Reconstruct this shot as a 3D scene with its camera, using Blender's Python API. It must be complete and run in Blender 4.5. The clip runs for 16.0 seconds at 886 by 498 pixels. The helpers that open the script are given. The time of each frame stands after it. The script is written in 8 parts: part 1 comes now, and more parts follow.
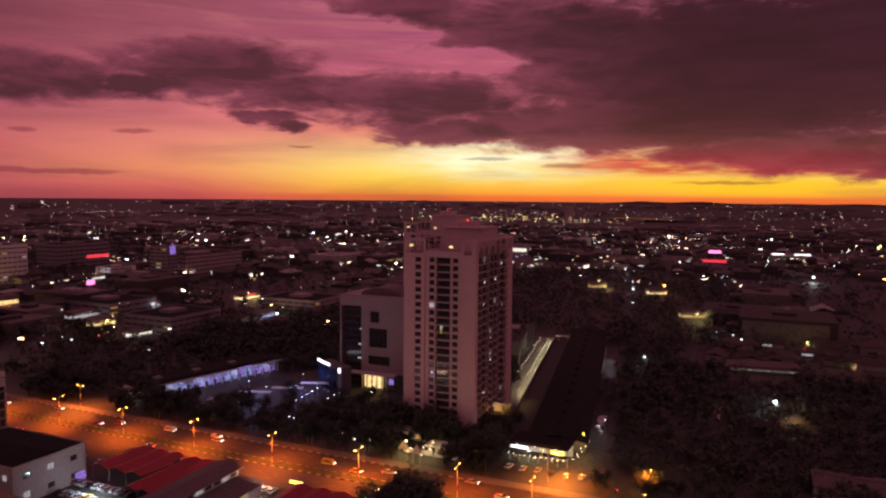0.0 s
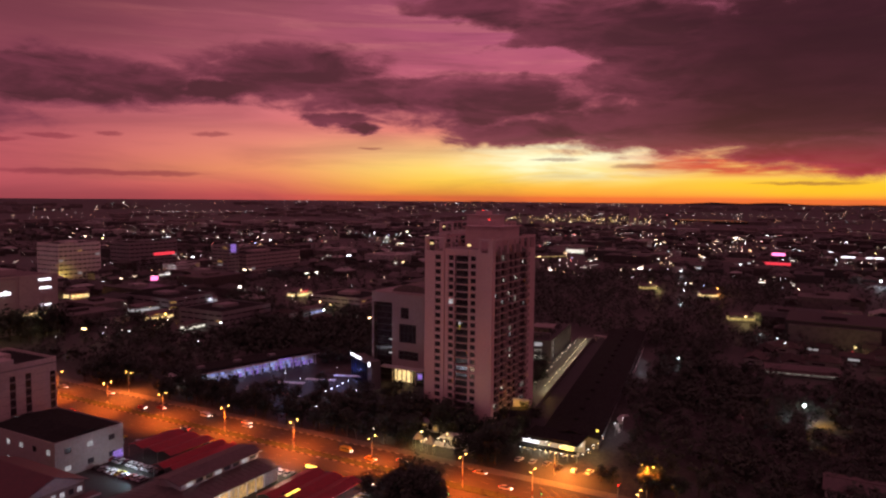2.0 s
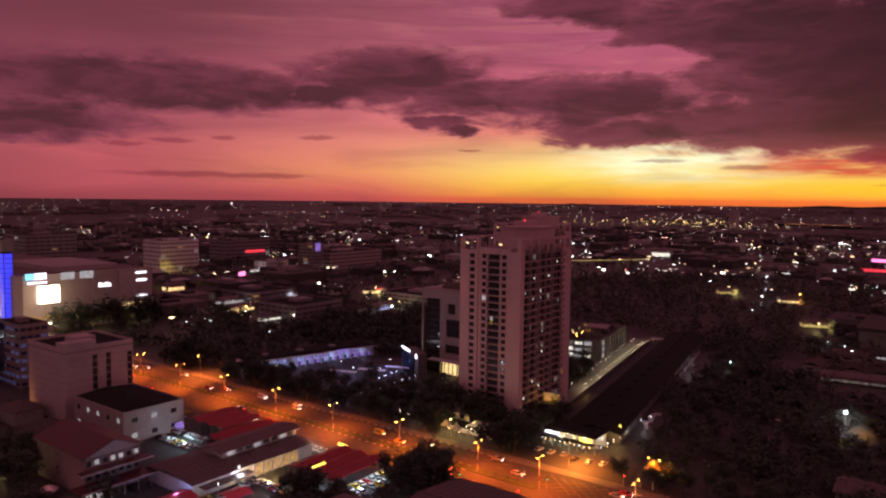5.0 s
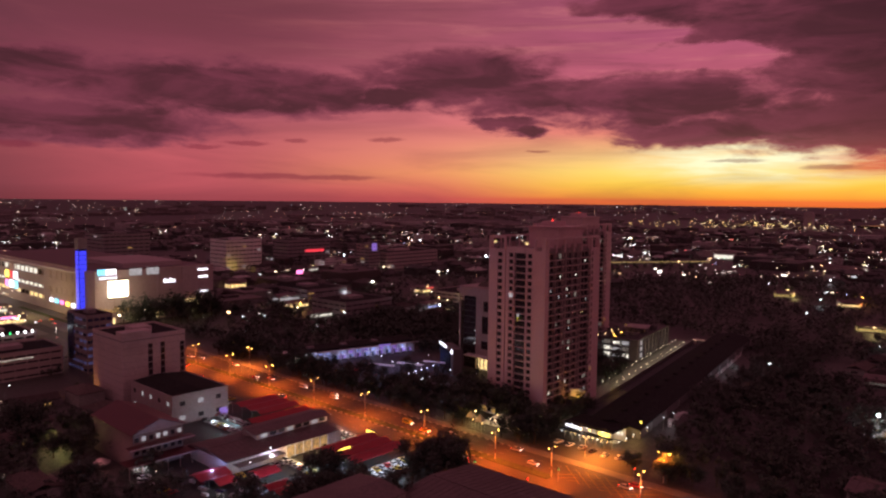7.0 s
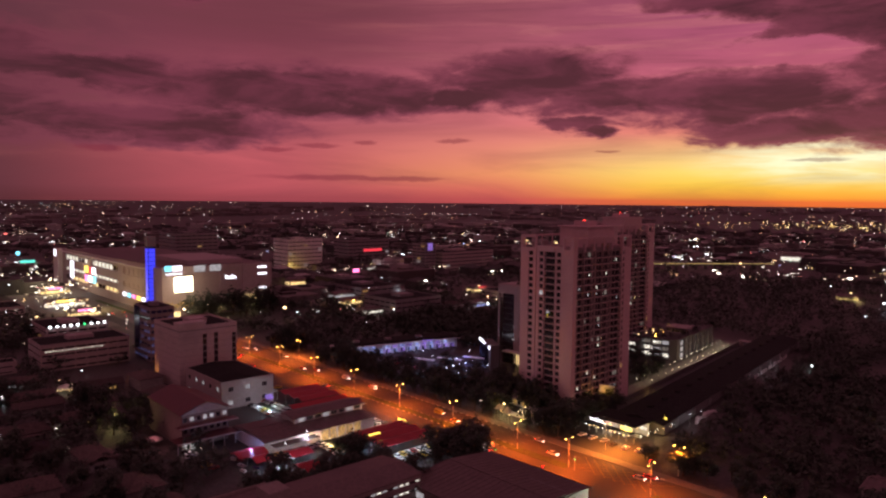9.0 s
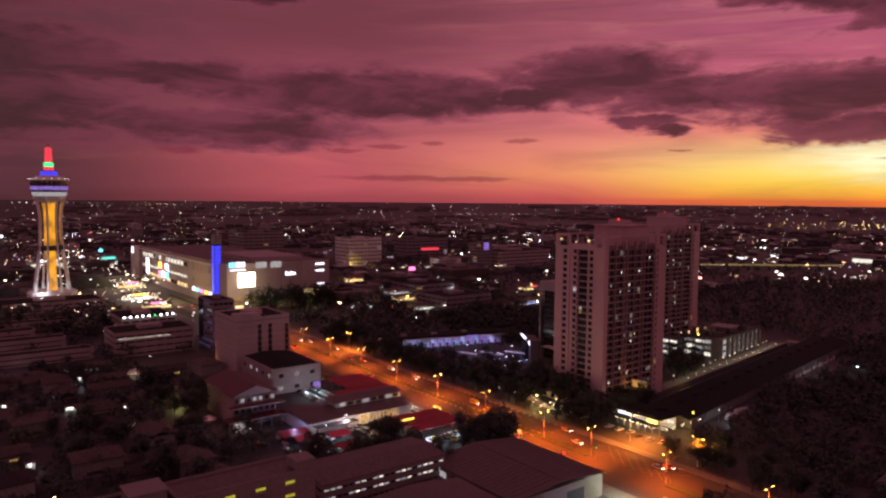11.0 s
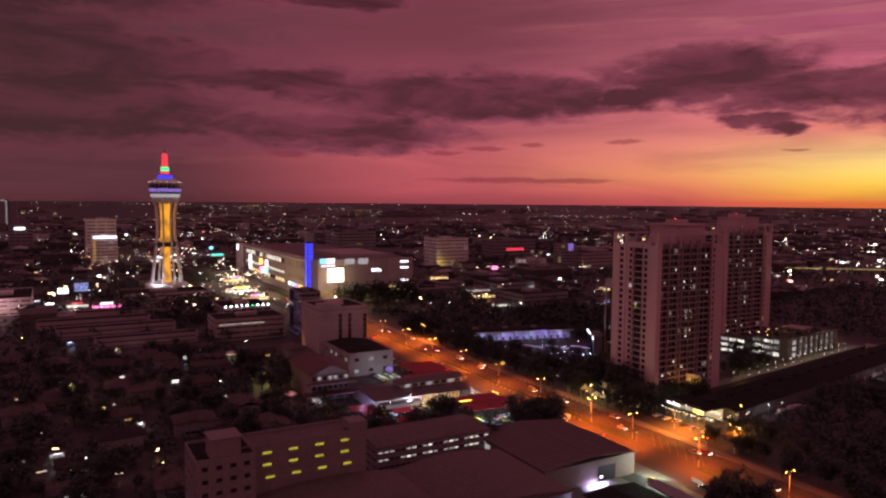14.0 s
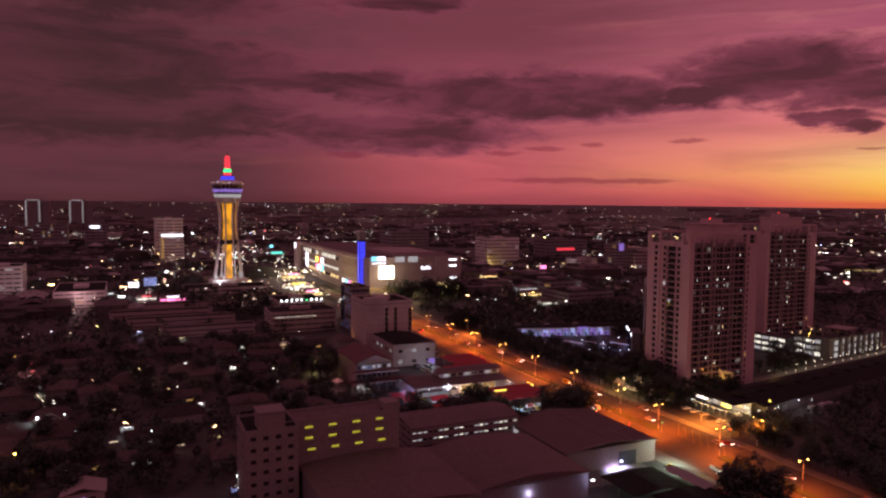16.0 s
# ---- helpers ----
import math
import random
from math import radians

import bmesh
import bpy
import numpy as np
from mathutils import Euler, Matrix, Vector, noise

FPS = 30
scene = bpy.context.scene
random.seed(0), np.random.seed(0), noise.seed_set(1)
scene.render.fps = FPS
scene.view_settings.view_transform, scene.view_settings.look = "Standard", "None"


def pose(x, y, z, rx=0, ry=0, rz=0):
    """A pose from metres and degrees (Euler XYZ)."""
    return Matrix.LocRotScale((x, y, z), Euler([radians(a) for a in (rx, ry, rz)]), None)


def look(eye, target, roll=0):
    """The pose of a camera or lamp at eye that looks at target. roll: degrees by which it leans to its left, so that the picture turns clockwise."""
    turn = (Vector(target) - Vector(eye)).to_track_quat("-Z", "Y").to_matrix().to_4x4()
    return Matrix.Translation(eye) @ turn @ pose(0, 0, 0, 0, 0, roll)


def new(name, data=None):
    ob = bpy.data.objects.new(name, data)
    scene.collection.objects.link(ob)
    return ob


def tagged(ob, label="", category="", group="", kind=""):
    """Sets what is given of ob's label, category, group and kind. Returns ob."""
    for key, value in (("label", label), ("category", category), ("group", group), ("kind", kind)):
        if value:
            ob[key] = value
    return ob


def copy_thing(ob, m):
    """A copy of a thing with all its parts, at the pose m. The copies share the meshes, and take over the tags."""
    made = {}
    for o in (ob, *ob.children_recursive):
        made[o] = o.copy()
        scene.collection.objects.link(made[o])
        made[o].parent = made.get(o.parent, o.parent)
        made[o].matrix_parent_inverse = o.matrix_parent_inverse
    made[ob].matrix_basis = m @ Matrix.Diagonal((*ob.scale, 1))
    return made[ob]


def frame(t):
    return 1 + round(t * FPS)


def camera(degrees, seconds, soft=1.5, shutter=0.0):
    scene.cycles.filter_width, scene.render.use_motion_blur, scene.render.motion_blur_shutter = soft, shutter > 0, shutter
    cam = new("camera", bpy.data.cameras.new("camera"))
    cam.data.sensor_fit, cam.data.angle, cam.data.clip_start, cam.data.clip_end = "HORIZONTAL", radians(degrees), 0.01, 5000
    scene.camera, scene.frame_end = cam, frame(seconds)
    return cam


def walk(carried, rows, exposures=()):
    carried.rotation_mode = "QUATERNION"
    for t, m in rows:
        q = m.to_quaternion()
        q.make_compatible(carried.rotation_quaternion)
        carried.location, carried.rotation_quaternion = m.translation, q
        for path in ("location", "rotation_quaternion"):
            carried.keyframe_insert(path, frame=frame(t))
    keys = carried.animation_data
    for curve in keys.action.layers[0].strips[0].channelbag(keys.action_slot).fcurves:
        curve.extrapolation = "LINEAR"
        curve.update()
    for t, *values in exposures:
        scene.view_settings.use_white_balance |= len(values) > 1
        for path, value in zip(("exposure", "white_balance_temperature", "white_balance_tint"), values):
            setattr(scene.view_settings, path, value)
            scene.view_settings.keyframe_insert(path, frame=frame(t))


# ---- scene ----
cam = camera(63.7, 16.0, soft=2.3)
PATH = [
    (0, (0.00, 0.00, 100.00), (-39.88, 91.41, 92.67), 0.50),
    (0.5, (5.51, 0.27, 99.85), (-36.53, 90.70, 92.54), 0.46),
    (1, (11.08, 0.49, 99.74), (-33.11, 89.90, 92.43), 0.47),
    (1.5, (16.61, 0.73, 99.63), (-29.71, 89.05, 92.35), 0.50),
    (2, (22.14, 0.88, 99.56), (-26.21, 88.11, 92.30), 0.50),
    (2.5, (27.64, 0.97, 99.50), (-22.61, 87.12, 92.25), 0.49),
    (3, (33.14, 0.95, 99.52), (-19.03, 85.96, 92.32), 0.52),
    (3.5, (38.61, 0.89, 99.58), (-15.52, 84.66, 92.38), 0.59),
    (4, (44.06, 0.89, 99.65), (-12.00, 83.38, 92.47), 0.63),
    (6.5, (71.71, 1.29, 99.65), (6.35, 76.64, 92.59), 0.64),
    (7, (77.10, 1.76, 99.61), (9.98, 75.55, 92.56), 0.61),
    (7.5, (82.49, 2.24, 99.55), (13.66, 74.44, 92.53), 0.58),
    (8, (87.88, 2.63, 99.52), (17.34, 73.17, 92.50), 0.51),
    (8.5, (93.24, 2.91, 99.52), (21.07, 71.77, 92.52), 0.50),
    (9, (98.56, 3.10, 99.48), (24.79, 70.24, 92.48), 0.54),
    (11.5, (126.14, 3.45, 99.20), (45.01, 61.49, 92.20), 0.48),
    (12, (131.63, 3.46, 99.03), (49.15, 59.57, 92.09), 0.50),
    (12.5, (137.10, 3.39, 98.91), (53.32, 57.55, 91.98), 0.49),
    (13, (142.59, 3.29, 98.81), (57.58, 55.49, 91.89), 0.50),
    (13.5, (148.09, 3.26, 98.67), (61.94, 53.58, 91.79), 0.50),
    (14, (153.54, 3.25, 98.52), (66.31, 51.64, 91.65), 0.50),
    (14.5, (158.92, 3.26, 98.43), (70.65, 49.75, 91.55), 0.54),
    (15, (164.25, 3.26, 98.33), (75.06, 47.95, 91.44), 0.55),
    (15.5, (169.60, 3.25, 98.27), (79.54, 46.16, 91.38), 0.55),
    (16, (175.01, 3.21, 98.24), (84.13, 44.37, 91.36), 0.53),
]
walk(cam, [(t, look(eye, target, roll)) for t, eye, target, roll in PATH])


def S(r, g, b):
    """Linear colour from 8-bit sRGB."""
    return tuple((v / 255 / 12.92) if v < 11 else ((v / 255 + 0.055) / 1.055) ** 2.4 for v in (r, g, b)) + (1.0,)


class Nodes:
    """Short hand for a node tree."""

    def __init__(self, tree):
        self.t = tree

    def add(self, kind, **sets):
        n = self.t.nodes.new(kind)
        for k, v in sets.items():
            setattr(n, k, v)
        return n

    def put(self, sock, v):
        if isinstance(v, bpy.types.NodeSocket):
            self.t.links.new(v, sock)
        elif v is not None:
            sock.default_value = v

    def m(self, op, a, b=None, c=None, clamp=False):
        n = self.add("ShaderNodeMath", operation=op, use_clamp=clamp)
        for s, v in zip(n.inputs, (a, b, c)):
            self.put(s, v)
        return n.outputs[0]

    def v(self, op, a, b=None):
        n = self.add("ShaderNodeVectorMath", operation=op)
        self.put(n.inputs[0], a)
        self.put(n.inputs[1], b)
        return n.outputs["Value" if op in ("LENGTH", "DOT_PRODUCT") else "Vector"]

    def xyz(self, x, y, z):
        n = self.add("ShaderNodeCombineXYZ")
        for s, v in zip(n.inputs, (x, y, z)):
            self.put(s, v)
        return n.outputs[0]

    def mix(self, f, a, b, blend="MIX"):
        n = self.add("ShaderNodeMix", data_type="RGBA", blend_type=blend, clamp_factor=True)
        self.put(n.inputs[0], f)
        self.put(n.inputs[6], a)
        self.put(n.inputs[7], b)
        return n.outputs[2]

    def step(self, x, a, b, lo=0.0, hi=1.0):
        n = self.add("ShaderNodeMapRange", interpolation_type="SMOOTHSTEP")
        for s, v in zip(n.inputs, (x, a, b, lo, hi)):
            self.put(s, v)
        return n.outputs[0]

    def ramp(self, f, stops, kind="LINEAR"):
        n = self.add("ShaderNodeValToRGB")
        n.color_ramp.interpolation = kind
        e = n.color_ramp.elements
        while len(e) < len(stops):
            e.new(1.0)
        for el, (p, c) in zip(e, stops):
            el.position, el.color = p, c
        self.put(n.inputs[0], f)
        return n.outputs[0]

    def noise(self, vec, scale, detail=4.0, rough=0.55, dist=0.0):
        n = self.add("ShaderNodeTexNoise")
        self.put(n.inputs["Vector"], vec)
        for k, v in (("Scale", scale), ("Detail", detail), ("Roughness", rough), ("Distortion", dist)):
            n.inputs[k].default_value = v
        return n.outputs


# ---- sky: dusk after sunset, cloud banks lit from below the horizon ----
# Bearing (degrees to the left of north), elevation, half width, half height.
CLOUD_BANKS = [
    (1.8, 9.9, 18.5, 5.0), (-11.0, 10.8, 13.0, 4.8), (15.9, 12.6, 9.5, 3.0), (26.6, 14.2, 5.4, 1.9), (25.6, 7.5, 9.2, 2.0),
    (7.6, 5.6, 18.5, 2.2), (22.0, 5.1, 6.6, 1.1), (-4.0, 3.5, 12.5, 1.35), (-6.5, 2.9, 11.0, 1.3), (41.0, 9.3, 7.8, 2.3),
    (35.0, 7.9, 4.4, 1.3), (52.3, 7.9, 5.6, 1.7), (37.8, 6.2, 3.4, 0.5), (36.2, 5.6, 1.6, 0.45), (68.0, 5.1, 8.6, 1.4),
    (62.0, 8.2, 11.5, 2.1), (89.0, 6.5, 15.5, 3.4), (93.0, 11.0, 11.5, 3.0), (70.0, 5.5, 11.0, 1.7),
    (86.0, 10.0, 12.0, 2.4), (96.0, 8.0, 15.0, 5.5), (70.0, 15.2, 7.0, 1.2), (88.0, 14.6, 12.0, 2.2), (74.0, 9.0, 9.0, 1.4), (46.0, 7.9, 3.4, 1.0),
]
CLOUD_STREAKS = [
    (46.9, 4.6, 1.8, 0.24), (53.9, 4.4, 1.2, 0.23), (34.9, 3.8, 1.1, 0.15), (51.6, 1.6, 5.4, 0.24),
    (20.2, 3.0, 2.6, 0.2), (14.0, 2.5, 2.4, 0.22), (1.8, 1.2, 5.0, 0.18), (55.1, 1.6, 9.0, 0.28),
    (57.8, 4.1, 2.4, 0.24), (73.1, 3.5, 2.0, 0.35), (61.0, 3.7, 1.9, 0.2),
]


def make_sky():
    world = bpy.data.worlds.new("dusk_sky")
    scene.world = world
    world.use_nodes = True
    world.node_tree.nodes.clear()
    n = Nodes(world.node_tree)
    way = n.add("ShaderNodeTexCoord").outputs["Generated"]
    sep = n.add("ShaderNodeSeparateXYZ")
    n.put(sep.inputs[0], way)
    x, y, z = sep.outputs
    bearing = n.m("MULTIPLY", n.m("ARCTAN2", n.m("MULTIPLY", x, -1.0), y), 57.2958)
    elev = n.m("MULTIPLY", n.m("ARCSINE", z), 57.2958)
    plane = n.xyz(bearing, elev, 0.0)
    # clear sky, towards the sunset and away from it
    up = n.m("DIVIDE", elev, 40.0, clamp=True)
    glow = n.ramp(up, [
        (0.0, S(238, 112, 52)), (0.008, S(250, 160, 56)), (0.03, S(254, 200, 74)), (0.055, S(254, 216, 108)), (0.085, S(250, 200, 128)),
        (0.13, S(228, 128, 112)), (0.20, S(202, 98, 118)), (0.30, S(180, 86, 114)), (0.42, S(152, 74, 102)), (0.8, S(146, 86, 102)), (1.0, S(146, 90, 106))])
    away = n.ramp(up, [
        (0.0, S(164, 70, 78)), (0.02, S(184, 82, 90)), (0.08, S(192, 88, 96)), (0.16, S(168, 80, 95)), (0.3, S(136, 63, 80)),
        (0.45, S(124, 62, 76)), (0.8, S(146, 86, 102)), (1.0, S(146, 90, 106))])
    dim = n.ramp(up, [
        (0.0, S(74, 40, 45)), (0.02, S(84, 46, 54)), (0.1, S(86, 46, 55)), (0.2, S(84, 46, 54)), (0.4, S(104, 58, 68)), (0.8, S(146, 86, 102)), (1.0, S(146, 90, 106))])
    dusk = n.ramp(up, [(0.0, S(140, 82, 92)), (0.3, S(168, 98, 112)), (1.0, S(160, 94, 108))])
    half = n.ramp(up, [
        (0.0, S(196, 82, 78)), (0.02, S(220, 110, 88)), (0.05, S(238, 148, 98)), (0.09, S(234, 140, 112)), (0.15, S(216, 114, 116)),
        (0.25, S(186, 94, 110)), (0.42, S(150, 76, 92)), (0.8, S(146, 86, 102)), (1.0, S(146, 90, 106))])
    off = n.m("ABSOLUTE", n.m("SUBTRACT", bearing, 8.0))
    near_half = n.step(off, 19.0, 37.0)
    near_away = n.step(off, 30.0, 54.0)
    clear = n.mix(near_away, n.mix(near_half, glow, half), away)
    clear = n.mix(n.step(off, 53.0, 76.0), clear, dim)
    # round the far side of the sky the afterglow is spent: even mauve twilight
    spent = n.m("MAXIMUM", n.step(bearing, 104.0, 138.0), n.step(bearing, -24.0, -62.0))
    clear = n.mix(spent, clear, dusk)
    # the brightest gap, just over the sunken sun
    gap = n.v("LENGTH", n.v("MULTIPLY", n.v("SUBTRACT", plane, (18.5, 3.1, 0.0)), (1 / 10.0, 1 / 2.0, 0.0)))
    gap = n.step(gap, 1.25, 0.25)
    streaky = n.noise(n.v("MULTIPLY", plane, (0.16, 1.5, 1.0)), 1.0, 5.0, 0.6, 0.4)[0]
    gap = n.m("MULTIPLY", gap, n.step(streaky, 0.34, 0.62, 0.35, 1.0))
    clear = n.mix(gap, clear, S(255, 250, 205))
    low = n.v("LENGTH", n.v("MULTIPLY", n.v("SUBTRACT", plane, (1.0, 0.9, 0.0)), (1 / 13.0, 1 / 1.0, 0.0)))
    clear = n.mix(n.m("MULTIPLY", n.step(low, 1.0, 0.2), 0.75), clear, S(255, 196, 28))
    # red band of lit haze under the cloud edge
    band = n.m("MULTIPLY", n.step(bearing, 17.5, 10.0), n.m("MULTIPLY", n.step(elev, 1.45, 2.1), n.step(elev, 4.2, 2.9)))
    rough_band = n.noise(n.v("MULTIPLY", plane, (0.22, 1.9, 1.0)), 1.0, 6.0, 0.6, 0.4)[0]
    clear = n.mix(n.m("MULTIPLY", band, n.step(rough_band, 0.3, 0.6, 0.35, 0.95)), clear, S(214, 76, 60))
    # combed cirrus, brighter where it catches the afterglow
    comb = n.noise(n.v("MULTIPLY", n.v("ADD", plane, n.v("MULTIPLY", n.xyz(elev, 0.0, 0.0), (1.6, 0.0, 0.0))), (0.07, 0.95, 1.0)), 1.0, 7.0, 0.62, 0.5)[0]
    high = n.m("MULTIPLY", n.step(elev, 3.5, 8.0), n.step(off, 58.0, 26.0))
    clear = n.mix(n.m("MULTIPLY", high, n.step(comb, 0.46, 0.68, 0.0, 0.42)), clear, S(222, 128, 130))
    clear = n.mix(n.m("MULTIPLY", n.step(elev, 2.0, 7.0), n.step(comb, 0.46, 0.28, 0.0, 0.5)), clear, n.mix(0.7, clear, S(118, 60, 74)))
    # brown veil high on the far side of the afterglow
    murk = n.v("LENGTH", n.v("MULTIPLY", n.v("SUBTRACT", plane, (60.0, 14.0, 0.0)), (1 / 16.0, 1 / 4.0, 0.0)))
    clear = n.mix(n.step(murk, 1.1, 0.2, 0.0, 0.6), clear, S(116, 58, 68))
    # thin veils of haze over the open sky
    veil = n.noise(n.v("MULTIPLY", plane, (0.06, 0.42, 1.0)), 1.0, 6.0, 0.55, 0.6)[0]
    clear = n.mix(n.step(veil, 0.40, 0.7, 0.0, 0.5), clear, n.mix(0.6, clear, S(112, 58, 66)))
    clear = n.mix(n.step(veil, 0.48, 0.2, 0.0, 0.22), clear, n.mix(0.5, clear, S(240, 130, 120)))
    # cloud banks: warped ellipses, frayed by noise
    warp = n.noise(n.v("MULTIPLY", plane, (0.16, 0.42, 1.0)), 1.0, 5.0, 0.6)[1]
    warped = n.v("ADD", plane, n.v("MULTIPLY", n.v("SUBTRACT", warp, (0.5, 0.5, 0.5)), (7.5, 2.6, 0.0)))
    fine = n.noise(n.v("MULTIPLY", plane, (0.30, 0.95, 1.0)), 1.0, 9.0, 0.64, 0.5)[0]
    bank = None
    for u, e, a, b in CLOUD_BANKS:
        r = n.v("LENGTH", n.v("MULTIPLY", n.v("SUBTRACT", warped, (u, e, 0.0)), (1 / a, 1 / b, 0.0)))
        k = n.m("SUBTRACT", 1.0, r)
        bank = k if bank is None else n.m("SMOOTH_MAX", bank, k, 0.12)
    # breaks in the cover where the pink sky shows through
    for u, e, a, b in ((29.5, 12.6, 6.0, 1.5), (22.0, 10.6, 5.5, 1.2)):
        r = n.v("LENGTH", n.v("MULTIPLY", n.v("SUBTRACT", warped, (u, e, 0.0)), (1 / a, 1 / b, 0.0)))
        bank = n.m("SUBTRACT", bank, n.m("MULTIPLY", n.m("SUBTRACT", 1.0, r, clamp=True), 1.5))
    thick = n.m("ADD", bank, n.m("MULTIPLY", n.m("SUBTRACT", fine, 0.5), 1.15))
    # overcast away from the sunset and overhead
    rest = n.noise(n.v("MULTIPLY", way, (2.2, 2.2, 6.0)), 1.0, 6.0, 0.6)[0]
    cover = n.m("MULTIPLY", n.step(elev, 13.0, 22.0), n.step(rest, 0.42, 0.62))
    back = n.m("MULTIPLY", n.step(n.m("ABSOLUTE", n.m("SUBTRACT", bearing, 45.0)), 62.0, 90.0), n.step(rest, 0.4, 0.65, 0.2, 0.9))
    mask = n.m("MAXIMUM", n.step(thick, -0.3, 0.2), n.m("MULTIPLY", n.m("MAXIMUM", cover, back), 0.8))
    inner = n.noise(n.v("MULTIPLY", plane, (0.12, 0.5, 1.0)), 1.0, 5.0, 0.6, 0.5)[0]
    body = n.mix(n.step(inner, 0.36, 0.66), S(76, 37, 46), S(114, 52, 68))
    body = n.mix(n.step(thick, 0.45, 0.02), body, S(128, 60, 76))
    rim = n.m("MULTIPLY", n.step(elev, 5.5, 1.0), n.step(off, 26.0, 6.0))
    body = n.mix(n.m("MULTIPLY", rim, 0.6), body, S(184, 48, 60))
    body = n.mix(n.m("MULTIPLY", n.step(bearing, 20.0, 4.0), n.step(elev, 2.8, 6.2)), body, n.mix(0.88, body, S(42, 18, 27)))
    body = n.mix(n.step(bearing, 70.0, 90.0), body, n.mix(0.55, body, S(58, 38, 38)))
    body = n.mix(spent, body, S(104, 82, 90))
    colour = n.mix(n.m("MULTIPLY", mask, 0.965), clear, body)
    wind = n.noise(n.v("MULTIPLY", plane, (0.5, 1.2, 1.0)), 1.0, 4.0, 0.6)[1]
    curl = n.v("ADD", plane, n.v("MULTIPLY", n.v("SUBTRACT", wind, (0.5, 0.5, 0.5)), (2.0, 0.5, 0.0)))
    streak = None
    for u, e, a, b in CLOUD_STREAKS:
        r = n.v("LENGTH", n.v("MULTIPLY", n.v("SUBTRACT", curl, (u, e, 0.0)), (1 / a, 1 / b, 0.0)))
        k = n.m("SUBTRACT", 1.0, r)
        streak = k if streak is None else n.m("MAXIMUM", streak, k)
    shade = n.mix(0.62, colour, S(120, 40, 58))
    colour = n.mix(n.step(streak, 0.0, 0.6, 0.0, 0.85), colour, shade)
    colour = n.mix(n.step(elev, -0.1, -1.5), colour, S(34, 24, 27))
    # the clear-air scattering itself adds a little
    air = n.add("ShaderNodeTexSky", sky_type="NISHITA", sun_disc=False, sun_elevation=radians(0.4), sun_rotation=radians(-8))
    colour = n.mix(0.002, colour, air.outputs[0], "ADD")
    colour = n.mix(1.0, colour, (0.98, 1.02, 1.035, 1.0), "MULTIPLY")
    # sky lifted low down and dimmed high up, partly for the lens's dark corners
    colour = n.v("MULTIPLY", colour, n.xyz(*[n.step(elev, 14.0, 4.0, 0.95, 1.07)] * 3))
    bg = n.add("ShaderNodeBackground")
    n.put(bg.inputs[0], colour)
    bg.inputs[1].default_value = 1.0
    n.put(n.add("ShaderNodeOutputWorld").inputs[0], bg.outputs[0])


make_sky()


# ---- materials ----
def material(name, base, rough=0.7, metal=0.0, vary=0.25, grain=6.0, big=0.35, bump=0.2, tint=None, per_object=0.0, scale=1.0, stain=0.3, gloss=0.5):
    """A weathered surface: fine grain and large stains over a base colour, with relief. Sizes per metre."""
    mat = bpy.data.materials.new(name)
    mat.use_nodes = True
    n = Nodes(mat.node_tree)
    bsdf = mat.node_tree.nodes["Principled BSDF"]
    where = n.add("ShaderNodeNewGeometry").outputs["Position"]
    fine = n.noise(where, grain * scale, 4.0)[0]
    broad = n.noise(where, big * scale * 0.4, 5.0, 0.6)[0]
    dark = tuple(c * (1 - vary) for c in base[:3]) + (1,)
    light = tuple(min(1, c * (1 + vary)) for c in base[:3]) + (1,)
    colour = n.mix(n.step(fine, 0.3, 0.7), dark, light)
    worn = tint or tuple(c * 0.6 for c in base[:3]) + (1,)
    colour = n.mix(n.step(broad, 0.5, 0.75, 0.0, stain), colour, worn)
    if per_object:
        rnd = n.add("ShaderNodeObjectInfo").outputs["Random"]
        hsv = n.add("ShaderNodeHueSaturation")
        n.put(hsv.inputs["Value"], n.m("ADD", 1 - per_object / 2, n.m("MULTIPLY", rnd, per_object)))
        n.put(hsv.inputs["Color"], colour)
        colour = hsv.outputs[0]
    n.put(bsdf.inputs["Base Color"], colour)
    n.put(bsdf.inputs["Roughness"], n.m("ADD", rough - 0.06, n.m("MULTIPLY", fine, 0.12), clamp=True))
    bsdf.inputs["Metallic"].default_value = metal
    bsdf.inputs["Specular IOR Level"].default_value = gloss
    if bump:
        b = n.add("ShaderNodeBump")
        b.inputs["Strength"].default_value = bump
        b.inputs["Distance"].default_value = 0.05
        n.put(b.inputs["Height"], fine)
        n.put(bsdf.inputs["Normal"], b.outputs[0])
    return mat


def glowing(name, colour, strength, sample=False):
    """A lamp's face or a lit sign."""
    mat = bpy.data.materials.new(name)
    mat.use_nodes = True
    b = mat.node_tree.nodes["Principled BSDF"]
    b.inputs["Base Color"].default_value = (0.1, 0.1, 0.1, 1)
    b.inputs["Emission Color"].default_value = colour
    b.inputs["Emission Strength"].default_value = strength
    if not sample:
        mat.cycles.emission_sampling = "NONE"
    return mat


def room_light(name, colour, strength, spread=0.8):
    """A lit room behind a pane: uneven light, brighter at the lamps."""
    mat = glowing(name, colour, strength)
    n = Nodes(mat.node_tree)
    b = mat.node_tree.nodes["Principled BSDF"]
    where = n.add("ShaderNodeNewGeometry").outputs["Position"]
    k = n.noise(where, 0.7, 3.0, 0.6)[0]
    n.put(b.inputs["Emission Strength"], n.m("MULTIPLY", n.step(k, 0.3, 0.7, 1 - spread, 1.0), strength))
    return mat


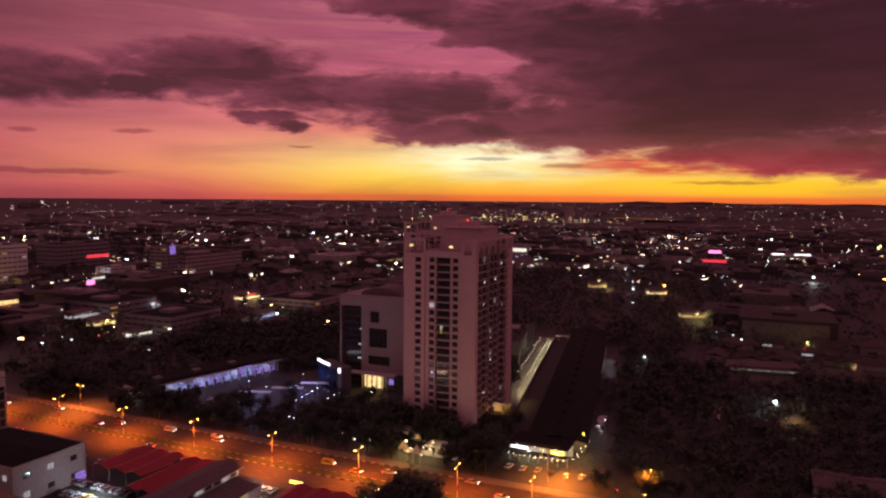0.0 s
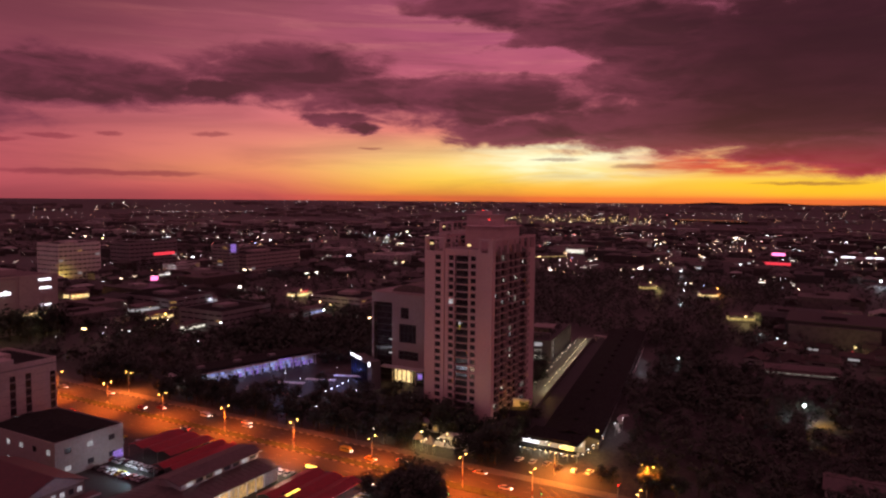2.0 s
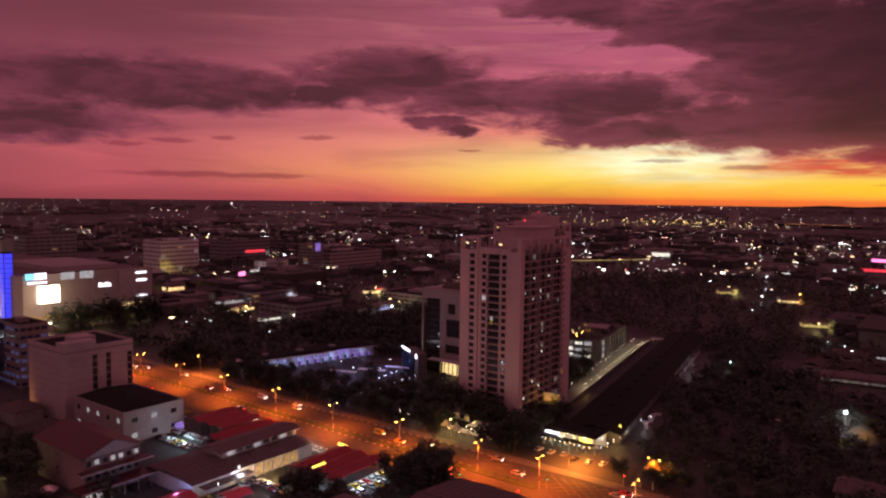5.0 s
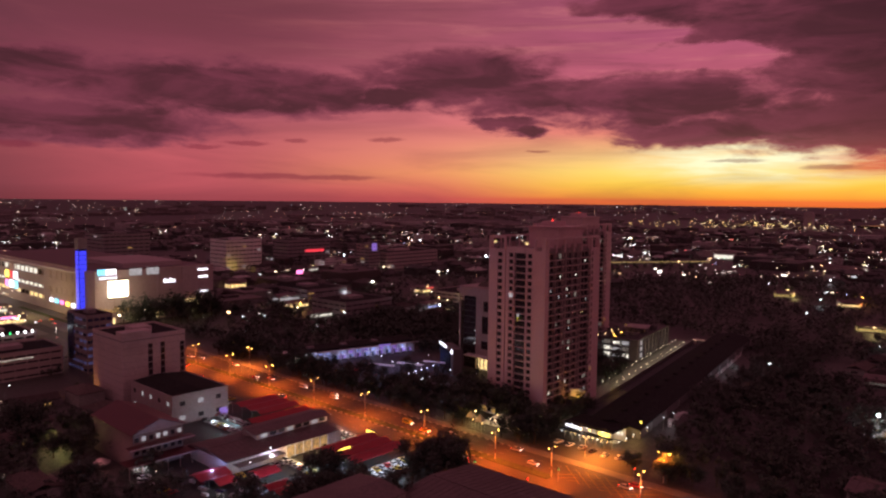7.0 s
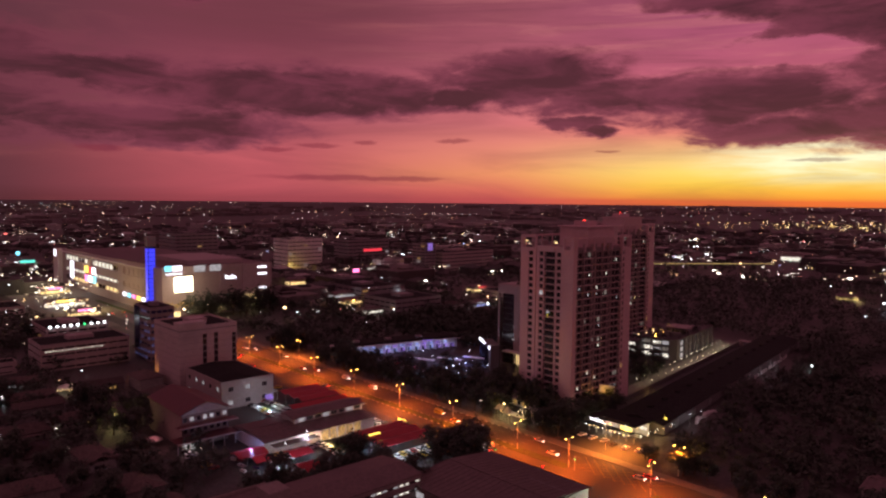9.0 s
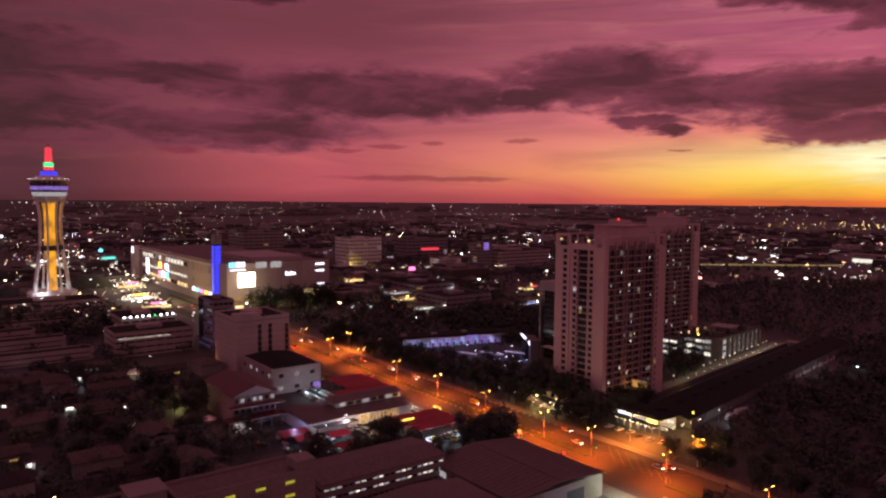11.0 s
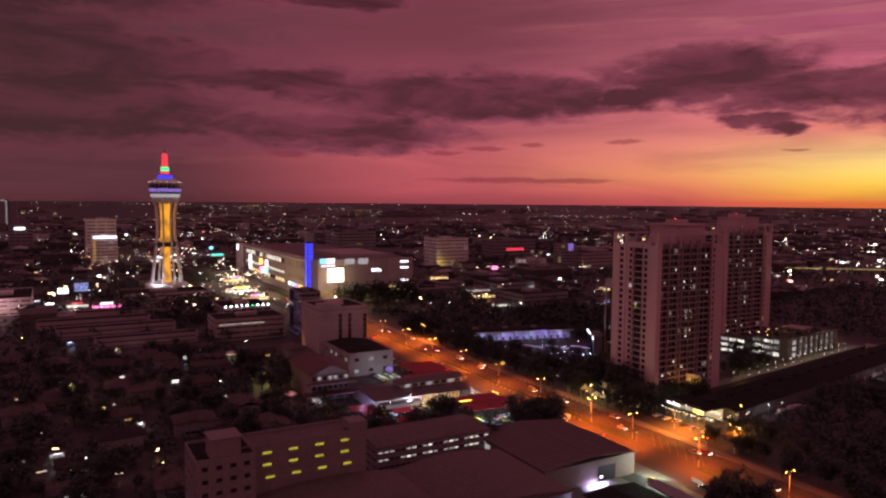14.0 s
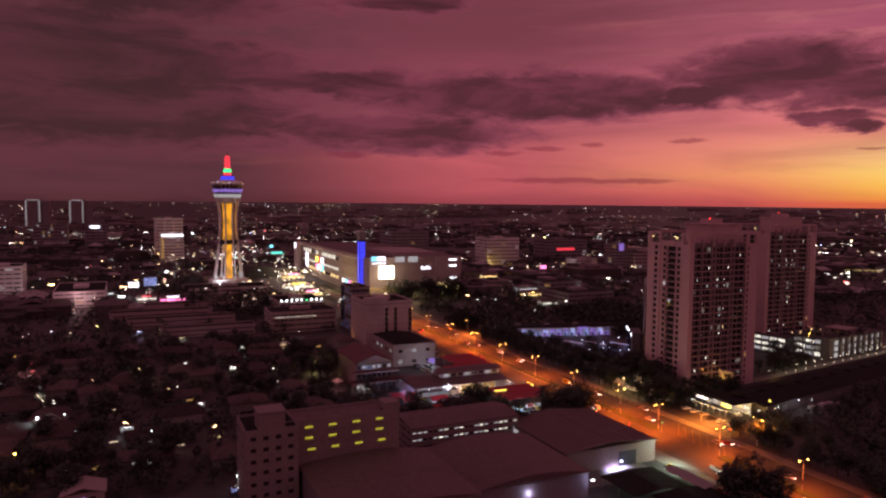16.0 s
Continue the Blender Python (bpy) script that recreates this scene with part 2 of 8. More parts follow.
M = {
    "ground": material("dry_ground", (0.062, 0.054, 0.05, 1), 0.65, gloss=0.45, grain=0.6, big=0.03, vary=0.4, tint=(0.03, 0.035, 0.025, 1), stain=0.8),
    "asphalt": material("asphalt", (0.05, 0.05, 0.05, 1), 0.75, grain=3, big=0.2, vary=0.25, stain=0.5, bump=0.3),
    "paving": material("concrete_paving", (0.16, 0.15, 0.14, 1), 0.85, grain=2, big=0.2, vary=0.2),
    "kerb_white": material("kerb_white_paint", (0.32, 0.31, 0.29, 1), 0.7),
    "kerb_black": material("kerb_black_paint", (0.03, 0.03, 0.03, 1), 0.7),
    "line": material("road_marking", (0.22, 0.21, 0.2, 1), 0.7, grain=2, vary=0.3),
    "yellow_line": material("yellow_marking", (0.2, 0.15, 0.03, 1), 0.7, grain=2, vary=0.3),
    "grass": material("verge_grass", (0.05, 0.075, 0.025, 1), 0.95, grain=2, big=0.2, vary=0.5, bump=0.5),
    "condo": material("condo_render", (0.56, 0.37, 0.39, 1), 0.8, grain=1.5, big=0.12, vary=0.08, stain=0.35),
    # the tower render again, darkened: recess shade put into the colour
    "condo_shaded": material("condo_recess_shade", (0.3, 0.21, 0.22, 1), 0.8, grain=1.5, vary=0.15),
    "concrete": material("grey_concrete", (0.17, 0.155, 0.155, 1), 0.85, grain=1.2, big=0.2, vary=0.12),
    "white": material("off_white_render", (0.68, 0.63, 0.62, 1), 0.75, grain=1.2, big=0.15, vary=0.08, stain=0.4),
    "rosy": material("weathered_rose_white_render", (0.5, 0.405, 0.395, 1), 0.8, grain=1.6, big=0.12, vary=0.16, stain=0.6),
    "cladding": material("brown_sheet_cladding", (0.25, 0.19, 0.175, 1), 0.7, grain=1.4, big=0.2, vary=0.18, stain=0.6),
    "pale": material("pale_pink_render", (0.36, 0.29, 0.285, 1), 0.8, grain=1.2, big=0.15, vary=0.1, stain=0.4),
    "grey": material("grey_cladding", (0.22, 0.19, 0.2, 1), 0.6, grain=1.0, big=0.2, vary=0.1),
    "dark": material("dark_trim", (0.04, 0.04, 0.045, 1), 0.6),
    "metal_roof": material("brown_metal_roof", (0.125, 0.088, 0.086, 1), 0.6, grain=0.8, big=0.15, vary=0.2, stain=0.6),
    "dark_roof": material("dark_sheet_roof", (0.026, 0.026, 0.025, 1), 0.9, grain=0.7, big=0.1, vary=0.3, stain=0.6, gloss=0.1),
    "deck": material("car_park_concrete", (0.1, 0.09, 0.092, 1), 0.85, grain=1.2, big=0.2, vary=0.15, stain=0.5),
    "canopy_red": material("red_canopy_sheet", (0.36, 0.016, 0.028, 1), 0.5, grain=0.8, big=0.2, vary=0.15, stain=0.4),
    "red_roof": material("red_metal_roof", (0.1, 0.026, 0.03, 1), 0.45, grain=0.8, big=0.2, vary=0.15, stain=0.4),
    "tile_roof": material("clay_tile_roof", (0.085, 0.064, 0.06, 1), 0.85, gloss=0.2, grain=1.2, big=0.2, vary=0.3, stain=0.5, per_object=1.0),
    "house_wall": material("house_wall", (0.22, 0.2, 0.19, 1), 0.85, grain=1.0, big=0.2, vary=0.2, per_object=0.8),
    "pole_paint": material("pale_pole_paint", (0.5, 0.46, 0.4, 1), 0.6, grain=3, vary=0.12, bump=0.05),
    "brown": material("brown_render", (0.2, 0.15, 0.14, 1), 0.8, grain=1.2, big=0.15, vary=0.12, stain=0.4),
    "dull": material("dull_buff_render", (0.25, 0.2, 0.195, 1), 0.85, grain=1.2, big=0.15, vary=0.12, stain=0.5),
    "steel": material("galvanised_steel", (0.35, 0.34, 0.33, 1), 0.45, 0.8, grain=3, vary=0.1, bump=0.05),
    "leaf": material("leaves", (0.064, 0.072, 0.058, 1), 0.85, gloss=0.2, grain=1.5, big=0.3, vary=0.5, bump=0.0),
    "bark": material("bark", (0.09, 0.065, 0.045, 1), 0.95, grain=6, vary=0.4, bump=0.5),
    "water": material("still_water", (0.02, 0.02, 0.022, 1), 0.08, grain=0.02, vary=0.1, bump=0.0),
    "glass": material("dark_window_glass", (0.04, 0.034, 0.038, 1), 0.12, grain=0.4, vary=0.3, bump=0.0),
    "blue_glass": material("blue_tinted_glass", (0.02, 0.03, 0.09, 1), 0.15, grain=0.3, vary=0.3, bump=0.0),
    "room_dim": room_light("curtained_room", (0.95, 0.8, 0.7, 1), 0.22, 0.9),
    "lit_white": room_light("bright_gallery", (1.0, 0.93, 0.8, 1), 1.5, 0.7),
    "shop_bright": room_light("bright_shop_window", (1.0, 0.72, 0.32, 1), 2.6, 0.7),
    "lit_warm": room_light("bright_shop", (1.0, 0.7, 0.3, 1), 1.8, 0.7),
    "amber": glowing("sodium_lamp", (1.0, 0.5, 0.08, 1), 30.0),
    "room_warm": room_light("warm_room", (1.0, 0.55, 0.16, 1), 0.6),
    "room_white": room_light("white_room", (0.9, 0.85, 0.9, 1), 0.5, 0.45),
    "room_yellow": room_light("yellow_room", (1.0, 0.85, 0.06, 1), 0.5, 0.3),
    "room_gold": room_light("gold_lit_wall", (1.0, 0.7, 0.24, 1), 0.75, 0.5),
    "room_blue": room_light("blue_room", (0.38, 0.44, 1.0, 1), 1.0, 0.9),
    "room_dusk": room_light("dim_blue_office", (0.3, 0.3, 0.85, 1), 0.16, 0.8),
    "mall_grey": material("mall_cladding", (0.4, 0.32, 0.32, 1), 0.7, grain=0.8, big=0.12, vary=0.1, stain=0.35),
    "room_purple": room_light("purple_room", (0.45, 0.25, 1.0, 1), 0.8),
    "sign_white": glowing("white_sign", (0.88, 0.86, 1.0, 1), 3.0),
    "sign_cream": glowing("video_screen", (1.0, 0.86, 0.6, 1), 6.0),
    "sign_red": glowing("red_sign", (1.0, 0.05, 0.08, 1), 1.0),
    "sign_pink": glowing("pink_sign", (1.0, 0.2, 0.5, 1), 2.5),
    "sign_blue": glowing("blue_sign", (0.04, 0.05, 1.0, 1), 1.1),
    "sign_cyan": glowing("cyan_sign", (0.2, 0.75, 1.0, 1), 2.5),
    "sign_teal": glowing("teal_sign", (0.12, 0.85, 0.7, 1), 1.3),
    "sign_lilac": glowing("lilac_sign", (0.85, 0.6, 1.0, 1), 1.6),
    "sign_green": glowing("green_sign", (0.05, 1.0, 0.3, 1), 1.5),
    "sign_yellow": glowing("yellow_sign", (1.0, 0.7, 0.1, 1), 3.0),
    "lamp_white": glowing("white_lamp", (0.9, 0.95, 1.0, 1), 6.0),
    "lamp_cream": glowing("cream_lamp", (1.0, 0.85, 0.62, 1), 5.0),
    "lamp_warm": glowing("warm_lamp", (1.0, 0.68, 0.3, 1), 5.0),
    "tail": glowing("tail_light", (1.0, 0.03, 0.02, 1), 6.0),
    "head": glowing("head_light", (1.0, 0.92, 0.8, 1), 9.0),
}


# ---- mesh building ----
class Shape:
    """Vertices and faces of one mesh, put together from boxes, prisms and turned forms."""

    def __init__(self):
        self.v, self.f = [], []

    def face(self, *pts):
        i = len(self.v)
        self.v += [tuple(p) for p in pts]
        self.f.append(tuple(range(i, i + len(pts))))
        return self

    def box(self, x0, x1, y0, y1, z0, z1):
        i = len(self.v)
        self.v += [(x, y, z) for z in (z0, z1) for x, y in ((x0, y0), (x1, y0), (x1, y1), (x0, y1))]
        self.f += [tuple(i + k for k in q) for q in ((3, 2, 1, 0), (4, 5, 6, 7), (0, 1, 5, 4), (1, 2, 6, 5), (2, 3, 7, 6), (3, 0, 4, 7))]
        return self

    def slab(self, ring, z0, z1):
        """A prism over a counter-clockwise ring of x, y."""
        i, k = len(self.v), len(ring)
        self.v += [(x, y, z0) for x, y in ring] + [(x, y, z1) for x, y in ring]
        self.f += [tuple(range(i + k - 1, i - 1, -1)), tuple(range(i + k, i + 2 * k))]
        self.f += [(i + a, i + (a + 1) % k, i + k + (a + 1) % k, i + k + a) for a in range(k)]
        return self

    def turn(self, rings, sides=16, cx=0.0, cy=0.0, cap=True, start=0.0):
        """A turned form from (radius, z) rings, bottom to top."""
        i = len(self.v)
        for r, z in rings:
            self.v += [(cx + r * math.cos(start + 2 * math.pi * k / sides), cy + r * math.sin(start + 2 * math.pi * k / sides), z) for k in range(sides)]
        for j in range(len(rings) - 1):
            for k in range(sides):
                a, b = i + j * sides + k, i + j * sides + (k + 1) % sides
                self.f.append((a, b, b + sides, a + sides))
        if cap:
            self.f.append(tuple(range(i + sides - 1, i - 1, -1)))
            j = i + (len(rings) - 1) * sides
            self.f.append(tuple(range(j, j + sides)))
        return self

    def bar(self, a, b, w, sides=6, w2=None):
        """A round bar from a to b."""
        a, b = Vector(a), Vector(b)
        q = (b - a).to_track_quat("Z", "Y")
        i, w2 = len(self.v), w if w2 is None else w2
        for p, r in ((a, w), (b, w2)):
            self.v += [tuple(p + q @ Vector((r * math.cos(2 * math.pi * k / sides), r * math.sin(2 * math.pi * k / sides), 0))) for k in range(sides)]
        self.f += [(i + k, i + (k + 1) % sides, i + sides + (k + 1) % sides, i + sides + k) for k in range(sides)]
        self.f += [tuple(range(i + sides - 1, i - 1, -1)), tuple(range(i + sides, i + 2 * sides))]
        return self

    def gable(self, x0, x1, y0, y1, z0, z1, along="x", over=0.4, t=0.25):
        """A pitched roof with thickness; ridge along x or y."""
        x0, x1, y0, y1 = x0 - over, x1 + over, y0 - over, y1 + over
        i = len(self.v)
        if along == "x":
            m = (y0 + y1) / 2
            top = [(x0, y0, z0), (x1, y0, z0), (x1, m, z1), (x0, m, z1), (x0, y1, z0), (x1, y1, z0)]
        else:
            m = (x0 + x1) / 2
            top = [(x0, y1, z0), (x0, y0, z0), (m, y0, z1), (m, y1, z1), (x1, y1, z0), (x1, y0, z0)]
        self.v += top + [(x, y, z - t) for x, y, z in top]
        up = [(0, 1, 2, 3), (3, 2, 5, 4)]
        self.f += [tuple(i + k for k in q) for q in up] + [tuple(i + 6 + k for k in reversed(q)) for q in up]
        for a, b in ((0, 1), (1, 2), (2, 5), (5, 4), (4, 3), (3, 0)):
            self.f.append((i + b, i + a, i + 6 + a, i + 6 + b))
        return self

    def hip(self, x0, x1, y0, y1, z0, z1, over=0.5, t=0.25):
        x0, x1, y0, y1 = x0 - over, x1 + over, y0 - over, y1 + over
        i = len(self.v)
        if x1 - x0 >= y1 - y0:
            h, m = (y1 - y0) / 2, (y0 + y1) / 2
            ra, rb = (x0 + h * 0.95, m, z1), (x1 - h * 0.95, m, z1)
            sides = ((0, 1, 5, 4), (1, 2, 5), (2, 3, 4, 5), (3, 0, 4))
        else:
            h, m = (x1 - x0) / 2, (x0 + x1) / 2
            ra, rb = (m, y0 + h * 0.95, z1), (m, y1 - h * 0.95, z1)
            sides = ((0, 1, 4), (1, 2, 5, 4), (2, 3, 5), (3, 0, 4, 5))
        self.v += [(x0, y0, z0), (x1, y0, z0), (x1, y1, z0), (x0, y1, z0), ra, rb]
        self.v += [(x0, y0, z0 - t), (x1, y0, z0 - t), (x1, y1, z0 - t), (x0, y1, z0 - t)]
        self.f += [tuple(i + k for k in q) for q in sides]
        self.f += [(i + 9, i + 8, i + 7, i + 6)] + [(i + 6 + a, i + 6 + (a + 1) % 4, i + (a + 1) % 4, i + a) for a in range(4)]
        return self

    def mesh(self, name):
        me = bpy.data.meshes.new(name)
        me.from_pydata(self.v, [], self.f)
        me.validate()
        return me


def part(name, shape, mat, parent=None, label=""):
    """Links a shape as one mesh object, under a thing if one is given."""
    me = shape.mesh(name) if isinstance(shape, Shape) else shape
    if not me.materials:
        me.materials.append(M[mat] if isinstance(mat, str) else mat)
    ob = new(name, me)
    if parent is not None:
        ob.parent = parent
    if label:
        tagged(ob, label)
    return ob


def thing(name, label, category, x=0.0, y=0.0, z=0.0, group="", rz=0.0):
    """An empty at the thing's base that carries its parts."""
    ob = new(name)
    ob.matrix_basis = pose(x, y, z, 0, 0, rz)
    return tagged(ob, label, category, group)


def setting(name, shape, mat, label, category=""):
    return tagged(part(name, shape, mat), label, category, kind="structure")


rng = random.Random(11)


def rise(x, y):
    """Height of the land: level round the town, raised far out to meet the camera's horizon."""
    r = math.hypot(x + 100, y - 50)
    return 0.0 if r < 2200 else 71.0 * ((r - 2200) / 2500) ** 2

# ---- ground to the horizon, road ----
def make_ground():
    s = Shape()
    sides = 120
    radii = [40, 120, 250, 450, 700, 1000, 1400, 1800, 2200, 2500, 2800, 3100, 3400, 3700, 4000, 4300, 4550, 4700]
    s.v.append((-100.0, 50.0, 0.0))
    for r in radii:
        for k in range(sides):
            x, y = -100 + r * math.cos(2 * math.pi * k / sides), 50 + r * math.sin(2 * math.pi * k / sides)
            s.v.append((x, y, rise(x, y)))
    for k in range(sides):
        s.f.append((0, 1 + k, 1 + (k + 1) % sides))
        for j in range(len(radii) - 1):
            a, b = 1 + j * sides + k, 1 + j * sides + (k + 1) % sides
            s.f.append((a, a + sides, b + sides, b))
    setting("ground", s, "ground", "dark land, level round the town and raised far out to meet the horizon", "ground")


make_ground()

ROAD_X0, ROAD_X1 = -620.0, 420.0
setting("road", Shape().box(ROAD_X0, ROAD_X1, 196, 229, -0.3, 0.04), "asphalt", "wide asphalt dual carriageway under orange street lamps", "road")
setting("pavement", Shape().box(ROAD_X0, ROAD_X1, 186, 196, -0.3, 0.06), "asphalt", "asphalt service strip along the road", "pavement")
setting("pavement", Shape().box(ROAD_X0, ROAD_X1, 229, 234, -0.3, 0.18), "paving", "concrete pavement behind the striped kerb", "pavement")
setting("trim", Shape().box(ROAD_X0, -62, 211, 215.2, 0.0, 0.22).box(-26, ROAD_X1, 211, 215.2, 0.0, 0.22), "grass", "narrow planted median between kerbs", "median")
setting("pavement", Shape().box(-84, -40, 234, 253, -0.3, 0.05), "asphalt", "asphalt forecourt in front of the eating hall", "forecourt")


setting("road", Shape().box(-300, -268, 234, 268, -0.3, 0.05), "asphalt", "mouth of an asphalt side street under one orange lamp", "side street")


def street_lamp():
    t = thing("street_lamp", "tall steel street lamp with two arms, glowing orange", "street lamp", group="street lamps along the median")
    part("pole", Shape().turn([(0.15, 0), (0.13, 3), (0.09, 11)], 8), "pole_paint", t)
    # red glow on the lower pole, put in as a coloured band
    part("pole_glow_band", Shape().turn([(0.22, 2.6), (0.22, 4.2)], 8), "red_roof", t, "red band in place of the red glow on the pole")
    for s in (-1, 1):
        part("arm", Shape().bar((0, 0, 10.6), (0, s * 1.6, 11.1), 0.07), "pole_paint", t)
        h = part("lamp_head", Shape().box(-0.22, 0.22, min(s * 1.5, s * 2.6), max(s * 1.5, s * 2.6), 11.05, 11.25), "steel", t)
        part("lens", Shape().turn([(0.12, 10.76), (0.32, 10.88), (0.32, 11.04)], 8, 0, s * 2.0), "amber", h, "glowing orange lens")
    return t


def lamp_light(name, x, y, z, watts, colour, size=0.4):
    li = bpy.data.lights.new(name, "POINT")
    li.energy, li.color, li.shadow_soft_size = watts, colour, size
    ob = new(name, li)
    ob.location = (x, y, z)
    return ob


def down_light(name, x, y, z, watts, colour, cone=148.0, size=0.4):
    li = bpy.data.lights.new(name, "SPOT")
    li.energy, li.color, li.shadow_soft_size, li.spot_size, li.spot_blend = watts, colour, size, radians(cone), 0.6
    ob = new(name, li)
    ob.location = (x, y, z)
    return ob


LAMPS_X = [-61.5, -87.1, -124.8, -162.0, -199.5, -237.5, -275.5, -313.5, -351.5, -389.5, -27.1, 10.0, 47.5, 85.0]
SIDE_LAMPS = [(-284.5, 231.5), (-63.5, 239.5), (-30, 236.5)]
first_lamp = street_lamp()
first_lamp.location = (LAMPS_X[0], 213.2, 0.2)
for x in LAMPS_X[1:]:
    copy_thing(first_lamp, pose(x, 213.2, 0.2))
for x, y in SIDE_LAMPS:
    copy_thing(first_lamp, pose(x, y, 0.1, 0, 0, 90))
for (x, y), w in zip(SIDE_LAMPS, (40000, 0, 36000)):
    if w:
        down_light("sodium_light", x, y, 10.4, w, (1.0, 0.2, 0.02))
for x in LAMPS_X:
    for y in (210.8, 215.6):
        down_light("sodium_light", x, y, 10.6, 22500 if x < -50 else 18000 if x < 0 else 12000, (1.0, 0.15, 0.01), 150.0)

# ---- facades ----
PANES = {}


def solid(s, side, plane, u0, u1, z0, z1, d):
    """A wall piece whose outer face lies in the plane; side: N, E, S or W."""
    if side == "S":
        s.box(u0, u1, plane, plane + d, z0, z1)
    elif side == "N":
        s.box(u0, u1, plane - d, plane, z0, z1)
    elif side == "E":
        s.box(plane - d, plane, u0, u1, z0, z1)
    else:
        s.box(plane, plane + d, u0, u1, z0, z1)
    return s


def pierced(s, side, plane, u0, u1, z0, z1, cols, rows, d=0.35):
    """A wall with openings at every crossing of cols (u0, u1) and rows (z0, z1)."""
    at = u0
    for a, b in sorted(cols):
        solid(s, side, plane, at, a, z0, z1, d)
        zz = z0
        for c, e in sorted(rows):
            if c > zz:
                solid(s, side, plane, a, b, zz, c, d)
            zz = e
        if z1 > zz:
            solid(s, side, plane, a, b, zz, z1, d)
        at = b
    if u1 > at:
        solid(s, side, plane, at, u1, z0, z1, d)
    return s


def pane_mesh(side, w, h, mat):
    """A window: a sash frame and a glass sheet, set on its lower left outer corner."""
    key = (side, round(w, 2), round(h, 2), mat)
    if key not in PANES:
        s = Shape()
        solid(s, side, 0, 0, w, 0, h, 0.06)
        me = s.mesh("pane")
        me.materials.append(M[mat])
        PANES[key] = me
    return PANES[key]


def frame_mesh(side, w, h, mat="dark"):
    key = (side, round(w, 2), round(h, 2), "frame", mat)
    if key not in PANES:
        s, t = Shape(), 0.07
        for a, b, c, e in ((0, w, 0, t), (0, w, h - t, h), (0, t, t, h - t), (w - t, w, t, h - t), (w / 2 - t / 2, w / 2 + t / 2, t, h - t)):
            solid(s, side, 0, a, b, c, e, 0.08)
        me = s.mesh("window_frame")
        me.materials.append(M[mat])
        PANES[key] = me
    return PANES[key]


def windows(parent, side, plane, cols, rows, lit=None, dark="glass", inset=0.25, framed=False, join=False):
    """Panes in the openings. lit(i, j): a material name for a lit room, or None."""
    sign = {"S": (0, 1), "N": (0, -1), "E": (-1, 0), "W": (1, 0)}[side]
    rest = Shape()
    for i, (a, b) in enumerate(cols):
        for j, (c, e) in enumerate(rows):
            mat = (lit and lit(i, j)) or dark
            if join and mat == dark:
                solid(rest, side, plane + inset * (sign[0] + sign[1]), a, b, c, e, 0.06)
                continue
            ob = part("window", pane_mesh(side, b - a, e - c, mat), mat, parent)
            p = plane + inset * (sign[0] + sign[1])
            ob.location = (a, p, c) if side in "SN" else (p, a, c)
            if framed:
                fr = part("window_frame", frame_mesh(side, b - a, e - c), "dark", ob)
                fr.location = (0, -0.03 * sign[1], 0) if side in "SN" else (-0.03 * sign[0], 0, 0)
    if rest.f:
        tagged(part("window", rest, dark, parent), kind="stuff")


def storeys(z0, step, count, sill, head):
    return [(z0 + k * step + sill, z0 + k * step + head) for k in range(count)]


def bays(u0, u1, count, share=0.6):
    w = (u1 - u0) / count
    return [(u0 + k * w + w * (1 - share) / 2, u0 + (k + 1) * w - w * (1 - share) / 2) for k in range(count)]


def chance(seed, share, mats):
    """Lights up a share of the rooms, the same ones at every build."""
    r = random.Random(seed)
    seen = {}

    def pick(i, j):
        if (i, j) not in seen:
            seen[i, j] = r.choice(mats) if r.random() < share else None
        return seen[i, j]
    return pick


def building(label, x0, x1, y0, y1, h, floors, south, east, wall="white", lit=0.1, mats=("room_white", "room_warm"), name="building", category="building",
             z0=0.0, share=0.6, head=0.75, parapet=0.9, seed=1, dark="glass", roof="dark_roof", sides="SE", group="", framed=False, tank=True, join=False):
    """A flat-roofed block with pierced walls, panes in the openings, a parapet and a roof deck."""
    t = thing(name, label, category, (x0 + x1) / 2, (y0 + y1) / 2, z0, group)
    w, d = (x1 - x0) / 2, (y1 - y0) / 2
    step = (h - parapet) / floors
    rows = storeys(0, step, floors, step * 0.28, step * head + step * 0.1)
    body = Shape().box(-w + 0.5, w - 0.5, -d + 0.5, d - 0.5, 0, h - parapet)
    part("core", body, "dark", t)
    for k, (side, plane, half, count) in enumerate((("S", -d, w, south), ("E", w, d, east), ("N", d, w, south), ("W", -w, d, east))):
        cols = bays(-half + 0.5 if side in "EW" else -half, half - 0.5 if side in "EW" else half, count, share) if side in sides else []
        s = pierced(Shape(), side, plane, -half if side in "SN" else -half + 0.35, half if side in "SN" else half - 0.35, 0, h, cols, rows if cols else [])
        part("wall", s, wall, t)
        if cols:
            windows(t, side, plane, cols, rows, chance(seed * 7 + k, lit, mats), dark, framed=framed, join=join)
    part("roof", Shape().box(-w + 0.36, w - 0.36, -d + 0.36, d - 0.36, h - parapet, h - parapet + 0.15), roof, t)
    if tank:
        part("stair_head", Shape().box(-w * 0.3, w * 0.25, -d * 0.3, d * 0.3, h - parapet + 0.15, h + 1.6), wall, t)
    return t


